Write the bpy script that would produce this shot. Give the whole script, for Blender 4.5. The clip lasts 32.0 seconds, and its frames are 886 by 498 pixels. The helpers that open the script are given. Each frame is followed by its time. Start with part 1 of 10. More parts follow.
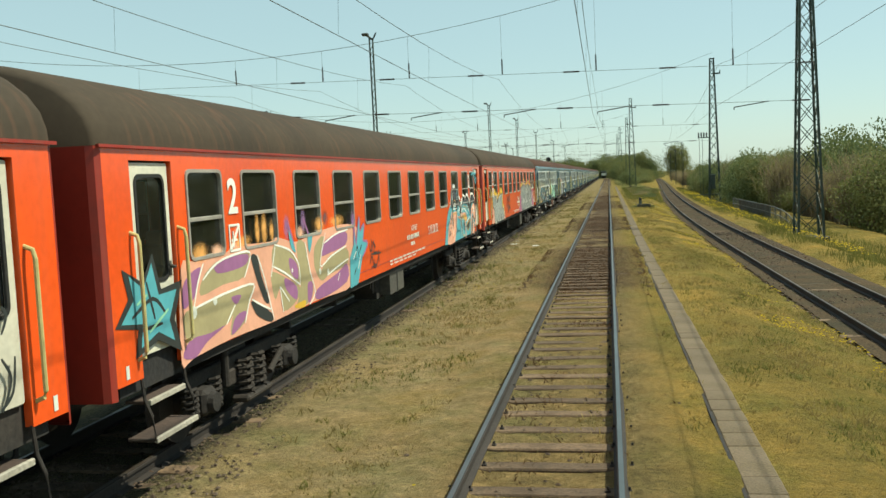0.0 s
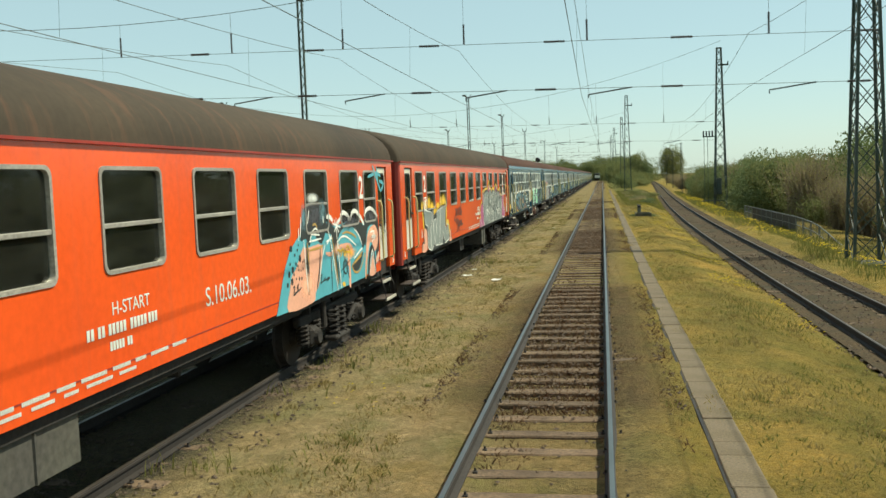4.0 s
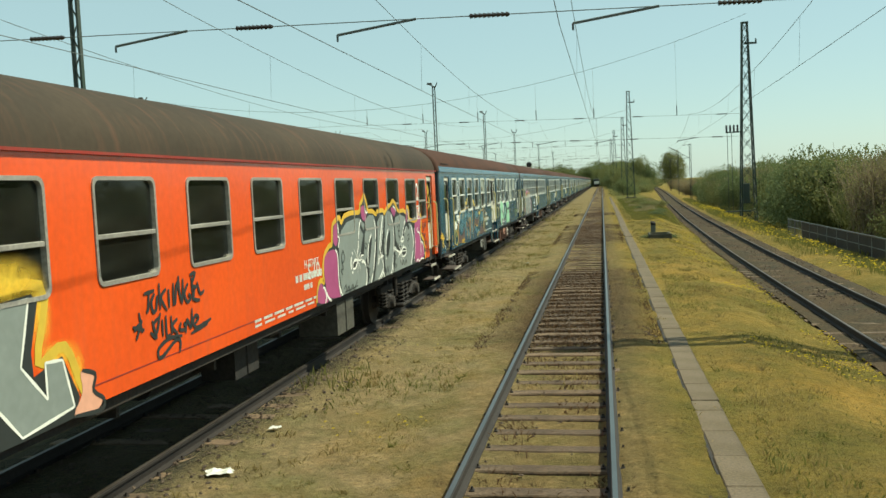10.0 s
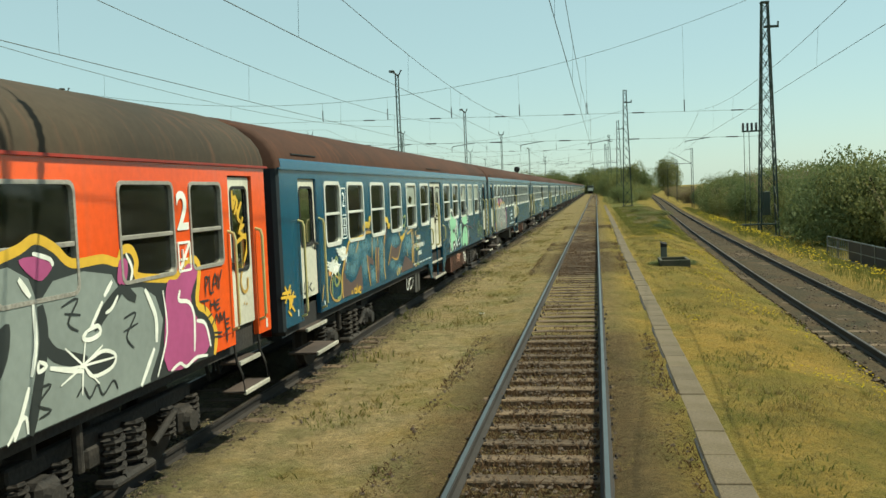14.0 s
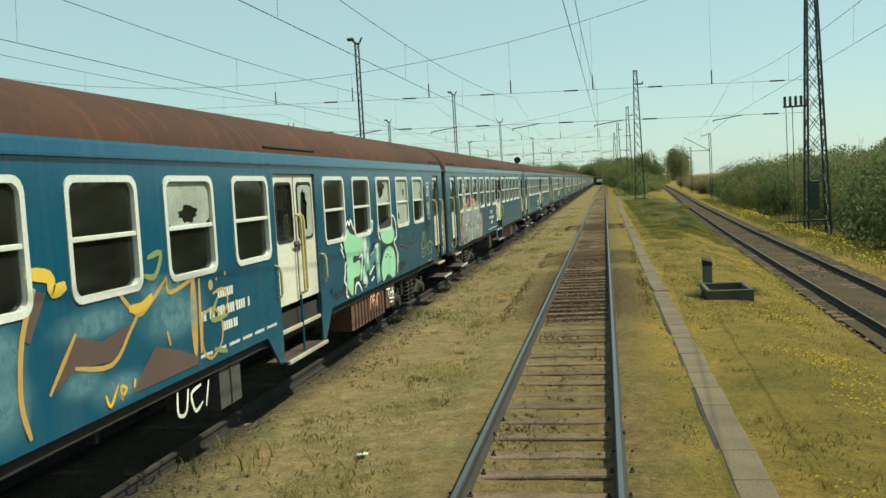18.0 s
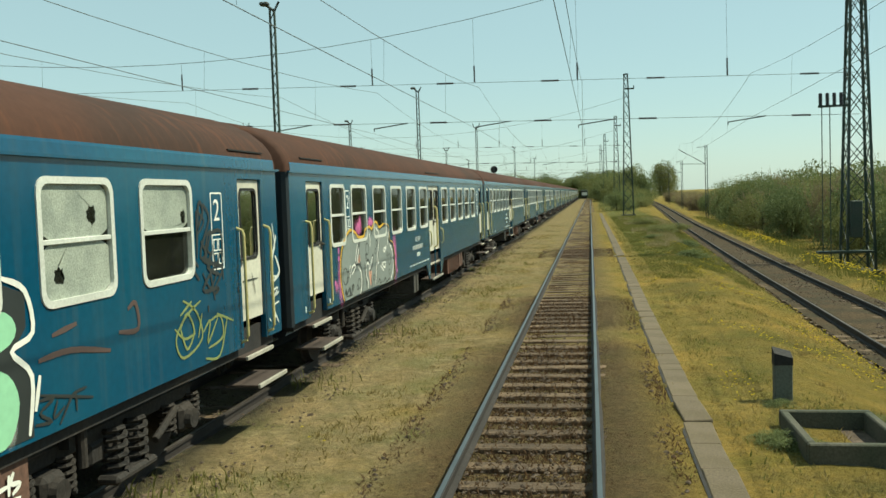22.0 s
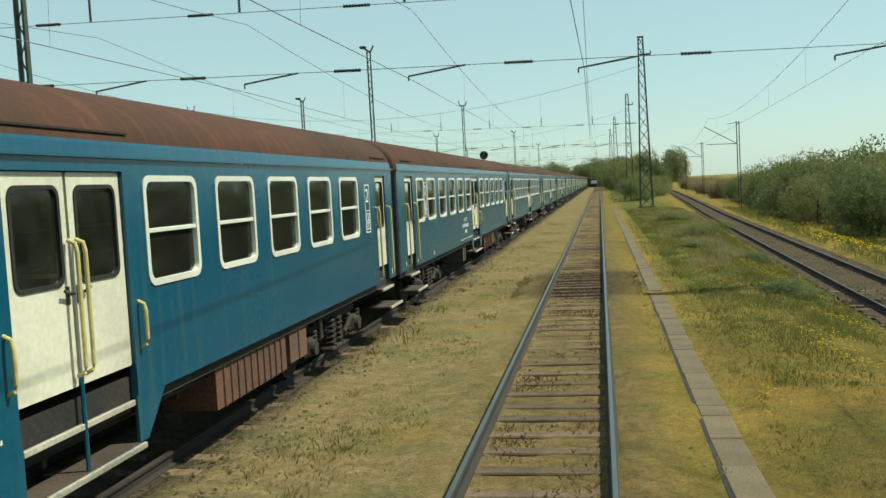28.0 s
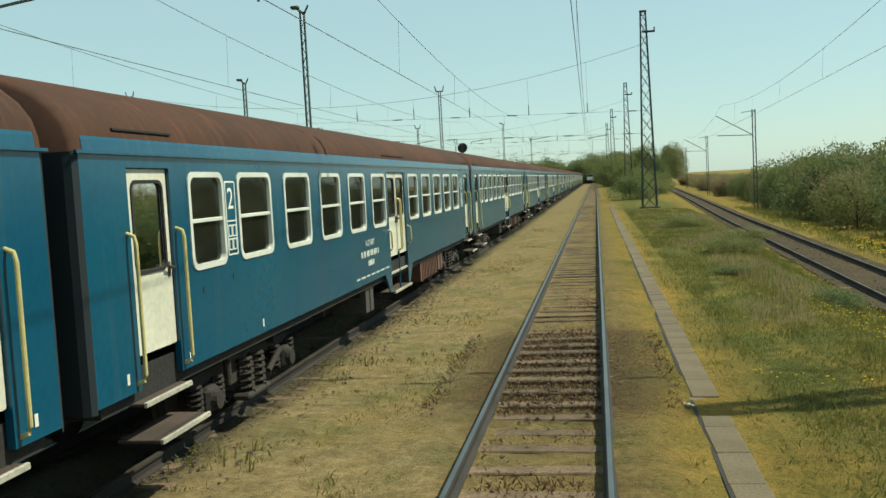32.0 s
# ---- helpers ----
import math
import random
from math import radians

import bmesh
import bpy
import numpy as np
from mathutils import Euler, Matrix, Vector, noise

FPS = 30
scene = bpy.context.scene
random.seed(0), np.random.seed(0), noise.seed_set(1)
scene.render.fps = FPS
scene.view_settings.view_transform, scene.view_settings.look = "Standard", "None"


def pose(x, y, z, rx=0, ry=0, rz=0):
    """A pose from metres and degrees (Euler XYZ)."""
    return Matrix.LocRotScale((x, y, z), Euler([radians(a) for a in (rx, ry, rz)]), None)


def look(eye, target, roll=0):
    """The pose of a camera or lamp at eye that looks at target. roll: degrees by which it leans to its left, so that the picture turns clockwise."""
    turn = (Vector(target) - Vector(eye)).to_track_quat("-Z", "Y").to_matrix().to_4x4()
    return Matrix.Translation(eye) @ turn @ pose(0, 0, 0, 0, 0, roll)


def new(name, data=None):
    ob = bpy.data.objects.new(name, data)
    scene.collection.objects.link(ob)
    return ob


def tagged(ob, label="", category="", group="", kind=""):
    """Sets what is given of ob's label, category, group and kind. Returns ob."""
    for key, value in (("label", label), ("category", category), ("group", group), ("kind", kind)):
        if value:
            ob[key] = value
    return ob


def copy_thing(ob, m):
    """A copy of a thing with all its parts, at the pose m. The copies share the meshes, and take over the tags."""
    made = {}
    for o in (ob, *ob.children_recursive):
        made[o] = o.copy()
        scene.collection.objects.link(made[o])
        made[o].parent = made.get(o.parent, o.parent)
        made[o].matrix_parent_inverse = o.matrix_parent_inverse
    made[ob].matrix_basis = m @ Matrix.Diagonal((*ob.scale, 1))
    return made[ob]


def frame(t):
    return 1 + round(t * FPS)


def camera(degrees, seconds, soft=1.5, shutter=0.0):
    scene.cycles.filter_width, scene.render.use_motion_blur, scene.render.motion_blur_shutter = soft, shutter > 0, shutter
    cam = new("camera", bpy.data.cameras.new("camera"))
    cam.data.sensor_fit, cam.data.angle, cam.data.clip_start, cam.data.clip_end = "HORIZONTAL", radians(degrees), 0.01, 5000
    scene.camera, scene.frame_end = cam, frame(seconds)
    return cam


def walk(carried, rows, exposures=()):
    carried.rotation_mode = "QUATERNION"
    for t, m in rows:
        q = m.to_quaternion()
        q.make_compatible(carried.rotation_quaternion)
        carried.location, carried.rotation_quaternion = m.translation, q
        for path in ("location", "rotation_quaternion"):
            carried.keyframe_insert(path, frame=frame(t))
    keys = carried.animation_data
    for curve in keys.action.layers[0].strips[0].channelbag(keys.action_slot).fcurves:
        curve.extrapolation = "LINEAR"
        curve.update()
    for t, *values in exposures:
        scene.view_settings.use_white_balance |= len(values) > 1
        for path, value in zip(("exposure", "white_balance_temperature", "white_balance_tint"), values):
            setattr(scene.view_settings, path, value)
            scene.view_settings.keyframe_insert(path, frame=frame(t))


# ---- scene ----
cam = camera(52.01, 32.0, soft=1.5)
PATH = [
    (0, (0.728, 0.000, 2.813), (-1.092, 9.804, 2.057), -2.71),
    (0.5, (0.728, 1.512, 2.813), (-1.108, 11.312, 2.051), -2.84),
    (1, (0.728, 2.968, 2.813), (-1.074, 12.776, 2.061), -2.53),
    (1.5, (0.728, 4.471, 2.813), (-1.096, 14.272, 2.023), -2.82),
    (2, (0.728, 5.979, 2.813), (-1.066, 15.786, 2.035), -2.60),
    (2.5, (0.728, 7.490, 2.813), (-1.081, 17.294, 2.029), -2.72),
    (3, (0.728, 9.007, 2.813), (-1.048, 18.817, 2.035), -2.38),
    (3.5, (0.728, 10.546, 2.813), (-1.015, 20.364, 2.054), -2.13),
    (5.5, (0.728, 16.842, 2.813), (-1.044, 26.655, 2.071), -2.43),
    (6, (0.728, 18.414, 2.813), (-1.053, 28.226, 2.077), -2.57),
    (6.5, (0.728, 20.021, 2.813), (-1.026, 29.840, 2.092), -2.36),
    (7, (0.728, 21.585, 2.813), (-0.968, 31.416, 2.119), -2.10),
    (7.5, (0.728, 23.117, 2.813), (-0.965, 32.948, 2.114), -2.31),
    (8, (0.728, 24.676, 2.813), (-0.994, 34.501, 2.109), -2.45),
    (8.5, (0.728, 26.251, 2.813), (-0.982, 36.079, 2.121), -2.39),
    (9, (0.728, 27.764, 2.813), (-1.066, 37.578, 2.123), -3.04),
    (9.5, (0.728, 29.241, 2.813), (-1.025, 39.062, 2.129), -2.68),
    (10, (0.728, 30.727, 2.813), (-1.018, 40.551, 2.139), -2.67),
    (10.5, (0.728, 32.227, 2.813), (-1.009, 42.053, 2.151), -2.63),
    (11, (0.728, 33.735, 2.813), (-1.023, 43.557, 2.137), -2.80),
    (11.5, (0.728, 35.215, 2.813), (-1.061, 45.031, 2.155), -2.92),
    (12, (0.728, 36.696, 2.813), (-1.010, 46.524, 2.183), -2.47),
    (12.5, (0.728, 38.199, 2.813), (-0.965, 48.035, 2.184), -2.24),
    (13, (0.728, 39.715, 2.813), (-0.938, 49.556, 2.195), -1.95),
    (13.5, (0.728, 41.250, 2.813), (-0.956, 51.088, 2.203), -2.30),
    (14, (0.728, 42.788, 2.813), (-0.952, 52.627, 2.201), -2.36),
    (14.5, (0.728, 44.373, 2.813), (-0.967, 54.209, 2.193), -2.76),
    (16.5, (0.728, 50.323, 2.813), (-0.989, 60.150, 2.119), -2.62),
    (17, (0.728, 51.831, 2.813), (-0.971, 61.661, 2.121), -2.45),
    (17.5, (0.728, 53.368, 2.813), (-1.040, 63.186, 2.120), -3.25),
    (18, (0.728, 54.850, 2.813), (-1.057, 64.666, 2.135), -3.26),
    (18.5, (0.728, 56.385, 2.813), (-1.061, 66.201, 2.149), -3.26),
    (19, (0.728, 57.889, 2.813), (-1.044, 67.708, 2.150), -3.10),
    (19.5, (0.728, 59.390, 2.813), (-0.997, 69.220, 2.184), -2.70),
    (20, (0.728, 60.896, 2.813), (-1.060, 70.714, 2.170), -3.14),
    (20.5, (0.728, 62.334, 2.813), (-1.006, 72.162, 2.185), -2.71),
    (21, (0.728, 63.818, 2.813), (-1.083, 73.631, 2.171), -3.32),
    (21.5, (0.728, 65.304, 2.813), (-0.981, 75.140, 2.230), -2.48),
    (22, (0.728, 66.800, 2.813), (-0.885, 76.652, 2.236), -1.95),
    (22.5, (0.728, 68.267, 2.813), (-0.937, 78.108, 2.195), -2.27),
    (23, (0.728, 69.752, 2.813), (-0.871, 79.606, 2.230), -2.06),
    (23.5, (0.728, 71.312, 2.813), (-0.877, 81.165, 2.223), -2.31),
    (24, (0.728, 72.926, 2.813), (-0.965, 82.763, 2.207), -2.80),
    (24.5, (0.728, 74.468, 2.813), (-0.983, 84.302, 2.202), -2.86),
    (25, (0.728, 75.977, 2.813), (-1.048, 85.797, 2.166), -3.23),
    (25.5, (0.728, 77.485, 2.813), (-0.976, 87.317, 2.173), -2.53),
    (26, (0.728, 79.008, 2.813), (-1.010, 88.834, 2.156), -2.98),
    (26.5, (0.728, 80.553, 2.813), (-0.920, 90.397, 2.195), -2.47),
    (28.5, (0.728, 86.459, 2.813), (-1.017, 96.282, 2.132), -3.20),
    (29, (0.728, 88.009, 2.813), (-0.954, 97.843, 2.138), -2.55),
    (29.5, (0.728, 89.519, 2.813), (-0.950, 99.353, 2.119), -2.44),
    (30, (0.728, 90.997, 2.813), (-0.963, 100.826, 2.091), -2.43),
    (30.5, (0.728, 92.476, 2.813), (-0.983, 102.299, 2.050), -2.78),
    (31, (0.728, 93.973, 2.813), (-0.987, 103.795, 2.055), -2.94),
    (31.5, (0.728, 95.481, 2.813), (-0.936, 105.314, 2.074), -2.64),
    (32, (0.728, 97.010, 2.813), (-0.961, 106.840, 2.098), -3.05),
]
walk(cam, [(t, look(eye, target, roll)) for t, eye, target, roll in PATH], [(0.0, 0.36, 6900, -3), (6.5, 0.39, 6900, -2), (9.5, 0.32, 6900, -6), (14.0, 0.31, 6900, -7), (32.0, 0.31, 6800, -7)])

# ---- world, sun, sky ----
SUN_ELEV, SUN_AZ = radians(54), radians(16)   # azimuth from +x towards +y
world = bpy.data.worlds.new("world")
scene.world = world
world.use_nodes = True
wn = world.node_tree
sky = wn.nodes.new("ShaderNodeTexSky")
sky.sky_type = "NISHITA"
sky.sun_disc = False
sky.sun_elevation = SUN_ELEV
sky.sun_rotation = math.pi / 2 - SUN_AZ
sky.air_density, sky.dust_density, sky.ozone_density = 1.0, 0.4, 2.2
haze = wn.nodes.new("ShaderNodeMixRGB")   # thin even spring haze over the clear sky
haze.inputs[0].default_value = 0.58
haze.inputs[2].default_value = (4.55, 6.1, 6.6, 1)
wn.links.new(sky.outputs[0], haze.inputs[1])
wn.links.new(haze.outputs[0], wn.nodes["Background"].inputs[0])
wn.nodes["Background"].inputs[1].default_value = 0.101
sun = new("sun", bpy.data.lights.new("sun", "SUN"))
sun.data.energy, sun.data.angle, sun.data.color = 5.0, radians(0.5), (1.0, 0.93, 0.80)
sun.matrix_world = look((math.cos(SUN_AZ) * math.cos(SUN_ELEV) * 50, math.sin(SUN_AZ) * math.cos(SUN_ELEV) * 50, math.sin(SUN_ELEV) * 50), (0, 0, 0))

# ---- materials ----
def mat(name, color, rough=0.7, metal=0.0, var=0.25, scale=6.0, bump=0.15, color2=None, mix_scale=1.2, sharp=0.5, rand=0.0, spec=0.5):
    """Paint, rust or stone: two colours mixed by large stains, darkened by fine grain, with relief."""
    m = bpy.data.materials.new(name)
    m.use_nodes = True
    t = m.node_tree
    b = t.nodes["Principled BSDF"]
    b.inputs["Roughness"].default_value, b.inputs["Metallic"].default_value = rough, metal
    b.inputs["Specular IOR Level"].default_value = spec
    co = t.nodes.new("ShaderNodeTexCoord")
    big = t.nodes.new("ShaderNodeTexNoise")
    big.inputs["Scale"].default_value, big.inputs["Detail"].default_value = mix_scale, 5
    t.links.new(co.outputs["Object"], big.inputs["Vector"])
    ramp = t.nodes.new("ShaderNodeValToRGB")
    ramp.color_ramp.elements[0].position, ramp.color_ramp.elements[1].position = sharp - 0.12, sharp + 0.16
    ramp.color_ramp.elements[0].color = (*color, 1)
    ramp.color_ramp.elements[1].color = (*(color2 or tuple(c * (1 - var) for c in color)), 1)
    t.links.new(big.outputs["Fac"], ramp.inputs[0])
    fine = t.nodes.new("ShaderNodeTexNoise")
    fine.inputs["Scale"].default_value, fine.inputs["Detail"].default_value = scale * 4, 8
    t.links.new(co.outputs["Object"], fine.inputs["Vector"])
    grain = t.nodes.new("ShaderNodeMapRange")
    grain.inputs[1].default_value, grain.inputs[2].default_value = 0.3, 0.7
    grain.inputs[3].default_value, grain.inputs[4].default_value = 1 - var, 1 + var * 0.5
    t.links.new(fine.outputs["Fac"], grain.inputs[0])
    mul = t.nodes.new("ShaderNodeVectorMath")
    mul.operation = "SCALE"
    t.links.new(ramp.outputs[0], mul.inputs[0])
    t.links.new(grain.outputs[0], mul.inputs["Scale"])
    last = mul.outputs[0]
    if rand:
        info = t.nodes.new("ShaderNodeObjectInfo")
        vary = t.nodes.new("ShaderNodeMapRange")
        vary.inputs[3].default_value, vary.inputs[4].default_value = 1 - rand, 1 + rand
        t.links.new(info.outputs["Random"], vary.inputs[0])
        mul2 = t.nodes.new("ShaderNodeVectorMath")
        mul2.operation = "SCALE"
        t.links.new(last, mul2.inputs[0])
        t.links.new(vary.outputs[0], mul2.inputs["Scale"])
        last = mul2.outputs[0]
    t.links.new(last, b.inputs["Base Color"])
    if bump:
        bp = t.nodes.new("ShaderNodeBump")
        bp.inputs["Strength"].default_value, bp.inputs["Distance"].default_value = bump, 0.02
        t.links.new(fine.outputs["Fac"], bp.inputs["Height"])
        t.links.new(bp.outputs[0], b.inputs["Normal"])
    return m


def streaked(name, color, color2, rough=0.24, amount=0.5, bump=0.03, dirt=(0.16, 0.11, 0.08), dust_haze=0.0, coat=0.0):
    """Coach paint: vertical dirt runs, sun-faded patches, faint ripples of the sheet metal."""
    m = mat(name, color, rough, var=0.10, scale=3.0, bump=0, color2=color2, mix_scale=0.45, sharp=0.52)
    t = m.node_tree
    b = t.nodes["Principled BSDF"]
    co = t.nodes.new("ShaderNodeTexCoord")
    b.inputs["Sheen Weight"].default_value, b.inputs["Sheen Roughness"].default_value = dust_haze, 0.17   # dust film on the paint, its sheen also standing in for distance haze
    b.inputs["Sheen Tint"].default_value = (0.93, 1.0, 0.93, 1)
    b.inputs["Coat Weight"].default_value, b.inputs["Coat Roughness"].default_value = coat, 0.15   # old lacquer
    mp = t.nodes.new("ShaderNodeMapping")
    mp.inputs["Scale"].default_value = (1, 3.2, 0.16)
    t.links.new(co.outputs["Object"], mp.inputs[0])
    run = t.nodes.new("ShaderNodeTexNoise")
    run.inputs["Scale"].default_value, run.inputs["Detail"].default_value = 2.2, 9
    t.links.new(mp.outputs[0], run.inputs["Vector"])
    rng = t.nodes.new("ShaderNodeMapRange")
    rng.inputs[1].default_value, rng.inputs[2].default_value, rng.inputs[3].default_value, rng.inputs[4].default_value = 0.52, 0.8, 0, amount
    t.links.new(run.outputs["Fac"], rng.inputs[0])
    mix = t.nodes.new("ShaderNodeMixRGB")
    mix.inputs[2].default_value = (*dirt, 1)
    old = b.inputs["Base Color"].links[0].from_socket
    t.links.new(old, mix.inputs[1])
    t.links.new(rng.outputs[0], mix.inputs[0])
    t.links.new(mix.outputs[0], b.inputs["Base Color"])
    rip = t.nodes.new("ShaderNodeTexNoise")
    rip.inputs["Scale"].default_value = 1.4
    t.links.new(co.outputs["Object"], rip.inputs["Vector"])
    bp = t.nodes.new("ShaderNodeBump")
    bp.inputs["Strength"].default_value, bp.inputs["Distance"].default_value = 0.25, 0.03
    t.links.new(rip.outputs["Fac"], bp.inputs["Height"])
    t.links.new(bp.outputs[0], b.inputs["Normal"])
    return m


def glass(name, tint, gloss=0.09, rough=0.03):
    m = bpy.data.materials.new(name)
    m.use_nodes = True
    t = m.node_tree
    t.nodes.remove(t.nodes["Principled BSDF"])
    tr = t.nodes.new("ShaderNodeBsdfTransparent")
    tr.inputs[0].default_value = (*tint, 1)
    gl = t.nodes.new("ShaderNodeBsdfGlossy")
    gl.inputs["Roughness"].default_value = rough
    df = t.nodes.new("ShaderNodeBsdfDiffuse")
    df.inputs[0].default_value = (0.16, 0.17, 0.14, 1)
    fr = t.nodes.new("ShaderNodeFresnel")
    fr.inputs[0].default_value = 1.5
    dust_haze = t.nodes.new("ShaderNodeMixShader")
    nz = t.nodes.new("ShaderNodeTexNoise")
    nz.inputs["Scale"].default_value = 2.5
    rg = t.nodes.new("ShaderNodeMapRange")
    rg.inputs[1].default_value, rg.inputs[2].default_value, rg.inputs[3].default_value, rg.inputs[4].default_value = 0.3, 0.75, gloss * 0.6, gloss * 2.2
    t.links.new(nz.outputs["Fac"], rg.inputs[0])
    t.links.new(rg.outputs[0], dust_haze.inputs[0])
    t.links.new(tr.outputs[0], dust_haze.inputs[1])
    t.links.new(df.outputs[0], dust_haze.inputs[2])
    mx = t.nodes.new("ShaderNodeMixShader")
    t.links.new(fr.outputs[0], mx.inputs[0])
    t.links.new(dust_haze.outputs[0], mx.inputs[1])
    t.links.new(gl.outputs[0], mx.inputs[2])
    t.links.new(mx.outputs[0], t.nodes["Material Output"].inputs[0])
    return m


RED = streaked("coach red paint", (0.76, 0.092, 0.016), (0.65, 0.074, 0.015), amount=0.16, dust_haze=0.14, coat=0.15)
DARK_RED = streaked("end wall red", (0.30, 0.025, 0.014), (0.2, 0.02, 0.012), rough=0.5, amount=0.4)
BLUE = streaked("coach blue paint", (0.002, 0.060, 0.118), (0.005, 0.076, 0.130), amount=0.22, dirt=(0.10, 0.12, 0.10), dust_haze=0.20, coat=0.10)
# end walls near black: soot, plus the shade between coaches put into the colour
SOOT_SHADE = streaked("sooty blue end wall with gap shade", (0.004, 0.014, 0.022), (0.006, 0.009, 0.012), rough=0.8, amount=0.4, dirt=(0.02, 0.018, 0.016))
ROOF_GREY = streaked("sooty grey roof", (0.062, 0.048, 0.035), (0.045, 0.037, 0.029), rough=0.85, amount=0.5, dirt=(0.14, 0.07, 0.045))
ROOF_RUST = streaked("rusty brown roof", (0.070, 0.035, 0.025), (0.048, 0.029, 0.023), rough=0.85, amount=0.6, dirt=(0.14, 0.055, 0.03))
for m in (ROOF_GREY, ROOF_RUST):
    m.node_tree.nodes["Principled BSDF"].inputs["Specular IOR Level"].default_value = 0.12
CREAM = mat("cream door paint", (0.62, 0.60, 0.50), 0.5, var=0.12, scale=4, bump=0.03, color2=(0.5, 0.48, 0.4))
WHITE = mat("white frame paint", (0.62, 0.63, 0.58), 0.45, var=0.15, scale=8, bump=0.02)
ALU = mat("dull aluminium frame", (0.40, 0.37, 0.33), 0.5, metal=0.3, var=0.3, scale=8, bump=0.02)
YELLOW = mat("yellow handrail paint", (0.54, 0.46, 0.20), 0.45, var=0.15, bump=0.0)
BLACK = mat("black underframe", (0.012, 0.012, 0.014), 0.85, var=0.5, scale=5, bump=0.3, color2=(0.03, 0.024, 0.02))
BOGIE = mat("oily brown bogie steel", (0.017, 0.014, 0.013), 0.85, var=0.5, scale=6, bump=0.4, color2=(0.032, 0.024, 0.019))
GREYBOX = mat("grey equipment box", (0.072, 0.068, 0.056), 0.7, var=0.35, scale=4, bump=0.1, color2=(0.06, 0.055, 0.05))
RUSTBOX = mat("rusty equipment box", (0.13, 0.055, 0.035), 0.85, var=0.4, scale=5, bump=0.3, color2=(0.06, 0.04, 0.03))
RUSTBROWN = mat("red-brown equipment box", (0.15, 0.075, 0.05), 0.85, var=0.35, scale=5, bump=0.2, color2=(0.09, 0.05, 0.04))
TREAD = mat("step board", (0.075, 0.05, 0.04), 0.85, var=0.4, scale=8, bump=0.2)
STEPEDGE = mat("pale step edge", (0.42, 0.39, 0.33), 0.7, var=0.3, scale=8, bump=0.1)
INSIDE = mat("coach interior panel", (0.10, 0.085, 0.06), 0.6, var=0.2, scale=2, bump=0)
SEATCOL = mat("brown seat cover", (0.07, 0.035, 0.02), 0.7, var=0.3, scale=6, bump=0)
BLIND = mat("drawn grey blind", (0.33, 0.34, 0.30), 0.8, var=0.15, scale=2, bump=0)
PANE = glass("dusty dark window glass", (0.42, 0.46, 0.40), 0.065)
PANE_DARK = glass("dark door glass", (0.25, 0.28, 0.25), 0.07)
RUBBER = mat("black rubber", (0.012, 0.012, 0.012), 0.8, var=0.3, bump=0.05)
RAILSIDE = mat("rusty rail side", (0.026, 0.019, 0.016), 0.8, var=0.4, scale=10, bump=0.2)
RAILTOP = mat("worn steel rail head", (0.19, 0.205, 0.205), 0.42, metal=0.9, var=0.15, scale=20, bump=0.02, color2=(0.16, 0.17, 0.17))
RAILDULL = mat("dull brown rail head", (0.10, 0.085, 0.075), 0.5, metal=0.4, var=0.3, scale=20, bump=0.05, color2=(0.06, 0.045, 0.035))
SLEEPER = mat("weathered timber sleeper", (0.165, 0.110, 0.066), 0.95, var=0.45, scale=9, bump=0.5, color2=(0.085, 0.055, 0.033), mix_scale=2.5, rand=0.3)
CONCRETE = mat("grey concrete slab", (0.140, 0.104, 0.066), 0.9, var=0.35, scale=9, bump=0.3, color2=(0.112, 0.083, 0.046), mix_scale=1.8, sharp=0.5, rand=0.10)
OLDCONC = mat("old mossy concrete", (0.09, 0.082, 0.06), 0.95, var=0.3, scale=9, bump=0.3, color2=(0.05, 0.055, 0.035))
MAST = mat("green mast paint", (0.028, 0.052, 0.038), 0.65, var=0.35, scale=5, bump=0.1, color2=(0.05, 0.06, 0.05))
MASTGREY = mat("weathered grey mast", (0.034, 0.044, 0.041), 0.7, var=0.35, scale=5, bump=0.1, color2=(0.055, 0.06, 0.057))
WIRE = mat("dark overhead wire", (0.12, 0.14, 0.14), 0.6, metal=0.4, var=0.1, bump=0)
INSUL = mat("brown glazed insulator", (0.035, 0.028, 0.026), 0.3, var=0.2, bump=0)
BALLAST = mat("brown ballast stone", (0.065, 0.042, 0.029), 0.95, var=0.45, scale=8, bump=0.5, color2=(0.12, 0.086, 0.060), mix_scale=9)
PAPER = mat("white litter paper", (0.7, 0.69, 0.63), 0.8, var=0.12, bump=0.1)
BARK = mat("grey brown bark", (0.075, 0.058, 0.042), 0.95, var=0.4, scale=8, bump=0.5)


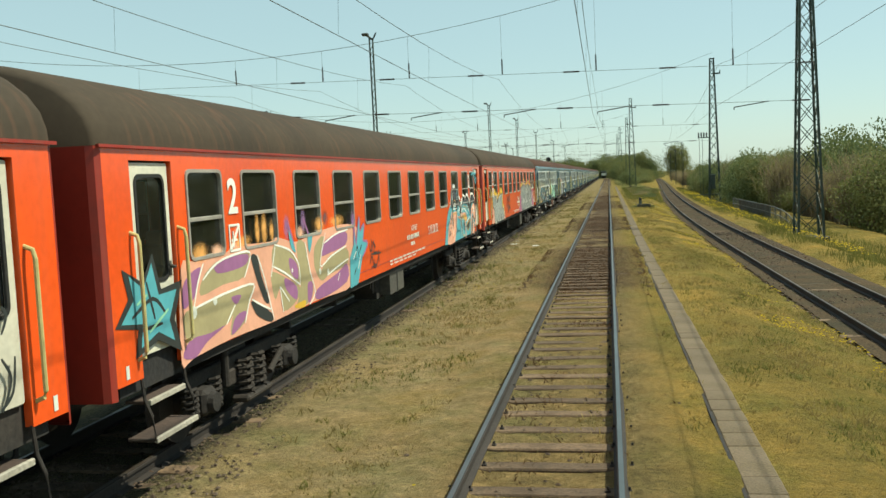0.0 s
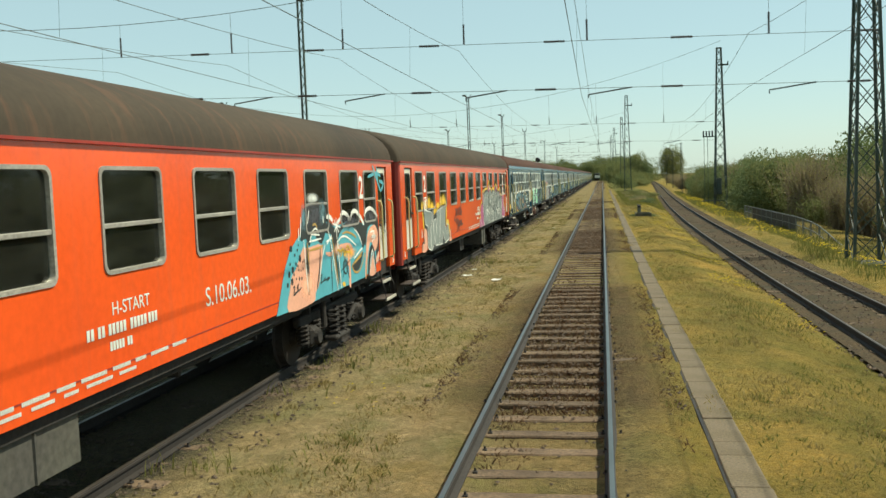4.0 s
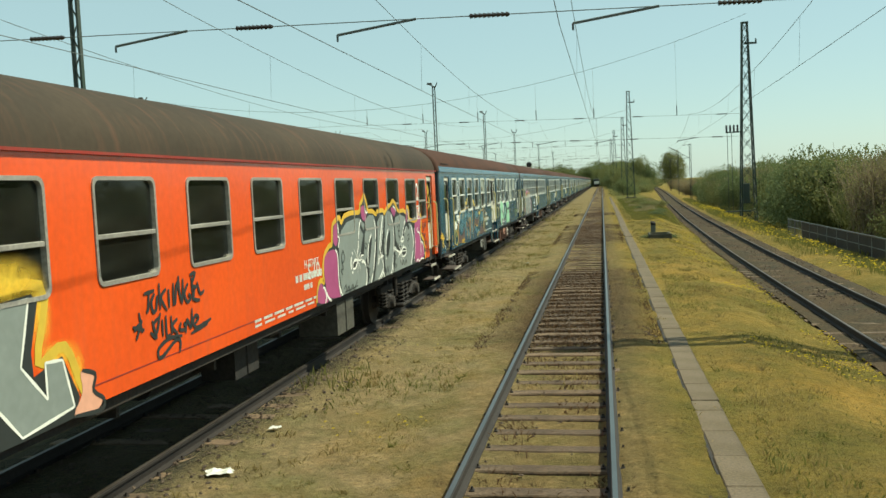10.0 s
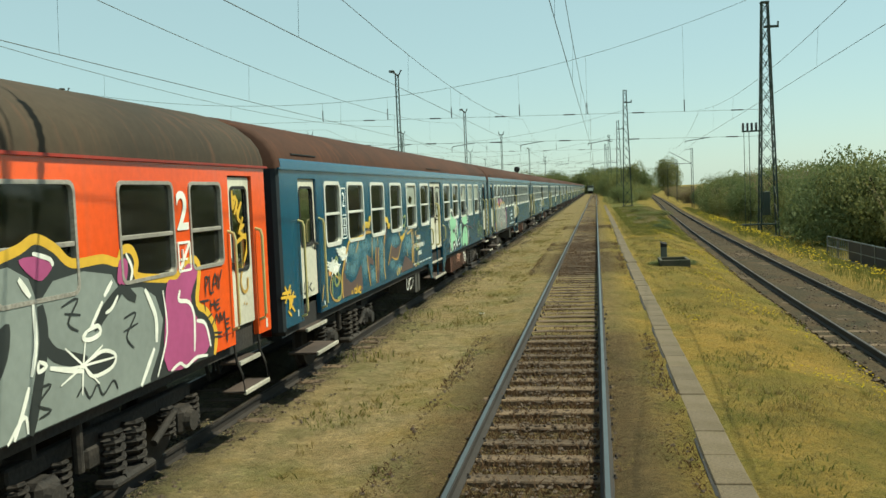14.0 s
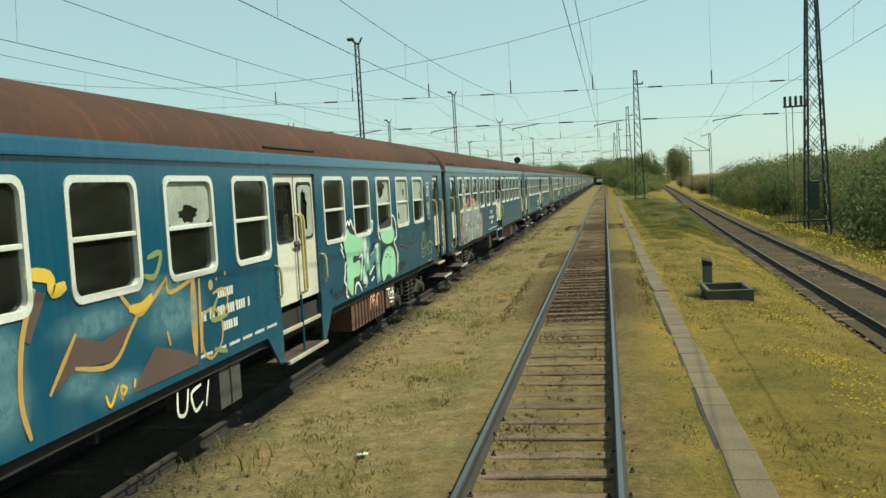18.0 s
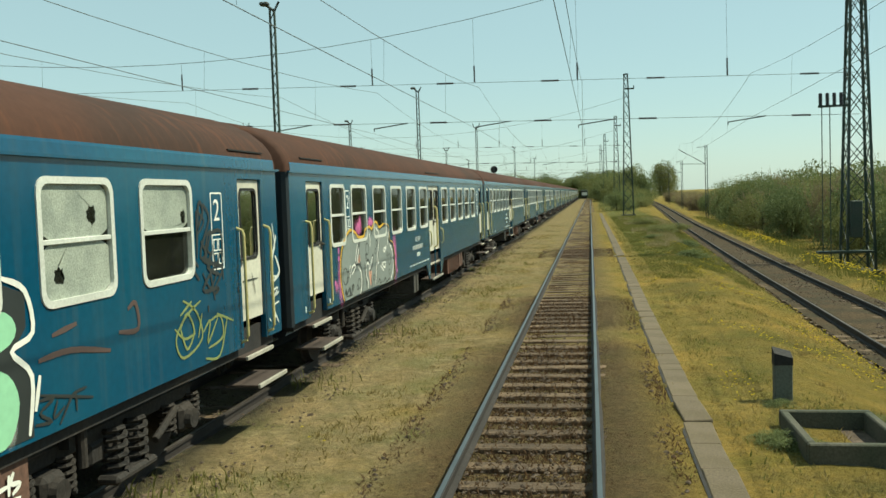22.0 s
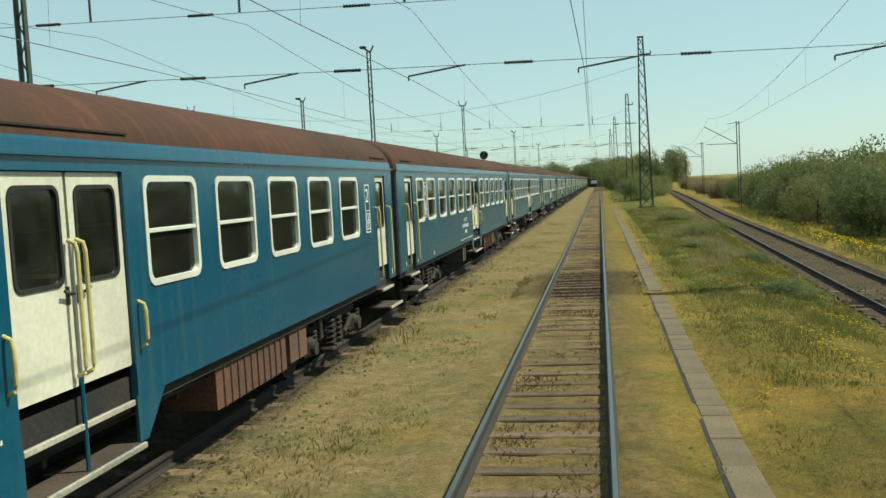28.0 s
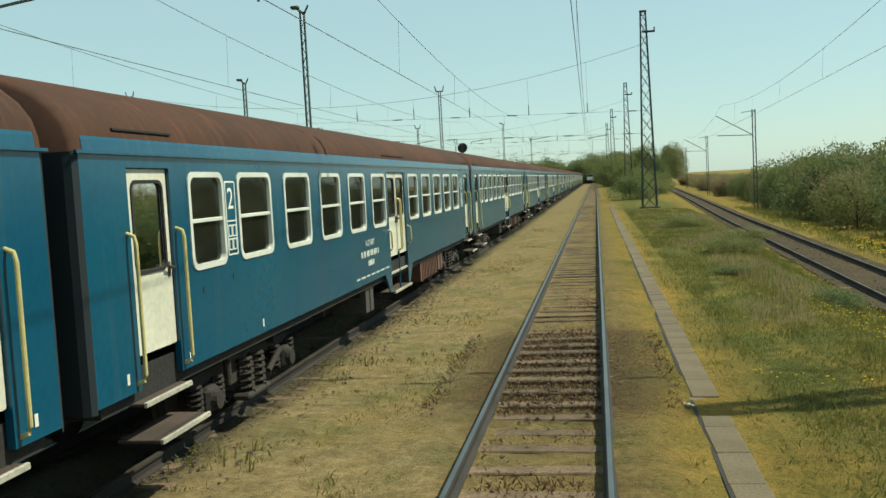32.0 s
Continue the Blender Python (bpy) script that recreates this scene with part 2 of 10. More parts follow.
def foliage(name, a, b, rough=0.7):
    m = bpy.data.materials.new(name)
    m.use_nodes = True
    t = m.node_tree
    p = t.nodes["Principled BSDF"]
    p.inputs["Roughness"].default_value = rough
    p.inputs["Specular IOR Level"].default_value = 0.25
    g = t.nodes.new("ShaderNodeNewGeometry")
    o = t.nodes.new("ShaderNodeObjectInfo")
    ad = t.nodes.new("ShaderNodeMath")
    ad.operation = "MULTIPLY_ADD"
    ad.inputs[1].default_value = 0.55
    t.links.new(g.outputs["Random Per Island"], ad.inputs[0])
    sc = t.nodes.new("ShaderNodeMath")
    sc.operation = "MULTIPLY"
    sc.inputs[1].default_value = 0.45
    t.links.new(o.outputs["Random"], sc.inputs[0])
    t.links.new(sc.outputs[0], ad.inputs[2])
    r = t.nodes.new("ShaderNodeValToRGB")
    r.color_ramp.elements[0].color, r.color_ramp.elements[1].color = (*a, 1), (*b, 1)
    t.links.new(ad.outputs[0], r.inputs[0])
    t.links.new(r.outputs[0], p.inputs["Base Color"])
    tl = t.nodes.new("ShaderNodeBsdfTranslucent")
    t.links.new(r.outputs[0], tl.inputs[0])
    mx = t.nodes.new("ShaderNodeMixShader")
    mx.inputs[0].default_value = 0.42
    t.links.new(p.outputs[0], mx.inputs[1])
    t.links.new(tl.outputs[0], mx.inputs[2])
    t.links.new(mx.outputs[0], t.nodes["Material Output"].inputs[0])
    return m


LEAF = foliage("spring leaves", (0.128, 0.143, 0.051), (0.23, 0.232, 0.088))
LEAF_DARK = foliage("dark leaves", (0.10, 0.13, 0.055), (0.19, 0.215, 0.085))
LEAF_BUD = foliage("opening olive buds", (0.20, 0.18, 0.07), (0.32, 0.29, 0.12))
TWIG = foliage("bare brown twigs", (0.15, 0.115, 0.075), (0.28, 0.22, 0.145), 0.9)
GRASS_RUST = foliage("dead rust-brown weeds", (0.062, 0.036, 0.021), (0.135, 0.080, 0.043), 0.95)
GRASS_DRY = foliage("dry grass blades", (0.20, 0.154, 0.054), (0.37, 0.288, 0.122), 0.9)
GRASS_GREEN = foliage("green grass blades", (0.105, 0.112, 0.028), (0.20, 0.19, 0.055), 0.9)
GRASS_PALE = foliage("bleached old stalks", (0.24, 0.19, 0.105), (0.40, 0.32, 0.19), 0.9)
FLOWER = foliage("yellow flower heads", (0.52, 0.38, 0.02), (0.68, 0.52, 0.04), 0.8)


BARE = ((30.0, 6.5), (54.0, 7.0), (79.5, 5.0), (89.5, 3.0), (111.4, 3.0))   # middle and half length of bare stretches along y


def ground_material():
    m = bpy.data.materials.new("dry grass and earth")
    m.use_nodes = True
    t = m.node_tree
    p = t.nodes["Principled BSDF"]
    p.inputs["Roughness"].default_value = 1.0
    p.inputs["Specular IOR Level"].default_value = 0.1
    p.inputs["Sheen Weight"].default_value, p.inputs["Sheen Roughness"].default_value = 0.20, 0.28   # fuzz of dry blades
    p.inputs["Sheen Tint"].default_value = (1.0, 0.80, 0.36, 1)
    co = t.nodes.new("ShaderNodeTexCoord")

    def noise_node(scale, detail=6, rough=0.6):
        n = t.nodes.new("ShaderNodeTexNoise")
        n.inputs["Scale"].default_value, n.inputs["Detail"].default_value, n.inputs["Roughness"].default_value = scale, detail, rough
        t.links.new(co.outputs["Object"], n.inputs["Vector"])
        return n.outputs["Fac"]

    def ramp(fac, stops):
        r = t.nodes.new("ShaderNodeValToRGB")
        e = r.color_ramp.elements
        while len(e) < len(stops):
            e.new(0.5)
        for k, (pos, col) in zip(e, stops):
            k.position, k.color = pos, (*col, 1)
        t.links.new(fac, r.inputs[0])
        return r.outputs[0]

    def mix(fac, a, b, kind="MIX"):
        n = t.nodes.new("ShaderNodeMixRGB")
        n.blend_type = kind
        if isinstance(fac, float):
            n.inputs[0].default_value = fac
        else:
            t.links.new(fac, n.inputs[0])
        t.links.new(a, n.inputs[1])
        t.links.new(b, n.inputs[2])
        return n.outputs[0]

    grass = ramp(noise_node(0.45, 9, 0.68), [(0.30, (0.074, 0.064, 0.018)), (0.44, (0.150, 0.113, 0.032)), (0.54, (0.200, 0.147, 0.044)), (0.68, (0.262, 0.190, 0.066))])
    green = ramp(noise_node(1.9, 8, 0.7), [(0.38, (0.220, 0.158, 0.054)), (0.56, (0.108, 0.096, 0.026)), (0.68, (0.062, 0.066, 0.018))])
    c = mix(0.33, grass, green)
    straw = ramp(noise_node(0.13, 5, 0.6), [(0.36, (0.76, 0.80, 0.66)), (0.50, (1.0, 0.98, 0.9)), (0.64, (1.25, 1.12, 0.92))])
    c = mix(1.0, c, straw, "MULTIPLY")
    earth = ramp(noise_node(3.4, 9, 0.72), [(0.3, (0.110, 0.087, 0.052)), (0.52, (0.198, 0.157, 0.096)), (0.7, (0.29, 0.234, 0.150))])
    silt = ramp(noise_node(4.2, 9, 0.74), [(0.3, (0.068, 0.051, 0.026)), (0.5, (0.140, 0.104, 0.052)), (0.68, (0.22, 0.162, 0.084))])
    # worn earth and gravel beside the parked train and along the rails
    sep = t.nodes.new("ShaderNodeSeparateXYZ")
    t.links.new(co.outputs["Object"], sep.inputs[0])

    def band(centre, half, soft):
        a = t.nodes.new("ShaderNodeMath"); a.operation = "SUBTRACT"; a.inputs[1].default_value = centre
        t.links.new(sep.outputs[0], a.inputs[0])
        b = t.nodes.new("ShaderNodeMath"); b.operation = "ABSOLUTE"
        t.links.new(a.outputs[0], b.inputs[0])
        r = t.nodes.new("ShaderNodeMapRange")
        r.inputs[1].default_value, r.inputs[2].default_value, r.inputs[3].default_value, r.inputs[4].default_value = half, half + soft, 1, 0
        t.links.new(b.outputs[0], r.inputs[0])
        return r.outputs[0]

    def times(a, b):
        n = t.nodes.new("ShaderNodeMath"); n.operation = "MULTIPLY"; n.use_clamp = True
        t.links.new(a, n.inputs[0]); t.links.new(b, n.inputs[1])
        return n.outputs[0]

    def gain(a, lo, hi):
        n = t.nodes.new("ShaderNodeMapRange")
        n.inputs[1].default_value, n.inputs[2].default_value = lo, hi
        t.links.new(a, n.inputs[0])
        return n.outputs[0]

    c = mix(times(band(0.0, 0.95, 0.7), gain(noise_node(0.4, 6, 0.65), 0.22, 0.40)), c, silt)
    c = mix(times(band(-5.2, 2.0, 1.9), gain(noise_node(0.9, 7, 0.7), 0.22, 0.5)), c, earth)
    c = mix(times(band(-2.4, 1.0, 1.3), gain(noise_node(0.6, 7, 0.7), 0.33, 0.54)), c, earth)
    # oily ballast under the coaches, their shade put into its colour
    oily_shade = ramp(noise_node(11, 8, 0.75), [(0.35, (0.016, 0.017, 0.019)), (0.55, (0.034, 0.034, 0.036)), (0.7, (0.062, 0.058, 0.054))])
    c = mix(times(band(-5.2, 1.15, 0.5), gain(noise_node(2.2, 5, 0.6), 0.1, 0.3)), c, oily_shade)
    # green growth between the two tracks towards the end of the yard
    lush = ramp(noise_node(2.6, 8, 0.7), [(0.35, (0.045, 0.058, 0.014)), (0.55, (0.085, 0.090, 0.024)), (0.7, (0.16, 0.135, 0.045))])
    c = mix(times(times(band(5.2, 2.0, 0.9), gain(sep.outputs[1], 98, 110)), gain(noise_node(0.5, 7, 0.7), 0.36, 0.5)), c, lush)
    # stretches where bare dark ballast lies open round the rails
    dark = ramp(noise_node(9, 8, 0.75), [(0.35, (0.028, 0.018, 0.012)), (0.55, (0.064, 0.042, 0.027)), (0.7, (0.12, 0.084, 0.054))])
    wob = t.nodes.new("ShaderNodeMath"); wob.operation = "MULTIPLY_ADD"; wob.inputs[1].default_value = 3.0
    t.links.new(noise_node(0.9, 6, 0.7), wob.inputs[0])
    t.links.new(sep.outputs[1], wob.inputs[2])
    total = None
    for mid, half in BARE:
        a = t.nodes.new("ShaderNodeMath"); a.operation = "SUBTRACT"; a.inputs[1].default_value = mid + 1.5
        t.links.new(wob.outputs[0], a.inputs[0])
        b = t.nodes.new("ShaderNodeMath"); b.operation = "ABSOLUTE"
        t.links.new(a.outputs[0], b.inputs[0])
        r = t.nodes.new("ShaderNodeMapRange")
        r.inputs[1].default_value, r.inputs[2].default_value, r.inputs[3].default_value, r.inputs[4].default_value = half - 0.6, half + 1.0, 0.92, 0
        t.links.new(b.outputs[0], r.inputs[0])
        if total is None:
            total = r.outputs[0]
        else:
            m2 = t.nodes.new("ShaderNodeMath"); m2.operation = "MAXIMUM"
            t.links.new(total, m2.inputs[0]); t.links.new(r.outputs[0], m2.inputs[1])
            total = m2.outputs[0]
    c = mix(times(times(band(0.05, 1.05, 0.8), gain(noise_node(1.7, 7, 0.75), 0.22, 0.42)), total), c, dark)
    drift = ramp(noise_node(0.8, 6, 0.65), [(0.36, (0.70, 0.80, 0.66)), (0.50, (1.0, 0.98, 0.92)), (0.62, (1.12, 1.04, 0.94))])
    c = mix(1.0, c, drift, "MULTIPLY")
    speck = ramp(noise_node(19, 8, 0.8), [(0.30, (0.36, 0.37, 0.34)), (0.46, (0.86, 0.86, 0.82)), (0.70, (1.6, 1.52, 1.36))])
    c = mix(1.0, c, speck, "MULTIPLY")
    clump = ramp(noise_node(5.5, 8, 0.75), [(0.34, (0.70, 0.71, 0.66)), (0.50, (1.0, 1.0, 1.0)), (0.66, (1.22, 1.19, 1.12))])
    c = mix(1.0, c, clump, "MULTIPLY")
    t.links.new(c, p.inputs["Base Color"])
    bp = t.nodes.new("ShaderNodeBump")
    bp.inputs["Strength"].default_value, bp.inputs["Distance"].default_value = 0.9, 0.08
    t.links.new(noise_node(14, 8, 0.75), bp.inputs["Height"])
    t.links.new(bp.outputs[0], p.inputs["Normal"])
    return m


GROUND = ground_material()


# ---- mesh helpers ----
def mesh_object(name, verts, faces, material, parent=None, label="", smooth=False):
    me = bpy.data.meshes.new(name)
    me.from_pydata([tuple(map(float, v)) for v in verts], [], [tuple(map(int, f)) for f in faces])
    me.materials.append(material)
    if smooth:
        me.polygons.foreach_set("use_smooth", [True] * len(me.polygons))
    ob = new(name, me)
    if parent:
        ob.parent = parent
    if label:
        ob["label"] = label
    return ob


def part(name, bm, material, parent, label="", smooth=False):
    me = bpy.data.meshes.new(name)
    bmesh.ops.recalc_face_normals(bm, faces=bm.faces)
    bm.to_mesh(me)
    bm.free()
    me.materials.append(material)
    if smooth:
        me.polygons.foreach_set("use_smooth", [True] * len(me.polygons))
    ob = new(name, me)
    ob.parent = parent
    if label:
        ob["label"] = label
    return ob


def share(name, source, parent, x=0, y=0, z=0, label=""):
    """Another object on the same mesh."""
    ob = new(name, source.data)
    ob.parent = parent
    ob.location = (x, y, z)
    if label:
        ob["label"] = label
    return ob


def box(bm, x0, x1, y0, y1, z0, z1, bevel=0.0):
    v = [bm.verts.new((x, y, z)) for x in (x0, x1) for y in (y0, y1) for z in (z0, z1)]
    fs = [bm.faces.new([v[i] for i in f]) for f in ((0, 1, 3, 2), (4, 6, 7, 5), (0, 4, 5, 1), (2, 3, 7, 6), (0, 2, 6, 4), (1, 5, 7, 3))]
    if bevel:
        es = list({e for f in fs for e in f.edges})
        bmesh.ops.bevel(bm, geom=es, offset=bevel, segments=1, affect="EDGES")
    return bm


def bar(bm, a, b, r, n=6):
    """A round bar from a to b."""
    a, b = Vector(a), Vector(b)
    d = (b - a).normalized()
    u = d.orthogonal().normalized()
    w = d.cross(u)
    rings = [[bm.verts.new(p + r * (math.cos(2 * math.pi * k / n) * u + math.sin(2 * math.pi * k / n) * w)) for k in range(n)] for p in (a, b)]
    for k in range(n):
        bm.faces.new([rings[0][k], rings[0][(k + 1) % n], rings[1][(k + 1) % n], rings[1][k]])
    bm.faces.new(rings[0][::-1])
    bm.faces.new(rings[1])
    return bm


def tube(bm, points, r, n=6):
    pts = [Vector(p) for p in points]
    rings = []
    for i, p in enumerate(pts):
        d = (pts[min(i + 1, len(pts) - 1)] - pts[max(i - 1, 0)]).normalized()
        u = d.cross(Vector((0.31, 0.17, 0.93))).normalized()
        w = d.cross(u)
        rings.append([bm.verts.new(p + r * (math.cos(2 * math.pi * k / n) * u + math.sin(2 * math.pi * k / n) * w)) for k in range(n)])
    for a, b in zip(rings, rings[1:]):
        for k in range(n):
            bm.faces.new([a[k], a[(k + 1) % n], b[(k + 1) % n], b[k]])
    bm.faces.new(rings[0][::-1])
    bm.faces.new(rings[-1])
    return bm


def disc(bm, centre, axis, r0, r1, depth, n=16):
    """A drum or wheel round an axis, r0 at one end and r1 at the other."""
    c, d = Vector(centre), Vector(axis).normalized()
    u = d.orthogonal().normalized()
    w = d.cross(u)
    rings = [[bm.verts.new(c + s * depth * d + r * (math.cos(2 * math.pi * k / n) * u + math.sin(2 * math.pi * k / n) * w)) for k in range(n)] for s, r in ((0, r0), (1, r1))]
    for k in range(n):
        bm.faces.new([rings[0][k], rings[0][(k + 1) % n], rings[1][(k + 1) % n], rings[1][k]])
    bm.faces.new(rings[0][::-1])
    bm.faces.new(rings[1])
    return bm


def outline(y0, y1, z0, z1, r, n=4):
    """A rounded rectangle in the y-z plane."""
    pts = []
    for cy, cz, a in ((y1 - r, z1 - r, 0), (y0 + r, z1 - r, 90), (y0 + r, z0 + r, 180), (y1 - r, z0 + r, 270)):
        pts += [(cy + r * math.cos(radians(a + 90 * k / n)), cz + r * math.sin(radians(a + 90 * k / n))) for k in range(n + 1)]
    return pts


def ring_frame(bm, outer, inner, x0, x1):
    """A frame between two outlines of equally many points, from depth x0 to x1."""
    n = len(outer)
    v = [[bm.verts.new((x, *p)) for p in o] for x in (x0, x1) for o in (outer, inner)]
    for k in range(n):
        j = (k + 1) % n
        bm.faces.new([v[2][k], v[2][j], v[3][j], v[3][k]])
        bm.faces.new([v[0][k], v[1][k], v[1][j], v[0][j]])
        bm.faces.new([v[0][k], v[0][j], v[2][j], v[2][k]])
        bm.faces.new([v[1][k], v[3][k], v[3][j], v[1][j]])
    return bm


def sheet(bm, outer, x, thick=0.0):
    f = bm.faces.new([bm.verts.new((x, *p)) for p in outer])
    if thick:
        g = bm.faces.new([bm.verts.new((x - thick, *p)) for p in outer][::-1])
        a, b = list(f.verts), list(g.verts)[::-1]
        for k in range(len(a)):
            j = (k + 1) % len(a)
            bm.faces.new([a[j], a[k], b[k], b[j]])
    return bm


def text_part(name, body, size, material, parent, x, y, z, label="", bold=0.0):
    """Letters on the side of a coach, facing +x, reading towards +y."""
    cu = bpy.data.curves.new(name, "FONT")
    cu.body, cu.size, cu.extrude, cu.offset = body, size, 0.001, bold
    cu.align_x, cu.align_y = "CENTER", "CENTER"
    ob = new(name, cu)
    me = bpy.data.meshes.new_from_object(ob)
    bpy.data.objects.remove(ob)
    me.materials.clear()
    me.materials.append(material)
    ob = new(name, me)
    ob.parent = parent
    ob.matrix_local = Matrix(((0, 0, 1, x), (1, 0, 0, y), (0, 1, 0, z), (0, 0, 0, 1)))
    if label:
        ob["label"] = label
    return ob


def thing(name, label, category, group="", x=0, y=0, z=0, kind=""):
    ob = new(name)
    ob.location = (x, y, z)
    return tagged(ob, label, category, group, kind)


# ---- plan ----
SIDE_X = -3.58           # plane of the coach sides that face the walk
HALF = 1.42              # half a coach's width
TRAIN_X = SIDE_X - HALF  # middle of the parked train's track
GROUND_Z = -0.185        # ground beside the sleepers; rail heads lie at 0


def smooth_step(v, a, b):
    k = min(1, max(0, (v - a) / (b - a)))
    return k * k * (3 - 2 * k)


# the second track: its middle line and its rail level, along y
RIGHT_Y = (-40, 0, 40, 58, 84, 105, 126, 148, 170, 190, 230, 300, 560)
RIGHT_X = (6.45, 6.44, 6.44, 6.56, 7.22, 8.05, 9.0, 10.0, 11.0, 12.0, 13.95, 17.1, 28.0)


RIGHT_TABLE = [float(np.mean(np.interp([y + d for d in (-16, -12, -8, -4, 0, 4, 8, 12, 16)], RIGHT_Y, RIGHT_X))) for y in range(-200, 701)]


def right_x(y):
    k = min(max(y + 200, 0), 899.0)
    n = int(k)
    return RIGHT_TABLE[n] + (RIGHT_TABLE[n + 1] - RIGHT_TABLE[n]) * (k - n)


RIGHT_LEVEL = [float(v) for v in np.interp(range(0, 181), (0, 25, 65, 95, 110, 145, 170), (-0.48, -0.50, -0.53, -0.58, -0.68, -0.80, -0.90))]


def right_z(y):
    k = min(max(y, 0), 179.0)
    n = int(k)
    return RIGHT_LEVEL[n] + (RIGHT_LEVEL[n + 1] - RIGHT_LEVEL[n]) * (k - n)


def ground_z(x, y):
    """Height of the ground: level under the yard, lower at the second track, falling away behind it."""
    rx, rz = right_x(y), right_z(y)
    z = GROUND_Z + (rz - 0.16 - GROUND_Z) * smooth_step(x, rx - 3.6, rx - 1.1)
    z += -0.16 * smooth_step(x, rx - 1.35, rx - 0.95) * (1 - smooth_step(x, rx + 1.7, rx + 2.3))
    z += -0.55 * smooth_step(x, rx + 2.6, rx + 5.0)
    z += -1.8 * smooth_step(x, rx + 7.5, rx + 16)
    return z

# ---- ground ----
def bare(y):
    return max(smooth_step(abs(y - m), h + 0.8, h - 0.8) for m, h in BARE)


def build_ground():
    xs = [-900, -500, -250, -120, -60, -30, -18, -12, -9, -7, -6]
    xs += [-5 + 0.4 * k for k in range(9)] + [-1.6 + 0.2 * k for k in range(17)]
    xs += [2.0 + 0.4 * k for k in range(48)]
    xs += [22, 26, 32, 40, 60, 100, 180, 350, 600, 900]
    ys = [-120, -60, -30, -15, -8] + [-4 + 0.75 * k for k in range(220)] + [165 + 5 * k for k in range(28)] + [320, 360, 420, 500, 620, 800, 1100, 1600, 2400, 3800]
    verts, faces = [], []
    for y in ys:
        for x in xs:
            near = -9 < x < 22 and y < 200
            z = ground_z(x, y)
            if near:
                flat = 0.25 if 1.6 < x < 2.6 else 1.0 if abs(x) > 1.5 else 0.6
                open_bed = bare(y)
                z += (0.062 * smooth_step(abs(x), 1.78, 1.25) * (1 - 0.1 * open_bed) - 0.02 * smooth_step(abs(x), 0.9, 0.8) - (0.043 + 0.030 * open_bed) * smooth_step(abs(x), 0.85, 0.62)) if x > -3 else 0
                z += flat * (0.045 * noise.noise((x * 0.7, y * 0.5, 3)) + 0.03 * noise.noise((x * 2.3, y * 1.6, 9)))
            verts.append((x, y, z))
    n = len(xs)
    for j in range(len(ys) - 1):
        for i in range(n - 1):
            faces.append((j * n + i, j * n + i + 1, (j + 1) * n + i + 1, (j + 1) * n + i))
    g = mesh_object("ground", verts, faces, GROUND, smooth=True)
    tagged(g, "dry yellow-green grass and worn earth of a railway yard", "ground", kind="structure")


build_ground()


# ---- tracks ----
RAIL = [(-0.07, -0.16), (0.07, -0.16), (0.07, -0.145), (0.012, -0.125), (0.012, -0.045), (0.036, -0.035), (0.036, -0.006), (0.028, 0.0),
        (-0.028, 0.0), (-0.036, -0.006), (-0.036, -0.035), (-0.012, -0.045), (-0.012, -0.125), (-0.07, -0.145)]


def rail_part(parent, line, offset, label, head):
    """A flat-bottomed rail swept along points (x, y, z); the worn head is a part of its own."""
    verts, faces, tops, topf = [], [], [], []
    n = len(RAIL)
    for k, (x, y, z) in enumerate(line):
        a, b = line[max(k - 1, 0)], line[min(k + 1, len(line) - 1)]
        d = Vector((b[0] - a[0], b[1] - a[1], 0)).normalized()
        s = Vector((d.y, -d.x, 0))
        for u, h in RAIL:
            q = Vector((x, y, z + h)) + s * (offset + u)
            verts.append(q)
        for u in (-0.024, 0.024):
            tops.append(Vector((x, y, z + 0.003)) + s * (offset + u))
    for k in range(len(line) - 1):
        for i in range(n):
            j = (i + 1) % n
            faces.append((k * n + i, k * n + j, (k + 1) * n + j, (k + 1) * n + i))
        topf.append((2 * k, 2 * k + 1, 2 * k + 3, 2 * k + 2))
    rail = mesh_object("rail", verts, faces, RAILSIDE, parent, label)
    mesh_object("rail_head", tops, topf, head, rail, "worn steel running surface")


def sleeper_mesh(seed):
    r = random.Random(seed)
    bm = bmesh.new()
    box(bm, -1.25, 1.25, -0.12, 0.12, -0.30, -0.155, 0.015)
    bmesh.ops.subdivide_edges(bm, edges=[e for e in bm.edges if e.calc_length() > 2], cuts=5)
    for v in bm.verts:
        v.co.y += 0.012 * noise.noise((v.co.x * 3, seed, v.co.z * 9))
        v.co.z += 0.014 * noise.noise((v.co.x * 2, seed + 5, v.co.y * 9)) + r.uniform(-0.003, 0.003)
    me = bpy.data.meshes.new("sleeper")
    bm.to_mesh(me)
    bm.free()
    me.materials.append(SLEEPER)
    return me


SLEEPERS = [sleeper_mesh(k) for k in range(6)]


def chair_mesh():
    bm = bmesh.new()
    box(bm, -0.14, 0.14, -0.07, 0.07, -0.165, -0.146, 0.004)
    for s in (-1, 1):
        box(bm, s * 0.10 - 0.025, s * 0.10 + 0.025, -0.03, 0.03, -0.15, -0.115, 0.006)
        bar(bm, (s * 0.10, 0, -0.13), (s * 0.10, 0, -0.085), 0.013, 6)
    me = bpy.data.meshes.new("rail_chair")
    bm.to_mesh(me)
    bm.free()
    me.materials.append(RAILSIDE)
    return me


CHAIR = chair_mesh()


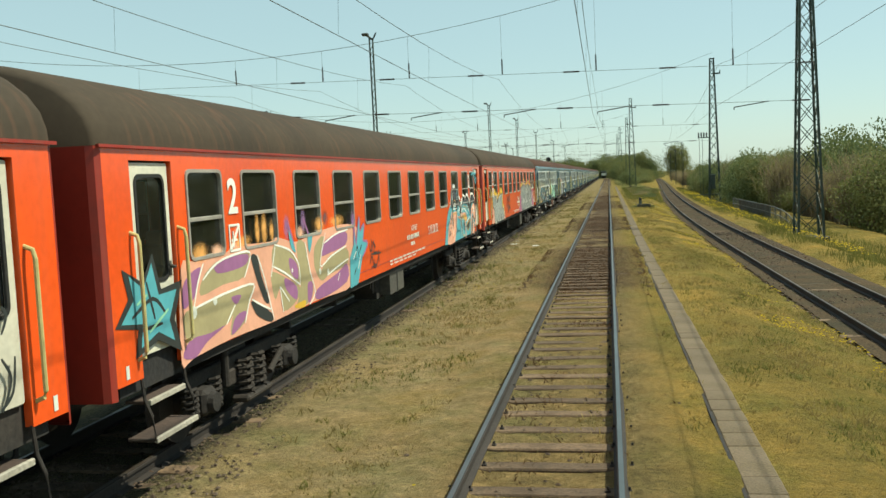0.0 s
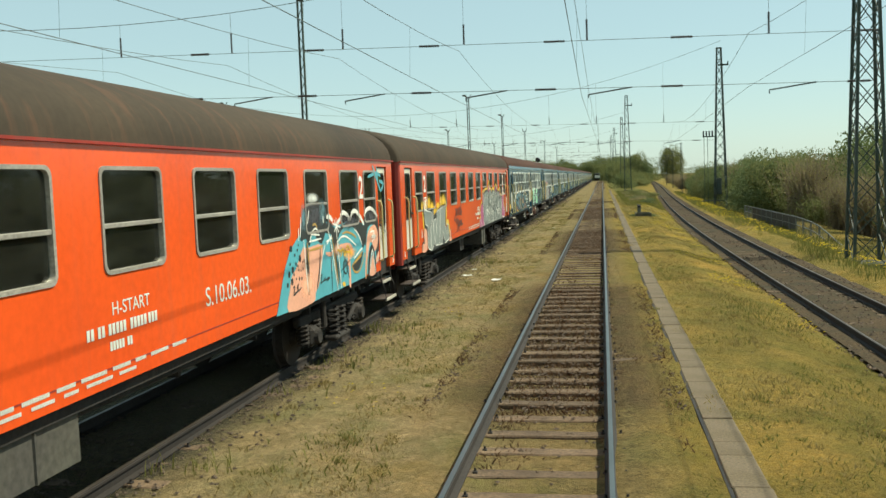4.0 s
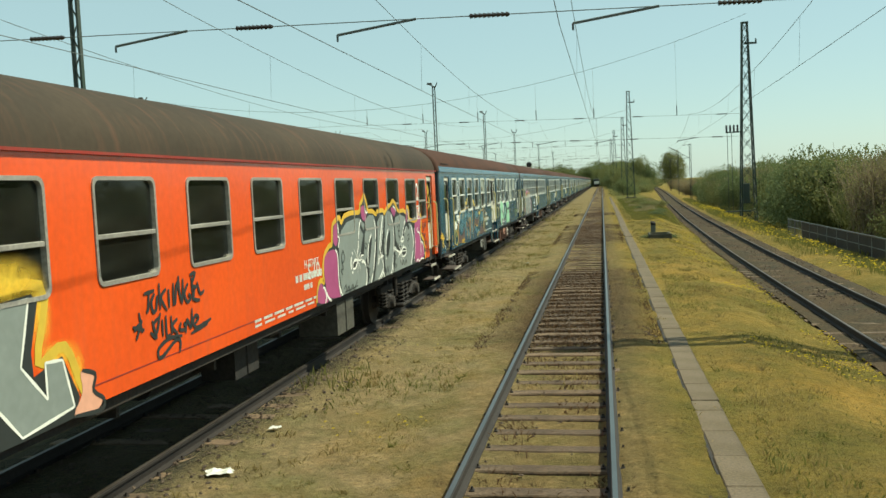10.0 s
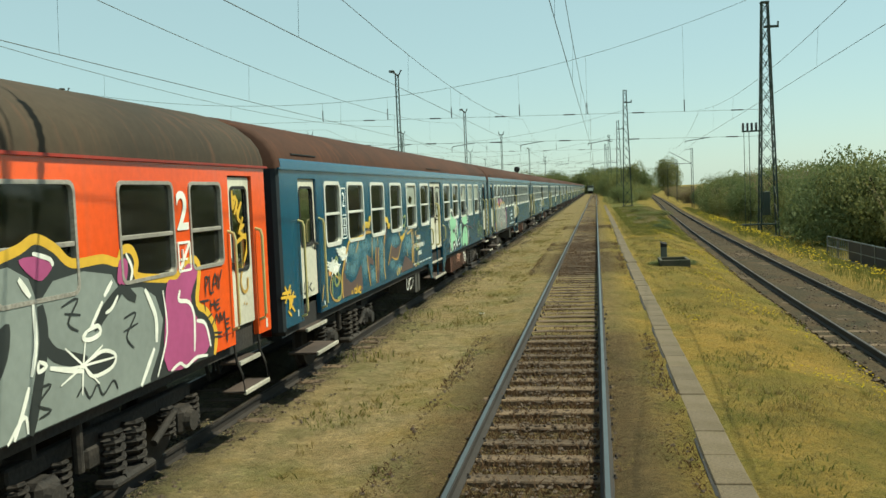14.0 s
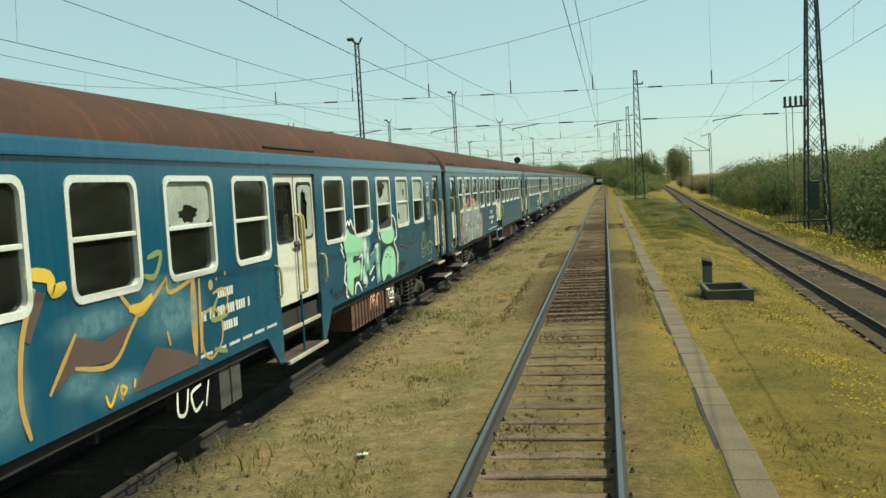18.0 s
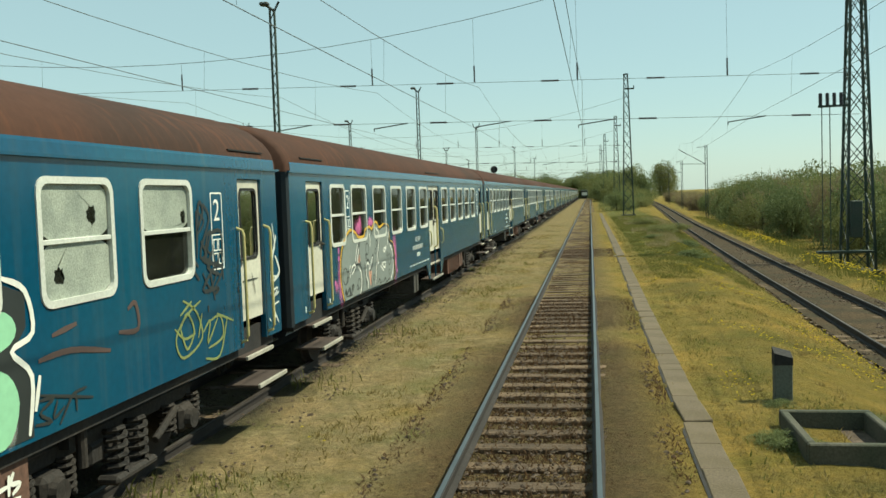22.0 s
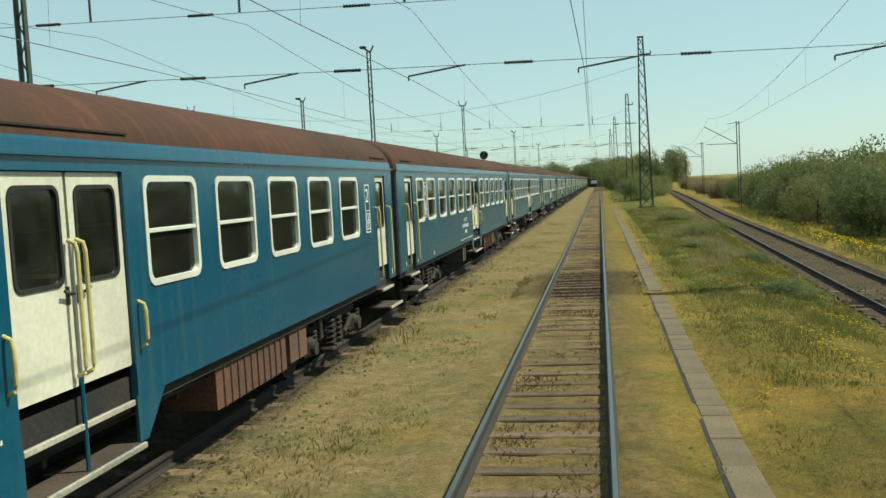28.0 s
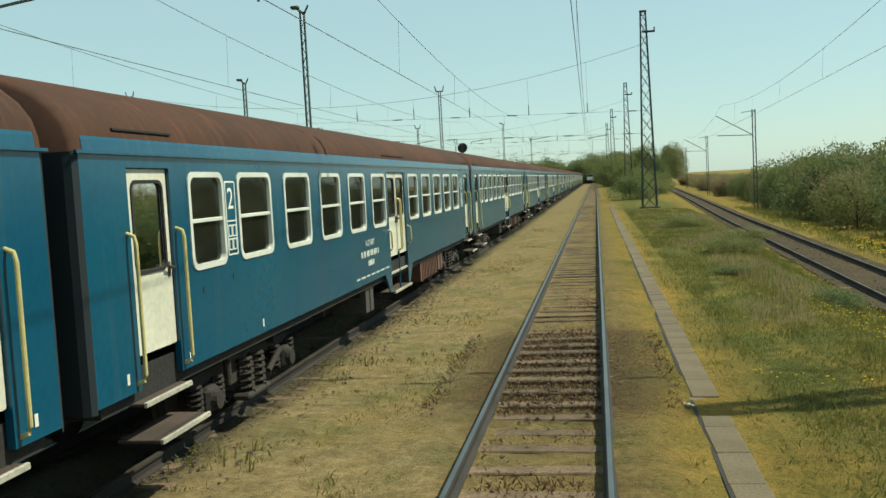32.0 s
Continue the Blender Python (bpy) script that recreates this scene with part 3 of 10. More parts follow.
def build_track(name, label, xf, zf, y0, y1, count, gap, first, far_to):
    tr = tagged(new(name), label, "railway track", kind="structure")
    step = 4.0
    line = [(xf(y0 + step * k), y0 + step * k, zf(y0 + step * k)) for k in range(int((y1 - y0) / step) + 1)]
    for s in (-1, 1):
        rail_part(tr, line, s * 0.7525, "steel rail with rusty sides and a worn grey head", RAILTOP if name == "track_main" else RAILDULL)
    r = random.Random(len(name))
    for k in range(count):
        y = first + gap * k
        ob = new("sleeper", SLEEPERS[r.randrange(6)])
        ob.parent = tr
        ob.location = (xf(y) + r.uniform(-0.04, 0.04), y + r.uniform(-0.04, 0.04), zf(y) + r.uniform(-0.02, 0.004) - 0.02 * smooth_step(y, 110, 150))
        slope = (xf(y + 1) - xf(y - 1)) / 2
        ob.rotation_euler = (0, r.uniform(-0.006, 0.006), -math.atan(slope) + r.uniform(-0.015, 0.015))
        if k < 90 and name != "track_right":
            for s in (-1, 1):
                c = new("rail_chair", CHAIR)
                c.parent = ob
                c.location = (s * 0.7525, 0, -0.022)
    rest, y = bmesh.new(), first + gap * count
    while y < far_to:
        box(rest, xf(y) - 1.25, xf(y) + 1.25, y - 0.12, y + 0.12, zf(y) - 0.3, zf(y) - 0.182)
        y += gap
    if len(rest.verts):
        o = part("far_sleepers", rest, SLEEPER, tr)
        o["kind"] = "stuff"
    return tr


build_track("track_main", "rusty railway track on old timber sleepers in grass", lambda y: 0.0, lambda y: 0.0, -6, 700, 264, 0.703, 3.51, 420)
build_track("track_right", "curving railway track with dark rails on timber sleepers", right_x, right_z, -20, 560, 200, 0.64, 12.0, 330)
build_track("track_parked", "railway track under the parked coaches", lambda y: TRAIN_X, lambda y: -0.03, -30, 620, 190, 0.64, 2.0, 300)


def right_bed():
    """Earth, gravel and grass that have silted up round the second track's sleepers."""
    verts, faces = [], []
    offs = [-1.2, -1.1, -1.0, -0.92, -0.84, -0.66, -0.45, -0.2, 0.0, 0.2, 0.45, 0.66, 0.84, 1.0, 1.25, 1.5, 1.75]
    ys = [-20 + 0.5 * k for k in range(440)] + [200 + 4 * k for k in range(60)]
    for y in ys:
        for d in offs:
            low = 0.10 * smooth_step(abs(d), 1.3, 1.75) + (0.02 if 0.6 < abs(d) < 0.9 else 0)
            x = right_x(y) + d
            verts.append((x, y, right_z(y) - 0.150 - low + 0.028 * noise.noise((x * 1.9, y * 1.4, 21)) + 0.022 * noise.noise((x * 0.5, y * 0.21, 5))))
    n = len(offs)
    for j in range(len(ys) - 1):
        for i in range(n - 1):
            faces.append((j * n + i, j * n + i + 1, (j + 1) * n + i + 1, (j + 1) * n + i))
    bed = mesh_object("track_bed", verts, faces, BED, smooth=True)
    tagged(bed, "silted brown gravel bed of the curving track", "track bed", kind="structure")


BED = mat("silted gravel and grass", (0.080, 0.056, 0.034), 1.0, var=0.55, scale=5, bump=0.7, color2=(0.052, 0.045, 0.030), mix_scale=1.1, sharp=0.5, spec=0.1)
right_bed()

# ---- parked coaches ----
def wall_grid(bm, y0, y1, z0, z1, holes, x, thick, lower=()):
    """A wall in the plane x with rectangular openings (ya, yb, za, zb) cut through it; lower: openings that reach below z0 are closed there."""
    ys = sorted({y0, y1, *[h[0] for h in holes], *[h[1] for h in holes]})
    zs = sorted({z0, z1, *[min(max(v, z0), z1) for h in holes for v in h[2:]]})
    s = 1 if thick > 0 else -1
    cells = {}
    for i in range(len(ys) - 1):
        for j in range(len(zs) - 1):
            cy, cz = (ys[i] + ys[i + 1]) / 2, (zs[j] + zs[j + 1]) / 2
            if not any(a < cy < b and c < cz < d for a, b, c, d in holes):
                cells[i, j] = 1
    grid = {}

    def vert(i, j, k):
        if (i, j, k) not in grid:
            grid[i, j, k] = bm.verts.new((x - (thick if k else 0), ys[i], zs[j]))
        return grid[i, j, k]

    for i, j in cells:
        bm.faces.new([vert(i, j, 0), vert(i + 1, j, 0), vert(i + 1, j + 1, 0), vert(i, j + 1, 0)])
        bm.faces.new([vert(i, j, 1), vert(i, j + 1, 1), vert(i + 1, j + 1, 1), vert(i + 1, j, 1)])
        for (di, dj), (a, b) in {(-1, 0): ((0, 0), (0, 1)), (1, 0): ((1, 0), (1, 1)), (0, -1): ((0, 0), (1, 0)), (0, 1): ((0, 1), (1, 1))}.items():
            if (i + di, j + dj) not in cells:
                p, q = (i + a[0], j + a[1]), (i + b[0], j + b[1])
                bm.faces.new([vert(*p, 0), vert(*q, 0), vert(*q, 1), vert(*p, 1)])
    return bm


ROOF_LINE = [(1.425, 3.25), (1.415, 3.36), (1.37, 3.50), (1.27, 3.64), (1.10, 3.78), (0.85, 3.90), (0.55, 3.99), (0.25, 4.04), (0, 4.05)]
ROOF_ALL = ROOF_LINE + [(-x, z) for x, z in ROOF_LINE[-2::-1]]


def roof_sheet(bm, y0, y1, line, lift=0.0, drop=0.10):
    """The curved roof, with slightly rounded ends, closed below."""
    n = len(line)
    sections = [(y0, drop), (y0 + 0.05, drop * 0.35), (y0 + 0.16, 0.0), (y1 - 0.16, 0.0), (y1 - 0.05, drop * 0.35), (y1, drop)]
    rings = []
    for y, d in sections:
        rings.append([bm.verts.new((x * (1 - d * 0.35), y, 3.25 + (z - 3.25) * (1 - d) + lift)) for x, z in line])
    for a, b in zip(rings, rings[1:]):
        for k in range(n - 1):
            bm.faces.new([a[k], a[k + 1], b[k + 1], b[k]])
    bm.faces.new(rings[0])
    bm.faces.new(rings[-1][::-1])
    return bm


def window_part(coach, y0, y1, z0, z1, bar_z, frame_mat, side=1, upper=PANE, lower=PANE, r=0.07, wide=0.045):
    """A coach window: a rounded frame, a crossbar and two panes, set into its opening."""
    bm = bmesh.new()
    x = side * HALF
    out = outline(y0 - wide * 0.6, y1 + wide * 0.6, z0 - wide * 0.6, z1 + wide * 0.6, r + wide * 0.6)
    inn = outline(y0 + wide * 0.4, y1 - wide * 0.4, z0 + wide * 0.4, z1 - wide * 0.4, r)
    ring_frame(bm, out, inn, x - side * 0.05, x + side * 0.014)
    frame_ob = part("window", bm, frame_mat, coach)
    bm = bmesh.new()
    box(bm, x - side * 0.045 if side > 0 else x - 0.005, x + 0.005 if side > 0 else x + 0.045, y0 + 0.01, y1 - 0.01, bar_z - 0.022, bar_z + 0.022, 0.005)
    part("crossbar", bm, frame_mat, frame_ob)
    for name, a, b, m, dx in (("upper_pane", bar_z, z1, upper, 0.028), ("lower_pane", z0, bar_z, lower, 0.038)):
        if m is None:
            continue
        bm = bmesh.new()
        box(bm, x - side * dx - 0.002, x - side * dx + 0.002, y0, y1, a, b)
        p = part(name, bm, m, frame_ob)
        p.visible_shadow = False
    return frame_ob


def door_leaf(coach, y0, y1, z0, z1, glass_z, label, side=1, handle=1, depth=0.035):
    """A folding entrance door with a rounded window and a lever handle."""
    x = side * (HALF - depth)
    bm = bmesh.new()
    ring_y0, ring_y1 = y0 + 0.11, y1 - 0.11
    hole = outline(ring_y0, ring_y1, glass_z, z1 - 0.13, 0.08)
    full = outline(y0, y1, z0, z1, 0.02)
    ring_frame(bm, full, hole, x - side * 0.04, x)
    d = part("door", bm, CREAM, coach, label)
    bm = bmesh.new()
    ring_frame(bm, outline(ring_y0 - 0.025, ring_y1 + 0.025, glass_z - 0.025, z1 - 0.105, 0.10), outline(ring_y0 + 0.01, ring_y1 - 0.01, glass_z + 0.01, z1 - 0.14, 0.07), x - 0.01, x + side * 0.012)
    part("seal", bm, RUBBER, d, "black rubber window seal")
    bm = bmesh.new()
    sheet(bm, hole, x - side * 0.015)
    part("pane", bm, PANE_DARK, d, "dark grimy glass").visible_shadow = False
    bm = bmesh.new()
    hy = y1 - 0.06 if handle > 0 else y0 + 0.06
    zz = z0 + 0.78
    bar(bm, (x, hy, zz), (x + side * 0.05, hy, zz), 0.016)
    bar(bm, (x + side * 0.05, hy + 0.02, zz), (x + side * 0.05, hy - handle * 0.11, zz + 0.03), 0.014)
    box(bm, min(x, x + side * 0.01), max(x, x + side * 0.01), hy - 0.025, hy + 0.025, zz - 0.09, zz + 0.06)
    part("handle", bm, GREYBOX, d, "dull metal lever handle")
    return d


def handrail(coach, y, z0, z1, side=1, out=0.085):
    x = side * HALF
    bm = bmesh.new()
    tube(bm, [(x - side * 0.01, y, z1 + 0.05), (x + side * out * 0.8, y, z1 + 0.02), (x + side * out, y, z1 - 0.05), (x + side * out, y, (z0 + z1) / 2), (x + side * out, y, z0 + 0.05), (x + side * out * 0.8, y, z0), (x - side * 0.01, y, z0 - 0.03)], 0.019, 8)
    return part("handrail", bm, YELLOW, coach, "yellow painted handrail")


def step(coach, y0, y1, z, out, depth, label="worn wooden step board"):
    bm = bmesh.new()
    box(bm, HALF + out - depth, HALF + out - 0.03, y0, y1, z - 0.035, z, 0.006)
    s = part("step", bm, TREAD, coach, label)
    bm = bmesh.new()
    box(bm, HALF + out - 0.028, HALF + out + 0.008, y0, y1, z - 0.045, z + 0.008, 0.006)
    part("step_edge", bm, STEPEDGE, s, "pale worn metal edge")
    return s


def coil(bm, x, y, z0, z1, r, wire, turns):
    n = turns * 8
    tube(bm, [(x + r * math.cos(6.2832 * k / 8), y + r * math.sin(6.2832 * k / 8), z0 + (z1 - z0) * k / n) for k in range(n + 1)], wire, 5)
    return bm


def bogie(coach, yc):
    """A two-axle bogie: frame, wheels, axle boxes, coil springs and a damper on each side."""
    bm = bmesh.new()
    for s in (-1, 1):
        x0 = 0.98 * s
        box(bm, min(x0, x0 + s * 0.12), max(x0, x0 + s * 0.12), yc - 1.65, yc + 1.65, 0.62, 0.78, 0.02)
        box(bm, min(x0, x0 + s * 0.14), max(x0, x0 + s * 0.14), yc - 0.55, yc + 0.55, 0.42, 0.64, 0.03)
    box(bm, -1.0, 1.0, yc - 0.3, yc + 0.3, 0.45, 0.85, 0.03)
    b = part("bogie", bm, BOGIE, coach, "oily two-axle bogie")
    for a in (-1.28, 1.28):
        for s in (-1, 1):
            bm = bmesh.new()
            disc(bm, (s * 0.69, yc + a, 0.44), (s, 0, 0), 0.50, 0.46, 0.03, 24)
            disc(bm, (s * 0.72, yc + a, 0.44), (s, 0, 0), 0.46, 0.455, 0.11, 24)
            disc(bm, (s * 0.80, yc + a, 0.44), (s, 0, 0), 0.16, 0.12, 0.12, 14)
            part("wheel", bm, RAILSIDE, b, "rusty steel wheel")
            bm = bmesh.new()
            box(bm, min(s * 1.0, s * 1.24), max(s * 1.0, s * 1.24), yc + a - 0.17, yc + a + 0.17, 0.30, 0.60, 0.05)
            disc(bm, (s * 1.24, yc + a, 0.44), (s, 0, 0), 0.13, 0.11, 0.06, 14)
            part("axle_box", bm, BOGIE, b)
            for d in (-0.30, 0.30):
                bm = bmesh.new()
                coil(bm, s * 1.12, yc + a + d, 0.33, 0.66, 0.085, 0.024, 5)
                part("coil_spring", bm, BOGIE, b)
    for s in (-1, 1):
        for d in (-0.2, 0.2):
            bm = bmesh.new()
            coil(bm, s * 1.16, yc + d, 0.28, 0.72, 0.11, 0.03, 5)
            part("bolster_spring", bm, BOGIE, b)
        bm = bmesh.new()
        bar(bm, (s * 1.22, yc - 0.85, 0.52), (s * 1.22, yc - 0.85, 0.98), 0.05, 10)
        part("damper", bm, BOGIE, b)
        bm = bmesh.new()
        bar(bm, (s * 1.22, yc + 0.5, 0.4), (s * 1.22, yc + 1.0, 0.62), 0.04, 10)
        part("damper", bm, BOGIE, b)
        bm = bmesh.new()
        box(bm, min(s * 1.06, s * 1.3), max(s * 1.06, s * 1.3), yc - 0.4, yc + 0.4, 0.2, 0.29, 0.03)
        part("spring_plank", bm, BOGIE, b)
    return b


def coach_ends(coach, y0, y1, wall, z0, reach=0.3):
    """End walls with a doorway, rubber gangway bellows, buffers and coupling hoses."""
    for y, s in ((y0, -1), (y1, 1)):
        bm = bmesh.new()
        a, b = min(y, y - s * 0.08), max(y, y - s * 0.08)
        r = 0.09
        prof = [(-HALF + r, 0), (-HALF + 0.026, r * 0.3), (-HALF, r), (HALF, r), (HALF - 0.026, r * 0.3), (HALF - r, 0)]
        lo = [bm.verts.new((px, y - s * d, z0)) for px, d in prof]
        hi = [bm.verts.new((px, y - s * d, 3.25)) for px, d in prof]
        for k in range(5):
            if k == 2:
                continue
            bm.faces.new([lo[k], lo[k + 1], hi[k + 1], hi[k]])
        bm.faces.new([lo[0], lo[5], hi[5], hi[0]])
        bm.faces.new(lo)
        bm.faces.new(hi)
        e = part("end_wall", bm, wall, coach)
        bm = bmesh.new()
        for sx in (-0.62, 0.62):
            tube(bm, [(sx, y + s * 0.02, 1.15), (sx, y + s * reach, 1.15)], 0.02, 6)
            box(bm, sx - 0.14, sx + 0.14, min(y, y + s * reach), max(y, y + s * reach), 1.2, 3.3, 0.06)
        box(bm, -0.62, 0.62, min(y, y + s * reach), max(y, y + s * reach), 3.14, 3.4, 0.06)
        part("gangway_bellows", bm, RUBBER, e, "black rubber gangway bellows")
        for sx in (-0.875, 0.875):
            bm = bmesh.new()
            bar(bm, (sx, y, 1.06), (sx, y + s * (reach - 0.06), 1.06), 0.09, 12)
            disc(bm, (sx, y + s * (reach - 0.06), 1.06), (0, s, 0), 0.25, 0.24, 0.05, 18)
            part("buffer", bm, BOGIE, coach, "greasy round buffer")
        for sx, dz in ((0.35, 0.36), (0.5, 0.46), (-0.4, 0.4)):
            bm = bmesh.new()
            tube(bm, [(sx, y, 0.98), (sx + 0.03, y + s * reach * 0.45, dz + 0.12), (sx, y + s * reach * 0.8, dz), (sx - 0.02, y + s * reach * 0.95, dz + 0.1)], 0.025, 6)
            part("brake_hose", bm, RUBBER, coach, "hanging rubber brake hose")


def interior(coach, y0, y1):
    bm = bmesh.new()
    box(bm, -HALF + 0.1, HALF - 0.1, y0 + 0.1, y1 - 0.1, 1.16, 1.22)
    box(bm, -HALF + 0.1, HALF - 0.1, y0 + 0.1, y1 - 0.1, 3.18, 3.22)
    part("coach_floor", bm, INSIDE, coach)
    bm = bmesh.new()
    y = y0 + 2.2
    while y < y1 - 2.5:
        for xc in (-0.85, 0.75):
            box(bm, xc - 0.45, xc + 0.45, y - 0.07, y + 0.07, 1.5, 2.25, 0.03)
            box(bm, xc - 0.45, xc + 0.45, y - 0.5, y + 0.5, 1.5, 1.66, 0.03)
        y += 1.75
    part("seats", bm, SEATCOL, coach, "rows of brown seats behind the glass")["kind"] = "stuff"


def equipment_box(coach, a, b, zlo, z0, m, lab):
    """A closed box hung under the floor, ribbed on its outer face."""
    bm = bmesh.new()
    out = 1.30 if m in (RUSTBOX, RUSTBROWN, GREYBOX) else 1.08
    ribs = 11 if m is RUSTBOX else 2
    pts = [(0.62, a), (out, a)]
    for k in range(1, ribs):
        yy = a + (b - a) * k / ribs
        pts += [(out, yy - 0.02), (out + 0.02, yy - 0.012), (out + 0.02, yy + 0.012), (out, yy + 0.02)]
    pts += [(out, b), (0.62, b)]
    low = [bm.verts.new((px, py, zlo)) for px, py in pts]
    high = [bm.verts.new((px, py, z0 - 0.03)) for px, py in pts]
    for k in range(len(pts)):
        j = (k + 1) % len(pts)
        bm.faces.new([low[k], low[j], high[j], high[k]])
    bm.faces.new(low[::-1])
    bm.faces.new(high)
    part("equipment_box", bm, m, coach, lab)


def underframe(coach, y0, y1, z0, boxes):
    bm = bmesh.new()
    box(bm, -1.34, 1.34, y0 + 0.25, y1 - 0.25, z0 - 0.13, z0 + 0.2)
    for s in (-0.5, 0.5):
        beam = bmesh.new()
        box(beam, s - 0.08, s + 0.08, y0 + 0.6, y1 - 0.6, z0 - 0.35, z0 - 0.131)
        part("sole_bar", beam, BLACK, coach)
    # added panel between the bogies that keeps the space under the floor dark
    bm2 = bmesh.new()
    box(bm2, -0.62, -0.4, y0 + 5.0, y1 - 5.0, 0.35, z0 - 0.12)
    part("floor_duct", bm2, BLACK, coach)
    part("underframe", bm, BLACK, coach, "black steel underframe")
    for a, b, zlo, m, lab in boxes:
        equipment_box(coach, a, b, zlo, z0, m, lab)
    mid = (y0 + y1) / 2
    for xx, a, b in ((0.3, -2.4, -0.9), (-0.5, 1.4, 3.0)):
        bm = bmesh.new()
        bar(bm, (xx, mid + a, z0 - 0.42), (xx, mid + b, z0 - 0.42), 0.2, 14)
        part("air_tank", bm, BLACK, coach)
    for k in range(7):
        bm = bmesh.new()
        yy = y0 + 5 + k * (y1 - y0 - 10) / 6
        box(bm, -1.2, 1.2, yy - 0.03, yy + 0.03, z0 - 0.3, z0 - 0.1)
        part("cross_beam", bm, BLACK, coach)
    for a, b, zz in ((y0 + 5.6, mid - 3.0, z0 - 0.16), (mid - 0.4, y1 - 5.4, z0 - 0.2)):
        bm = bmesh.new()
        tube(bm, [(1.18, a, zz), (1.18, (a + b) / 2, zz - 0.02), (1.18, b, zz)], 0.03, 6)
        part("brake_pipe", bm, BLACK, coach)


RED_WINDOWS = [(1.12, 1.96)] + [(2.53 + 1.805 * k, 3.61 + 1.805 * k) for k in range(10)] + [(20.26, 21.08)]
RED_DOORS = [(0.02, 0.82), (21.32, 22.08)]
RED_Y0, RED_Y1, RED_Z0 = -0.52, 22.62, 1.11
BLUE_WINDOWS = [(1.31, 2.18)] + [(2.66 + 1.675 * k, 3.75 + 1.675 * k) for k in range(5)] + [(12.83 + 1.66 * k, 13.93 + 1.66 * k) for k in range(5)]
BLUE_DOORS = [(0.02, 0.88), (21.94, 22.74)]
BLUE_MID = (10.71, 12.45)
BLUE_Y0, BLUE_Y1, BLUE_Z0 = -0.85, 23.42, 1.02


def side_trim(coach, y0, y1, material):
    for s in (-1, 1):
        bm = bmesh.new()
        x = s * HALF
        box(bm, min(x + s * 0.004, x + s * 0.035), max(x + s * 0.004, x + s * 0.035), y0 + 0.02, y1 - 0.02, 3.235, 3.262)
        part("rain_gutter", bm, material, coach, "thin rain gutter under the roof")


def red_coach(name="passenger_coach"):
    c = thing(name, "red passenger coach with grey roof, white doors and graffiti", "train car", "parked coaches")
    for s in (1, -1):
        holes = [(a, b, 2.11, 3.03) for a, b in RED_WINDOWS] + [(a, b, 1.0, 3.13) for a, b in RED_DOORS]
        bm = bmesh.new()
        wall_grid(bm, RED_Y0 + 0.09, RED_Y1 - 0.09, RED_Z0, 3.25, holes, s * HALF, s * 0.07)
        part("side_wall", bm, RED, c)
        for k, (a, b) in enumerate(RED_WINDOWS):
            blind = s > 0 and k in (0, 11)
            w = window_part(c, a, b, 2.11, 3.03, 2.52, ALU, s, wide=0.036)
            if blind:
                bm = bmesh.new()
                box(bm, s * (HALF - 0.10), s * (HALF - 0.095), a, b, 2.12, 2.93)
                part("blind", bm, BLIND, w, "grey frosted pane behind the glass")
        for k, (a, b) in enumerate(RED_DOORS):
            door_leaf(c, a + 0.03, b - 0.03, 1.30, 3.11, 1.98, "cream entrance door with a dark rounded window", s, 1 if k == 0 else -1)
    side_trim(c, RED_Y0, RED_Y1, DARK_RED)
    bm = bmesh.new()
    box(bm, HALF - 0.01, HALF + 0.003, 0.9, 21.2, RED_Z0 + 0.15, RED_Z0 + 0.165)
    part("sill_seam", bm, DARK_RED, c, "seam along the lower side")
    bm = bmesh.new()
    roof_sheet(bm, RED_Y0, RED_Y1, ROOF_ALL)
    roof = part("roof", bm, ROOF_GREY, c, "sooty grey-brown curved roof", smooth=True)
    for k in range(9):
        bm = bmesh.new()
        yy = 1.6 + k * 2.45
        box(bm, -0.16, 0.16, yy - 0.22, yy + 0.22, 4.0, 4.075, 0.03)
        part("roof_vent", bm, ROOF_GREY, roof)
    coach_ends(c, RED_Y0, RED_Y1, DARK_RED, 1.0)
    interior(c, RED_Y0, RED_Y1)
    underframe(c, RED_Y0, RED_Y1, RED_Z0, [(9.7, 10.5, 0.50, BLACK, "black equipment box")])
    for yc in (3.05, 19.05):
        bogie(c, yc)
    for k, (a, b) in enumerate(RED_DOORS):
        handrail(c, a - 0.06, 1.32, 2.42)
        handrail(c, b + 0.06, 1.32, 2.42)
        step(c, a + 0.05, b - 0.05, 0.88, 0.02, 0.26, "worn metal step with a pale edge")
        step(c, a - 0.02, b + 0.02, 0.54, 0.10, 0.30, "worn metal step with a pale edge")
        for yy in (a - 0.01, b + 0.01):
            bm = bmesh.new()
            tube(bm, [(HALF - 0.02, yy, 1.12), (HALF + 0.0, yy, 0.9), (HALF + 0.06, yy, 0.75), (HALF + 0.09, yy, 0.53), (HALF - 0.15, yy, 0.52)], 0.017, 6)
            part("step_bracket", bm, BOGIE, c)
    return c


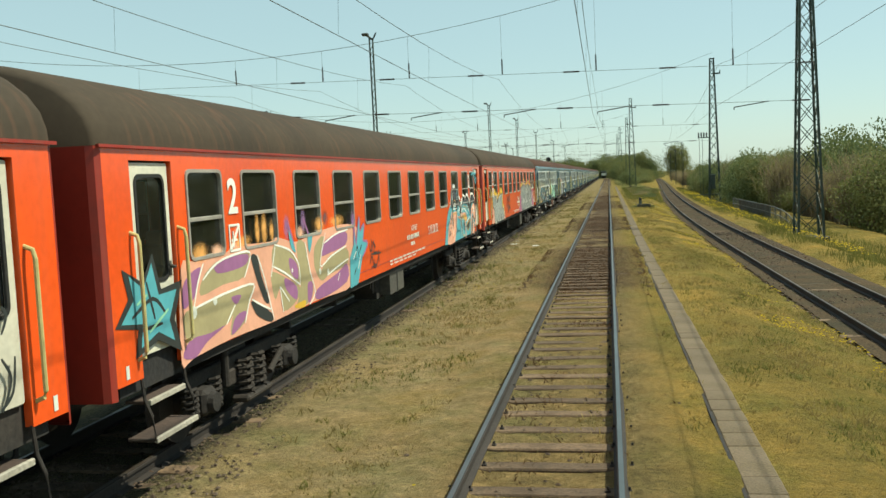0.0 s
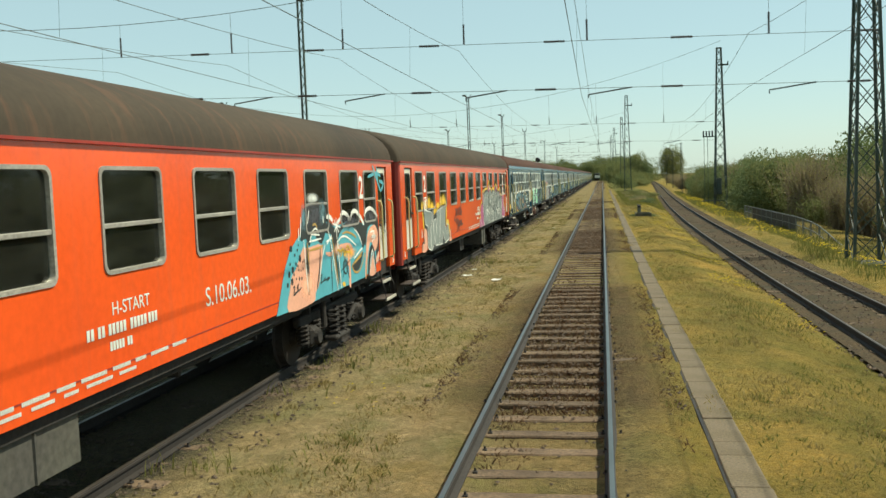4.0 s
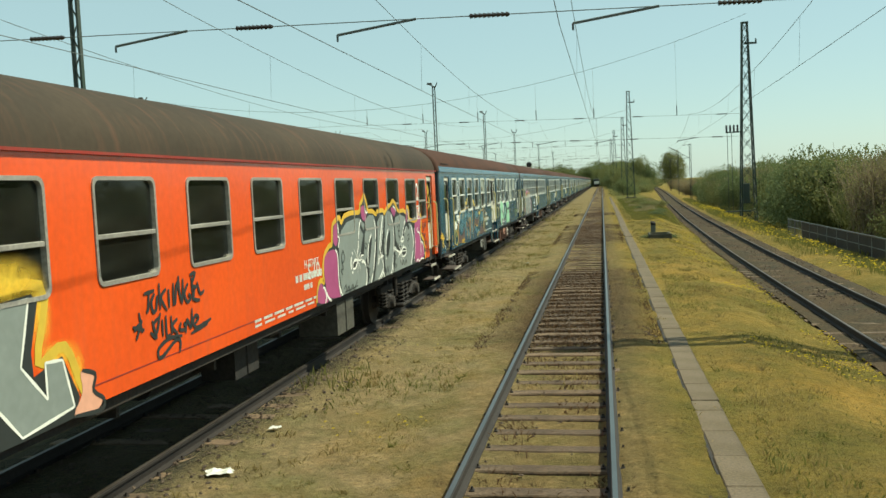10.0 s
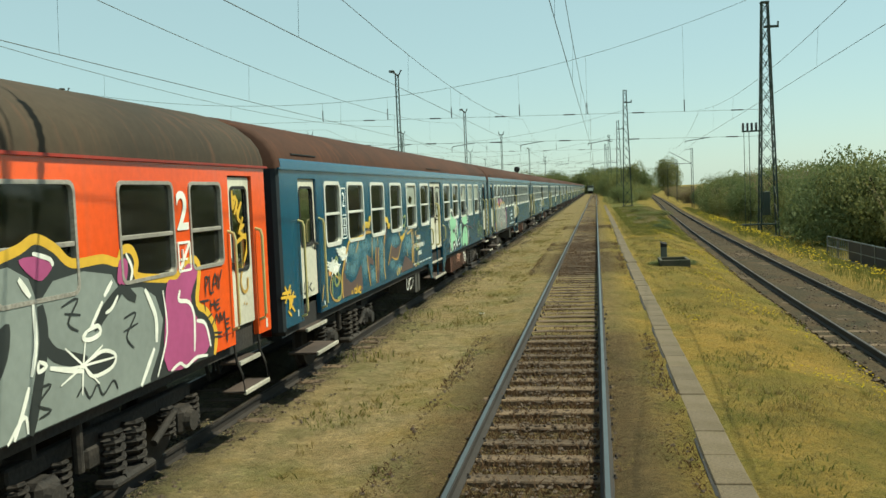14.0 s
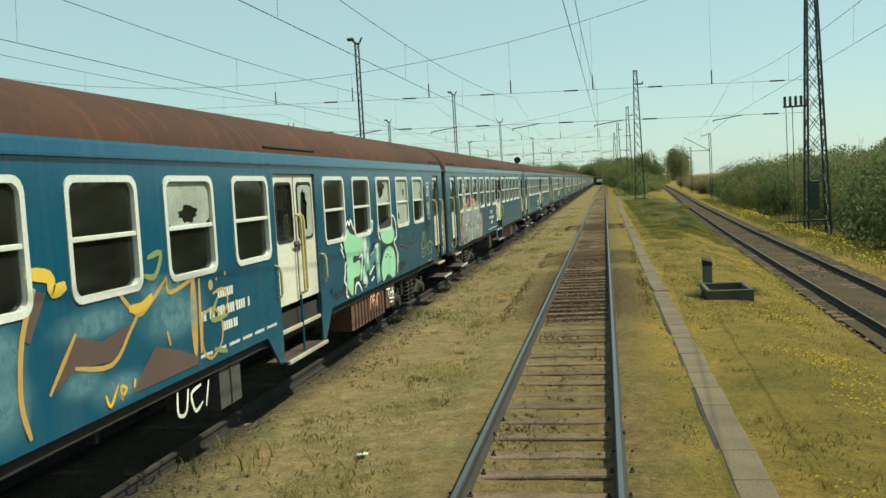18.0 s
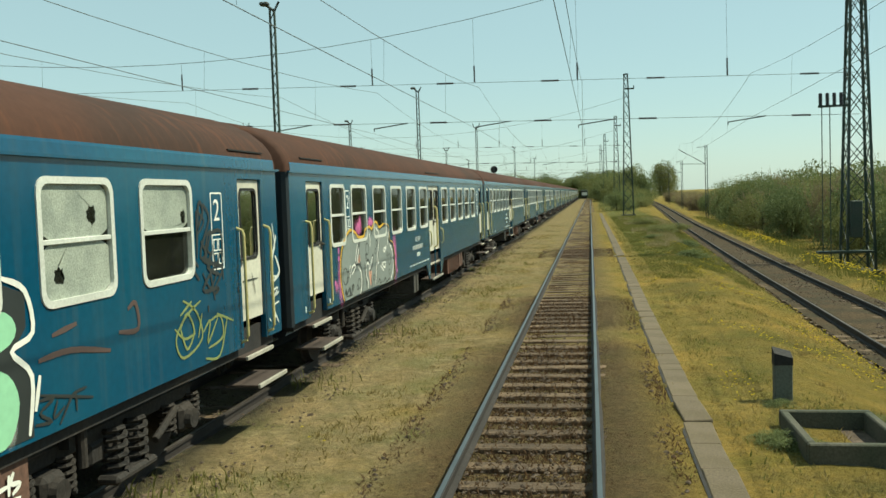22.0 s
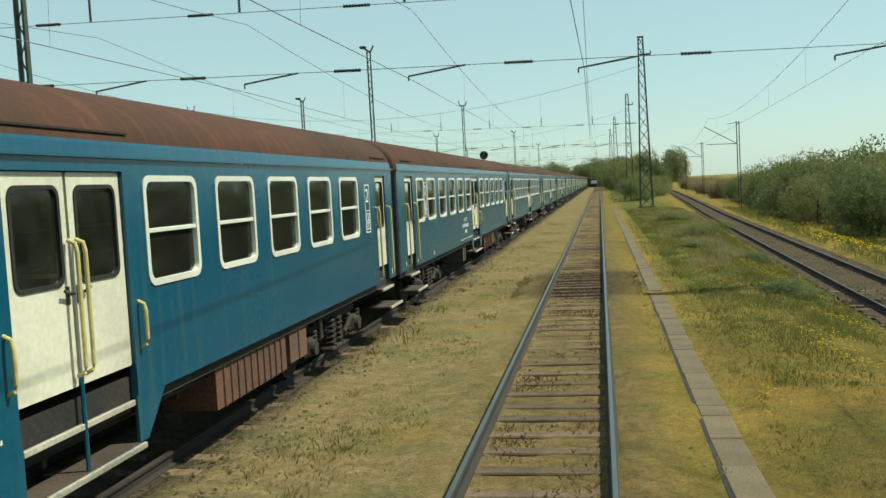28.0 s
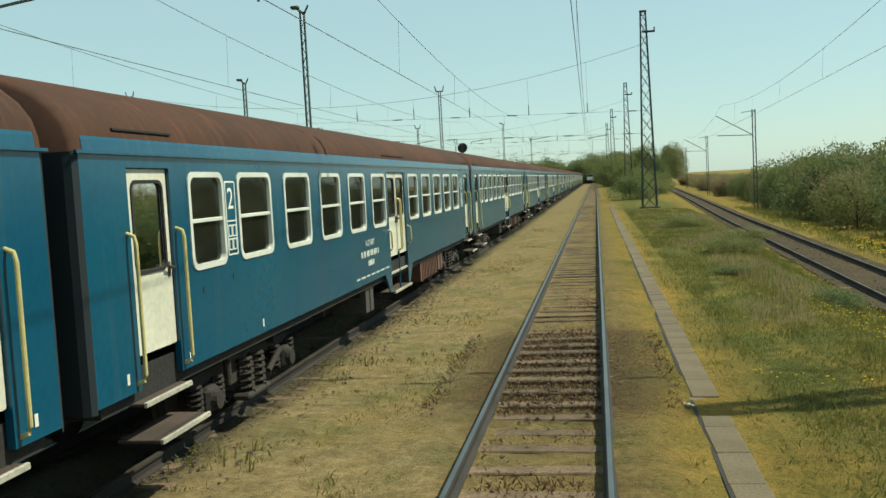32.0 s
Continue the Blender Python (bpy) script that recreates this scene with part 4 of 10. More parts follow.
def blue_coach(name="passenger_coach"):
    c = thing(name, "blue passenger coach with rusty brown roof and white-framed windows", "train car", "parked coaches")
    for s in (1, -1):
        holes = [(a, b, 2.05, 3.05) for a, b in BLUE_WINDOWS] + [(a, b, 0.9, 3.12) for a, b in BLUE_DOORS] + [(*BLUE_MID, 0.9, 3.12)]
        bm = bmesh.new()
        wall_grid(bm, BLUE_Y0 + 0.09, BLUE_Y1 - 0.09, BLUE_Z0, 3.25, holes, s * HALF, s * 0.07)
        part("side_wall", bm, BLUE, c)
        for a, b in BLUE_WINDOWS:
            window_part(c, a, b, 2.05, 3.05, 2.55, WHITE, s, r=0.10, wide=0.06)
        for k, (a, b) in enumerate(BLUE_DOORS):
            door_leaf(c, a + 0.02, b - 0.02, 1.33, 3.11, 2.12, "cream entrance door with a dark window", s, 1 if k == 0 else -1)
        m = (BLUE_MID[0] + BLUE_MID[1]) / 2
        door_leaf(c, BLUE_MID[0] + 0.02, m - 0.02, 1.33, 3.11, 2.2, "cream double door leaf with a dark window", s, 1)
        door_leaf(c, m + 0.02, BLUE_MID[1] - 0.02, 1.33, 3.11, 2.2, "cream double door leaf with a dark window", s, -1)
        for a, b, c0, c1 in ((BLUE_MID[0] - 0.55, BLUE_MID[0] + 0.02, 0, 1), (BLUE_MID[1] - 0.02, BLUE_MID[1] + 0.55, 1, 0)):
            bm = bmesh.new()
            inner, outer = (b, a) if c1 else (a, b)
            tip = inner - 0.16 if c1 else inner + 0.16
            pts = [(outer, BLUE_Z0 + 0.02), (tip, 0.60), (inner, 0.60), (inner, BLUE_Z0 + 0.02)]
            sheet(bm, pts if c1 else pts[::-1], s * (HALF - 0.004), s * 0.03)
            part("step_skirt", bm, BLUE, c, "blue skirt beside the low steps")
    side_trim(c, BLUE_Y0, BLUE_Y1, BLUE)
    bm = bmesh.new()
    roof_sheet(bm, BLUE_Y0, BLUE_Y1, ROOF_ALL)
    roof = part("roof", bm, ROOF_RUST, c, "rusty brown curved roof", smooth=True)
    bm = bmesh.new()
    for s in (1, -1):
        band = [(s * (x + 0.004), z) for x, z in ROOF_LINE[:3]]
        band[2] = (s * 1.408, 3.39)
        for (xa, za), (xb, zb) in zip(band, band[1:]):
            v = [bm.verts.new(p) for p in ((xa, BLUE_Y0 + 0.15, za), (xa, BLUE_Y1 - 0.15, za), (xb, BLUE_Y1 - 0.15, zb), (xb, BLUE_Y0 + 0.15, zb))]
            bm.faces.new(v)
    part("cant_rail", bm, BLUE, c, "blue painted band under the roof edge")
    for yy, half in ((0.45, 0.58), (11.58, 1.05), (22.34, 0.58)):
        bm = bmesh.new()
        box(bm, 1.350, 1.402, yy - half, yy + half, 3.462, 3.480)
        part("drip_strip", bm, RUBBER, roof, "dark drip strip over a door")
    for k in range(8):
        bm = bmesh.new()
        yy = 1.9 + k * 2.75
        disc(bm, (0, yy, 4.0), (0, 0, 1), 0.2, 0.13, 0.075, 10)
        part("roof_vent", bm, ROOF_RUST, roof)
    coach_ends(c, BLUE_Y0, BLUE_Y1, SOOT_SHADE, 0.98, 0.18)
    interior(c, BLUE_Y0, BLUE_Y1)
    underframe(c, BLUE_Y0, BLUE_Y1, BLUE_Z0, [(8.9, 9.5, 0.42, GREYBOX, "small grey equipment box"), (14.4, 16.75, 0.40, RUSTBOX, "ribbed rusty battery box"), (16.92, 17.66, 0.44, RUSTBROWN, "rusty brown equipment box")])
    for yc in (3.3, 19.4):
        bogie(c, yc)
    for a, b in BLUE_DOORS:
        handrail(c, a - 0.07, 1.12, 2.46)
        handrail(c, b + 0.07, 1.12, 2.46)
        step(c, a - 0.06, b + 0.06, 0.90, 0.06, 0.42)
        step(c, a - 0.10, b + 0.10, 0.56, 0.22, 0.46)
    m = (BLUE_MID[0] + BLUE_MID[1]) / 2
    for yy, z0, z1 in ((BLUE_MID[0] - 0.10, 1.5, 1.86), (BLUE_MID[1] + 0.12, 1.5, 1.86), (m - 0.06, 1.45, 2.5), (m + 0.06, 1.45, 2.5)):
        handrail(c, yy, z0, z1, 1, 0.07)
    bm = bmesh.new()
    bar(bm, (HALF - 0.02, m, 0.6), (HALF - 0.02, m, 1.4), 0.02)
    part("door_post", bm, BLUE, c)
    step(c, BLUE_MID[0] + 0.04, BLUE_MID[1] - 0.04, 1.0, -0.02, 0.3)
    step(c, BLUE_MID[0] + 0.02, BLUE_MID[1] - 0.02, 0.60, 0.06, 0.34)
    return c


# the train, by the first door's edge of each coach
red_b = red_coach()
red_b.location = (TRAIN_X, 7.66, 0)
red_c = copy_thing(red_b, pose(TRAIN_X, 31.80, 0))
red_a = copy_thing(red_b, pose(TRAIN_X, -16.05, 0))
red_b.scale = (1, 1.016, 1)
equipment_box(red_c, 13.51, 14.53, 0.42, RED_Z0, GREYBOX, "grey battery box with pale scribbles")
equipment_box(red_b, 9.97, 11.19, 0.55, RED_Z0, GREYBOX, "small grey equipment box")
equipment_box(red_b, 9.42, 9.72, 0.65, RED_Z0, BOGIE, "small dark box")
blue_d = blue_coach()
blue_e = copy_thing(blue_d, pose(TRAIN_X, 80.24, 0))
blue_f = copy_thing(blue_d, pose(TRAIN_X, 104.87, 0))
red_c.scale = (1, 0.995, 1)
blue_d.location = (TRAIN_X, 55.57, 0)
FAR_COACHES = [copy_thing(blue_d, pose(TRAIN_X, 129.52 + 24.65 * k, 0)) for k in range(11)]
for o in FAR_COACHES:
    tagged(o, "far blue passenger coach with rusty roof and white-framed windows")

# ---- masts and wires ----
def lattice_mast(x, y, z, height, base, top, panels, label, group="overhead line masts", material=MAST, caps=True, single=False):
    """A four-legged lattice mast with crossed bracing on each face, on a concrete foot."""
    m = thing("lattice_mast", label, "lattice mast", group, x, y, z)
    bm = bmesh.new()
    box(bm, -base / 2 - 0.25, base / 2 + 0.25, -base / 2 - 0.25, base / 2 + 0.25, -0.5, 0.12, 0.03)
    part("foundation", bm, OLDCONC, m, "concrete foundation block")

    def half(h):
        return (base + (top - base) * h / height) / 2

    w = 0.055
    for sx in (-1, 1):
        for sy in (-1, 1):
            bm = bmesh.new()
            a, b = half(0), half(height)
            ring = []
            for h, r in ((0, a), (height, b)):
                ring.append([bm.verts.new((sx * r + dx, sy * r + dy, h)) for dx, dy in ((-w, -w), (w, -w), (w, w), (-w, w))])
            for k in range(4):
                bm.faces.new([ring[0][k], ring[0][(k + 1) % 4], ring[1][(k + 1) % 4], ring[1][k]])
            bm.faces.new(ring[1])
            part("leg", bm, material, m)
    hs = [height * (1 - (1 - k / panels) ** 1.12) for k in range(panels + 1)]
    for f in range(4):
        bm = bmesh.new()
        for h0, h1 in zip(hs, hs[1:]):
            for flip in (0, 1):
                if single:
                    bm = bmesh.new()
                r0, r1 = half(h0), half(h1)
                p, q = ((-r0, h0), (r1, h1)) if flip else ((r0, h0), (-r1, h1))
                if f < 2:
                    s = -1 if f else 1
                    bar(bm, (p[0], s * r0, p[1]), (q[0], s * r1, q[1]), 0.026, 4)
                else:
                    s = -1 if f == 3 else 1
                    bar(bm, (s * r0, p[0], p[1]), (s * r1, q[0], q[1]), 0.026, 4)
                if single:
                    part("brace", bm, material, m)
        if not single:
            part("bracing", bm, material, m)["kind"] = "stuff"
    if caps:
        bm = bmesh.new()
        box(bm, -half(height) - 0.08, half(height) + 0.08, -half(height) - 0.08, half(height) + 0.08, height, height + 0.10)
        part("cap", bm, material, m)
        bm = bmesh.new()
        box(bm, -0.1, 0.95, -0.06, 0.06, height * 0.895, height * 0.905)
        bar(bm, (0.9, 0, height * 0.9), (0.9, 0, height * 0.9 + 0.35), 0.06, 8)
        part("top_arm", bm, material, m)
    return m


def pole_mast(x, y, z, height, label, lamp=True):
    """A slim mast of two channels laced together, with a lamp head or a small top bracket."""
    m = thing("yard_mast", label, "mast", "yard masts", x, y, z)
    bm = bmesh.new()
    box(bm, -0.45, 0.45, -0.45, 0.45, -0.4, 0.1, 0.03)
    part("foundation", bm, OLDCONC, m, "concrete foundation block")
    for s in (-1, 1):
        bm = bmesh.new()
        box(bm, s * 0.10 - 0.03, s * 0.10 + 0.03, -0.07, 0.07, 0.1, height)
        part("channel", bm, MAST, m)
    bm = bmesh.new()
    h = 0.3
    k = 0
    while h < height - 0.5:
        s = 1 if k % 2 else -1
        bar(bm, (-0.10 * s, 0, h), (0.10 * s, 0, h + 0.42), 0.02, 4)
        h += 0.42
        k += 1
    part("lacing", bm, MAST, m)["kind"] = "stuff"
    bm = bmesh.new()
    if lamp:
        bar(bm, (0.1, 0, height - 0.1), (-0.35, 0.1, height + 0.25), 0.06, 8)
        box(bm, -0.55, -0.15, -0.12, 0.2, height + 0.16, height + 0.32, 0.05)
        bar(bm, (0.1, 0, height - 0.1), (0.32, 0, height + 0.3), 0.05, 8)
        part("lamp_head", bm, MASTGREY, m, "grey floodlight head")
    else:
        box(bm, -0.3, 0.3, -0.12, 0.12, height, height + 0.1)
        bar(bm, (-0.28, 0, height), (-0.42, 0, height + 0.55), 0.05, 8)
        bar(bm, (0.28, 0, height), (0.42, 0, height + 0.55), 0.05, 8)
        part("top_bracket", bm, MASTGREY, m)
    return m


MAST_LABEL = "tall dark green lattice mast of the overhead line"
right_masts = [(10.9, 50.0, 16.4), (13.0, 111.7, 16.8)]
for x, y, h in right_masts:
    lattice_mast(x, y, ground_z(x, y), h, 1.25, 0.42, 15, MAST_LABEL, single=True)
for x, y, h, b in ((5.2, 177.0, 16.6, 1.2), (5.6, 237.0, 16.5, 1.2), (4.6, 298.0, 17.0, 1.2), (4.2, 350.0, 17.0, 1.2)):
    lattice_mast(x, y, ground_z(x, y), h, b, 0.42, 14, MAST_LABEL, single=y < 200)
for k, (x, y, h) in enumerate(((-12.9, 53.2, 11.6), (-12.6, 104.8, 11.3), (-12.9, 139.8, 11.6), (-13.1, 180.0, 11.4), (-13.1, 238.0, 11.6), (-13.1, 300.0, 11.8), (-24.0, 160.0, 11.0), (-24.0, 225.0, 11.0), (-30, 300, 12), (-42, 50, 12.6), (-42, 112, 12.6), (-42, 177, 12.6), (-42, 237, 12.6), (-42, 298, 12.6))):
    pole_mast(x, y, GROUND_Z, h, "slim dark yard mast with a head", k % 2 == 0 or k == 1)


def insulator(bm, a, b, n=5, r=0.07):
    a, b = Vector(a), Vector(b)
    n += 3
    bar(bm, a, b, r * 0.5, 6)
    for k in range(n):
        p = a + (b - a) * (k + 0.5) / n
        disc(bm, p - (b - a).normalized() * 0.035, b - a, r, r * 0.6, 0.07, 8)


def wire_part(parent, a, b, sag, r=0.012, n=14, name="wire"):
    a, b = Vector(a), Vector(b)
    bm = bmesh.new()
    pts = [a + (b - a) * k / n - Vector((0, 0, 4 * sag * (k / n) * (1 - k / n))) for k in range(n + 1)]
    tube(bm, pts, r, 4)
    return part(name, bm, WIRE, parent)


def head_span(y, x_left, x_right, tracks, lift=0.0, label="cross-span wires with insulators over the tracks"):
    """Wires across the yard between two masts: a sagging upper one and two taut ones, with insulators and steady arms over each track."""
    h = thing("head_span", label, "overhead wires", "head spans")

    def upper(x):
        return 10.2 + 0.0052 * (x + 21) ** 2 + lift

    def middle(x):
        return 8.4 - 0.026 * (x + 5) + lift

    def lower(x):
        return 6.42 - 0.026 * (x + 3) + lift

    for name, f, r in (("upper_wire", upper, 0.015), ("middle_wire", middle, 0.011), ("lower_wire", lower, 0.011)):
        bm = bmesh.new()
        tube(bm, [(x_left + (x_right - x_left) * k / 24, y, f(x_left + (x_right - x_left) * k / 24)) for k in range(25)], r, 4)
        part(name, bm, WIRE, h)
    for x in tracks:
        bm = bmesh.new()
        insulator(bm, (x, y, middle(x) + 0.02), (x, y, middle(x) + 0.85), 7, 0.05)
        bar(bm, (x, y, middle(x) + 0.85), (x, y, upper(x)), 0.008, 3)
        part("hanging_insulator", bm, INSUL, h, "brown ribbed insulator")
        for dx, f in ((2.9, lower), (3.3, middle)):
            bm = bmesh.new()
            insulator(bm, (x + dx, y, f(x + dx)), (x + dx + 0.85, y, f(x + dx + 0.85)), 6, 0.058)
            part("strain_insulator", bm, INSUL, h, "brown ribbed insulator")
        bm = bmesh.new()
        p, q = Vector((x + 1.75, y, lower(x + 1.7))), Vector((x, y, lower(x) - 0.26))
        bar(bm, p, q, 0.03, 5)
        bar(bm, q, q - Vector((0, 0, 0.14)), 0.025, 5)
        part("steady_arm", bm, WIRE, h)
    return h


CAT_X = [-20.2, -15.0, -10.0, -4.8, 0.25]
for y, xl, xr, n, lift in ((50.0, -42, 11.1, 6, 0.0), (112.0, -42, 13.2, 6, 0.0), (177.0, -42, 5.2, 5, 0.0), (237.0, -42, 5.6, 5, 0.0), (298.0, -42, 4.6, 5, 0.0)):
    head_span(y, xl, xr, (CAT_X + [7.3])[:n], lift)


def catenary(x, nodes, x_shift=0.0, label="contact wire and messenger wire along the track"):
    """Messenger wire sagging from span to span, level contact wire below it, droppers between."""
    c = thing("catenary", label, "overhead wires", "catenary lines")
    for (y0, a0), (y1, a1) in zip(nodes, nodes[1:]):
        xa, xb = x + a0, x + a1
        wire_part(c, (xa, y0, 8.15), (xb, y1, 8.15), 1.15, 0.009, 14, "messenger_wire")
        wire_part(c, (xa - 0.05, y0, 6.05), (xb - 0.05, y1, 6.05), 0.06, 0.009, 5, "contact_wire")
        for k in range(1, 6):
            bm = bmesh.new()
            u = k / 6
            z = 8.15 - 4 * 1.15 * u * (1 - u)
            bar(bm, (xa + (xb - xa) * u, y0 + (y1 - y0) * u, z), (xa - 0.05 + (xb - xa) * u, y0 + (y1 - y0) * u, 6.02), 0.004, 3)
            part("dropper", bm, WIRE, c)
    return c


NODE_Y = [-12, 50, 112, 177, 237, 298, 360]
for x in CAT_X:
    catenary(x, [(y, 0.22 * (-1) ** k) for k, y in enumerate(NODE_Y)])
catenary(0, [(y, right_x(y)) for y in (-12, 50, 112, 177, 240, 300)], label="overhead wires above the curving track")

# ---- woods and bushes ----
def crown_mesh(name, seed, n, blobs, leaf, material, flat=1.0):
    """Leaves scattered through a few lobes: small tilted quads with gaps between them."""
    r = np.random.default_rng(seed)
    verts, faces = [], []
    lobes = [(r.uniform(-0.55, 0.55), r.uniform(-0.55, 0.55), r.uniform(0.15, 0.85), r.uniform(0.28, 0.5)) for _ in range(blobs)]
    for k in range(n):
        lx, ly, lz, lr = lobes[r.integers(blobs)]
        d = r.normal(size=3)
        d /= np.linalg.norm(d)
        rad = lr * r.uniform(0.45, 1.08) ** 0.6
        c = np.array([lx, ly, lz * flat]) + d * rad * np.array([1, 1, 0.8])
        if c[2] < 0.02:
            c[2] = r.uniform(0.02, 0.15)
        u = r.normal(size=3); u /= np.linalg.norm(u)
        w = np.cross(u, r.normal(size=3)); w /= np.linalg.norm(w)
        s = leaf * r.uniform(0.6, 1.4)
        b = len(verts)
        verts += [c - u * s, c + w * s * 0.55, c + u * s, c - w * s * 0.55]
        faces.append((b, b + 1, b + 2, b + 3))
    me = bpy.data.meshes.new(name)
    me.from_pydata([tuple(map(float, v)) for v in verts], [], faces)
    me.materials.append(material)
    return me


def twig_mesh(name, seed):
    """A leafless thicket: thin rods fanning up and outward, each forked, with a few opening buds."""
    r = np.random.default_rng(seed)
    verts, faces, kinds = [], [], []

    def rod(a, b, w, kind):
        side = np.cross(b - a, r.normal(size=3))
        side = side / (np.linalg.norm(side) + 1e-9) * w
        n = len(verts)
        verts.extend([a - side, a + side, b + side * 0.4, b - side * 0.4])
        faces.append((n, n + 1, n + 2, n + 3))
        kinds.append(kind)

    for _ in range(420):
        ang, lean = r.uniform(0, 6.2832), r.uniform(0.0, 0.62)
        d = np.array([math.cos(ang) * lean, math.sin(ang) * lean, 1.0])
        foot = np.array([r.normal(0, 0.16), r.normal(0, 0.16), 0.0])
        tip = foot + d * r.uniform(0.45, 1.05)
        rod(foot, tip, 0.0055, 0)
        for _ in range(9):
            u = r.uniform(0.3, 1.0)
            p = foot + (tip - foot) * u
            q = p + (d * 0.5 + r.normal(size=3) * 0.5) * r.uniform(0.06, 0.2)
            rod(p, q, 0.0034, 0)
            for _ in range(2):
                b = p + (q - p) * r.uniform(0.4, 1.0)
                e = r.normal(size=3)
                rod(b, b + e / np.linalg.norm(e) * 0.022, 0.007, 1)
    me = bpy.data.meshes.new(name)
    me.from_pydata([tuple(map(float, v)) for v in verts], [], faces)
    me.materials.append(TWIG)
    me.materials.append(LEAF_BUD)
    me.polygons.foreach_set("material_index", kinds)
    return me


def trunk_mesh(seed):
    r = random.Random(seed)
    bm = bmesh.new()
    tube(bm, [(0, 0, -0.05), (0.01, 0.0, 0.15), (0.02, 0.02, 0.35), (0.0, 0.04, 0.62)], 0.022, 7)
    for k in range(7):
        a = r.uniform(0, 6.28)
        z = r.uniform(0.12, 0.45)
        e = (math.cos(a) * r.uniform(0.2, 0.5), math.sin(a) * r.uniform(0.2, 0.5), z + r.uniform(0.2, 0.45))
        tube(bm, [(0.01, 0, z), (e[0] * 0.5, e[1] * 0.5, z + 0.18), e], 0.009, 5)
    me = bpy.data.meshes.new("trunk")
    bm.to_mesh(me)
    bm.free()
    me.materials.append(BARK)
    return me


CROWNS = {"leafy": [crown_mesh("crown", 10 + k, 11000, 16, 0.021, LEAF) for k in range(3)],
          "dark": [crown_mesh("crown", 20 + k, 11000, 16, 0.022, LEAF_DARK) for k in range(2)],
          "bud": [twig_mesh("crown", 30 + k) for k in range(3)]}
TRUNKS = [trunk_mesh(k) for k in range(3)]


def tree(kind, x, y, wide, high, r, name="tree", label="", group="lineside woods"):
    t = thing(name, label, name, group, x, y, ground_z(x, y) - 0.1)
    t.scale = (wide, wide, high)
    t.rotation_euler = (0, 0, r.uniform(0, 6.28))
    tr = new("trunk", r.choice(TRUNKS))
    tr.parent = t
    cr = new("crown", r.choice(CROWNS[kind]))
    cr.parent = t
    return t


def plant_woods():
    r = random.Random(4)
    words = {"leafy": "bushy young tree in fresh green leaf", "dark": "dense dark green tree", "bud": "brown budding shrub with bare twigs"}
    y = 28.0
    while y < 245:
        for row in range(3):
            high_back = 0.7 if row == 2 and y < 100 else 0.0
            off = 9.2 + row * 4.6 + r.uniform(-1.0, 1.6) + (3.0 if y < 58 else 0.6 if y < 98 else -0.4 if y < 125 else -1.6)
            yy = y + r.uniform(-1.8, 1.8)
            high = (r.uniform(3.0, 5.2) + high_back + row * 1.3 + 0.8 * smooth_step(y, 70, 130) + 0.5 * smooth_step(y, 140, 170) - 0.8 * smooth_step(y, 98, 112)) * (1 - 0.25 * smooth_step(y, 195, 245))
            kind = r.choice((("bud", "bud", "leafy"), ("bud", "leafy", "dark"), ("dark", "leafy", "dark"))[row] if y < 100 else ("leafy", "dark", "dark", "bud"))
            tree(kind, right_x(yy) + off, yy, high * r.uniform(0.6, 0.85), high, r, "tree" if row else "bush", words[kind])
        y += 4.2 if y < 150 else 5.5
    # low scrub farther along, and the trees where the yard ends
    for k in range(14):
        yy = 250 + 16 * k
        tree("bud", right_x(yy) + 6 + r.uniform(0, 8), yy, 5, r.uniform(2.6, 4.0), r, "bush", "low distant scrub beside the track")
    for k in range(9):
        tree("leafy", 5 + 1.7 * k + r.uniform(-1, 1), 395 + r.uniform(-25, 25), r.uniform(6, 8), r.uniform(7.5, 10.5) - (0.9 * (k - 3) if k > 3 else 0), r, "tree", "distant green tree at the end of the yard")
    for k in range(26):
        yy = 236 + r.uniform(0, 170)
        tree(r.choice(("bud", "bud", "leafy")), right_x(yy) + r.uniform(9, 40), yy, 6.5, r.uniform(3.0, 4.6), r, "bush", "low brown distant scrub beyond the curving track")
    for k in range(9):
        yy = 225 + 17 * k
        tree(r.choice(("leafy", "dark")), right_x(yy) - r.uniform(3.5, 5.5), yy, 2.6, 1.9 + 0.3 * k, r, "bush", "green scrub between the two tracks")
    for k in range(15):
        tree(r.choice(("leafy", "dark")), -34 + 3.0 * k + r.uniform(-1, 1), 470 + r.uniform(-8, 8), r.uniform(7, 9), r.uniform(7.5, 12.0), r, "tree", "distant green tree across the end of the yard")
    for k in range(2):
        tree("leafy", 62 + 6 * k, 900, 14, 28.0 - 3 * k, r, "tree", "distant green tree standing alone")
    for k in range(7):
        tree("leafy", -18 - 7 * k, 470 + 10 * k, 9, 9.0, r, "tree", "distant tree behind the train")
    for x, yy, s in ((5.0, 108.5, 1.0), (6.1, 119, 1.1), (4.4, 124, 0.8), (5.6, 131, 1.4), (6.9, 139, 1.6), (5.2, 148, 1.5), (2.85, 77.6, 0.55), (4.15, 78.7, 0.6), (3.15, 79.6, 0.4)):
        tree("dark" if s < 1.3 else "leafy", x, yy, s, 0.42 * s, r, "bush", "low green leafy weed clump between the tracks", "weed clumps")
    for k in range(8):
        tree(r.choice(("leafy", "dark")), 4.5 + 1.3 * k, 330 + r.uniform(-15, 15), r.uniform(4.5, 6), r.uniform(7.0, 9.5), r, "tree", "distant green tree at the end of the yard")
    tree("dark", 4.6, 205, 3.4, 3.2, r, "bush", "round green bush beside the track")
    tree("leafy", 6.6, 262, 5, 6.0, r, "bush", "green bush beside the track")
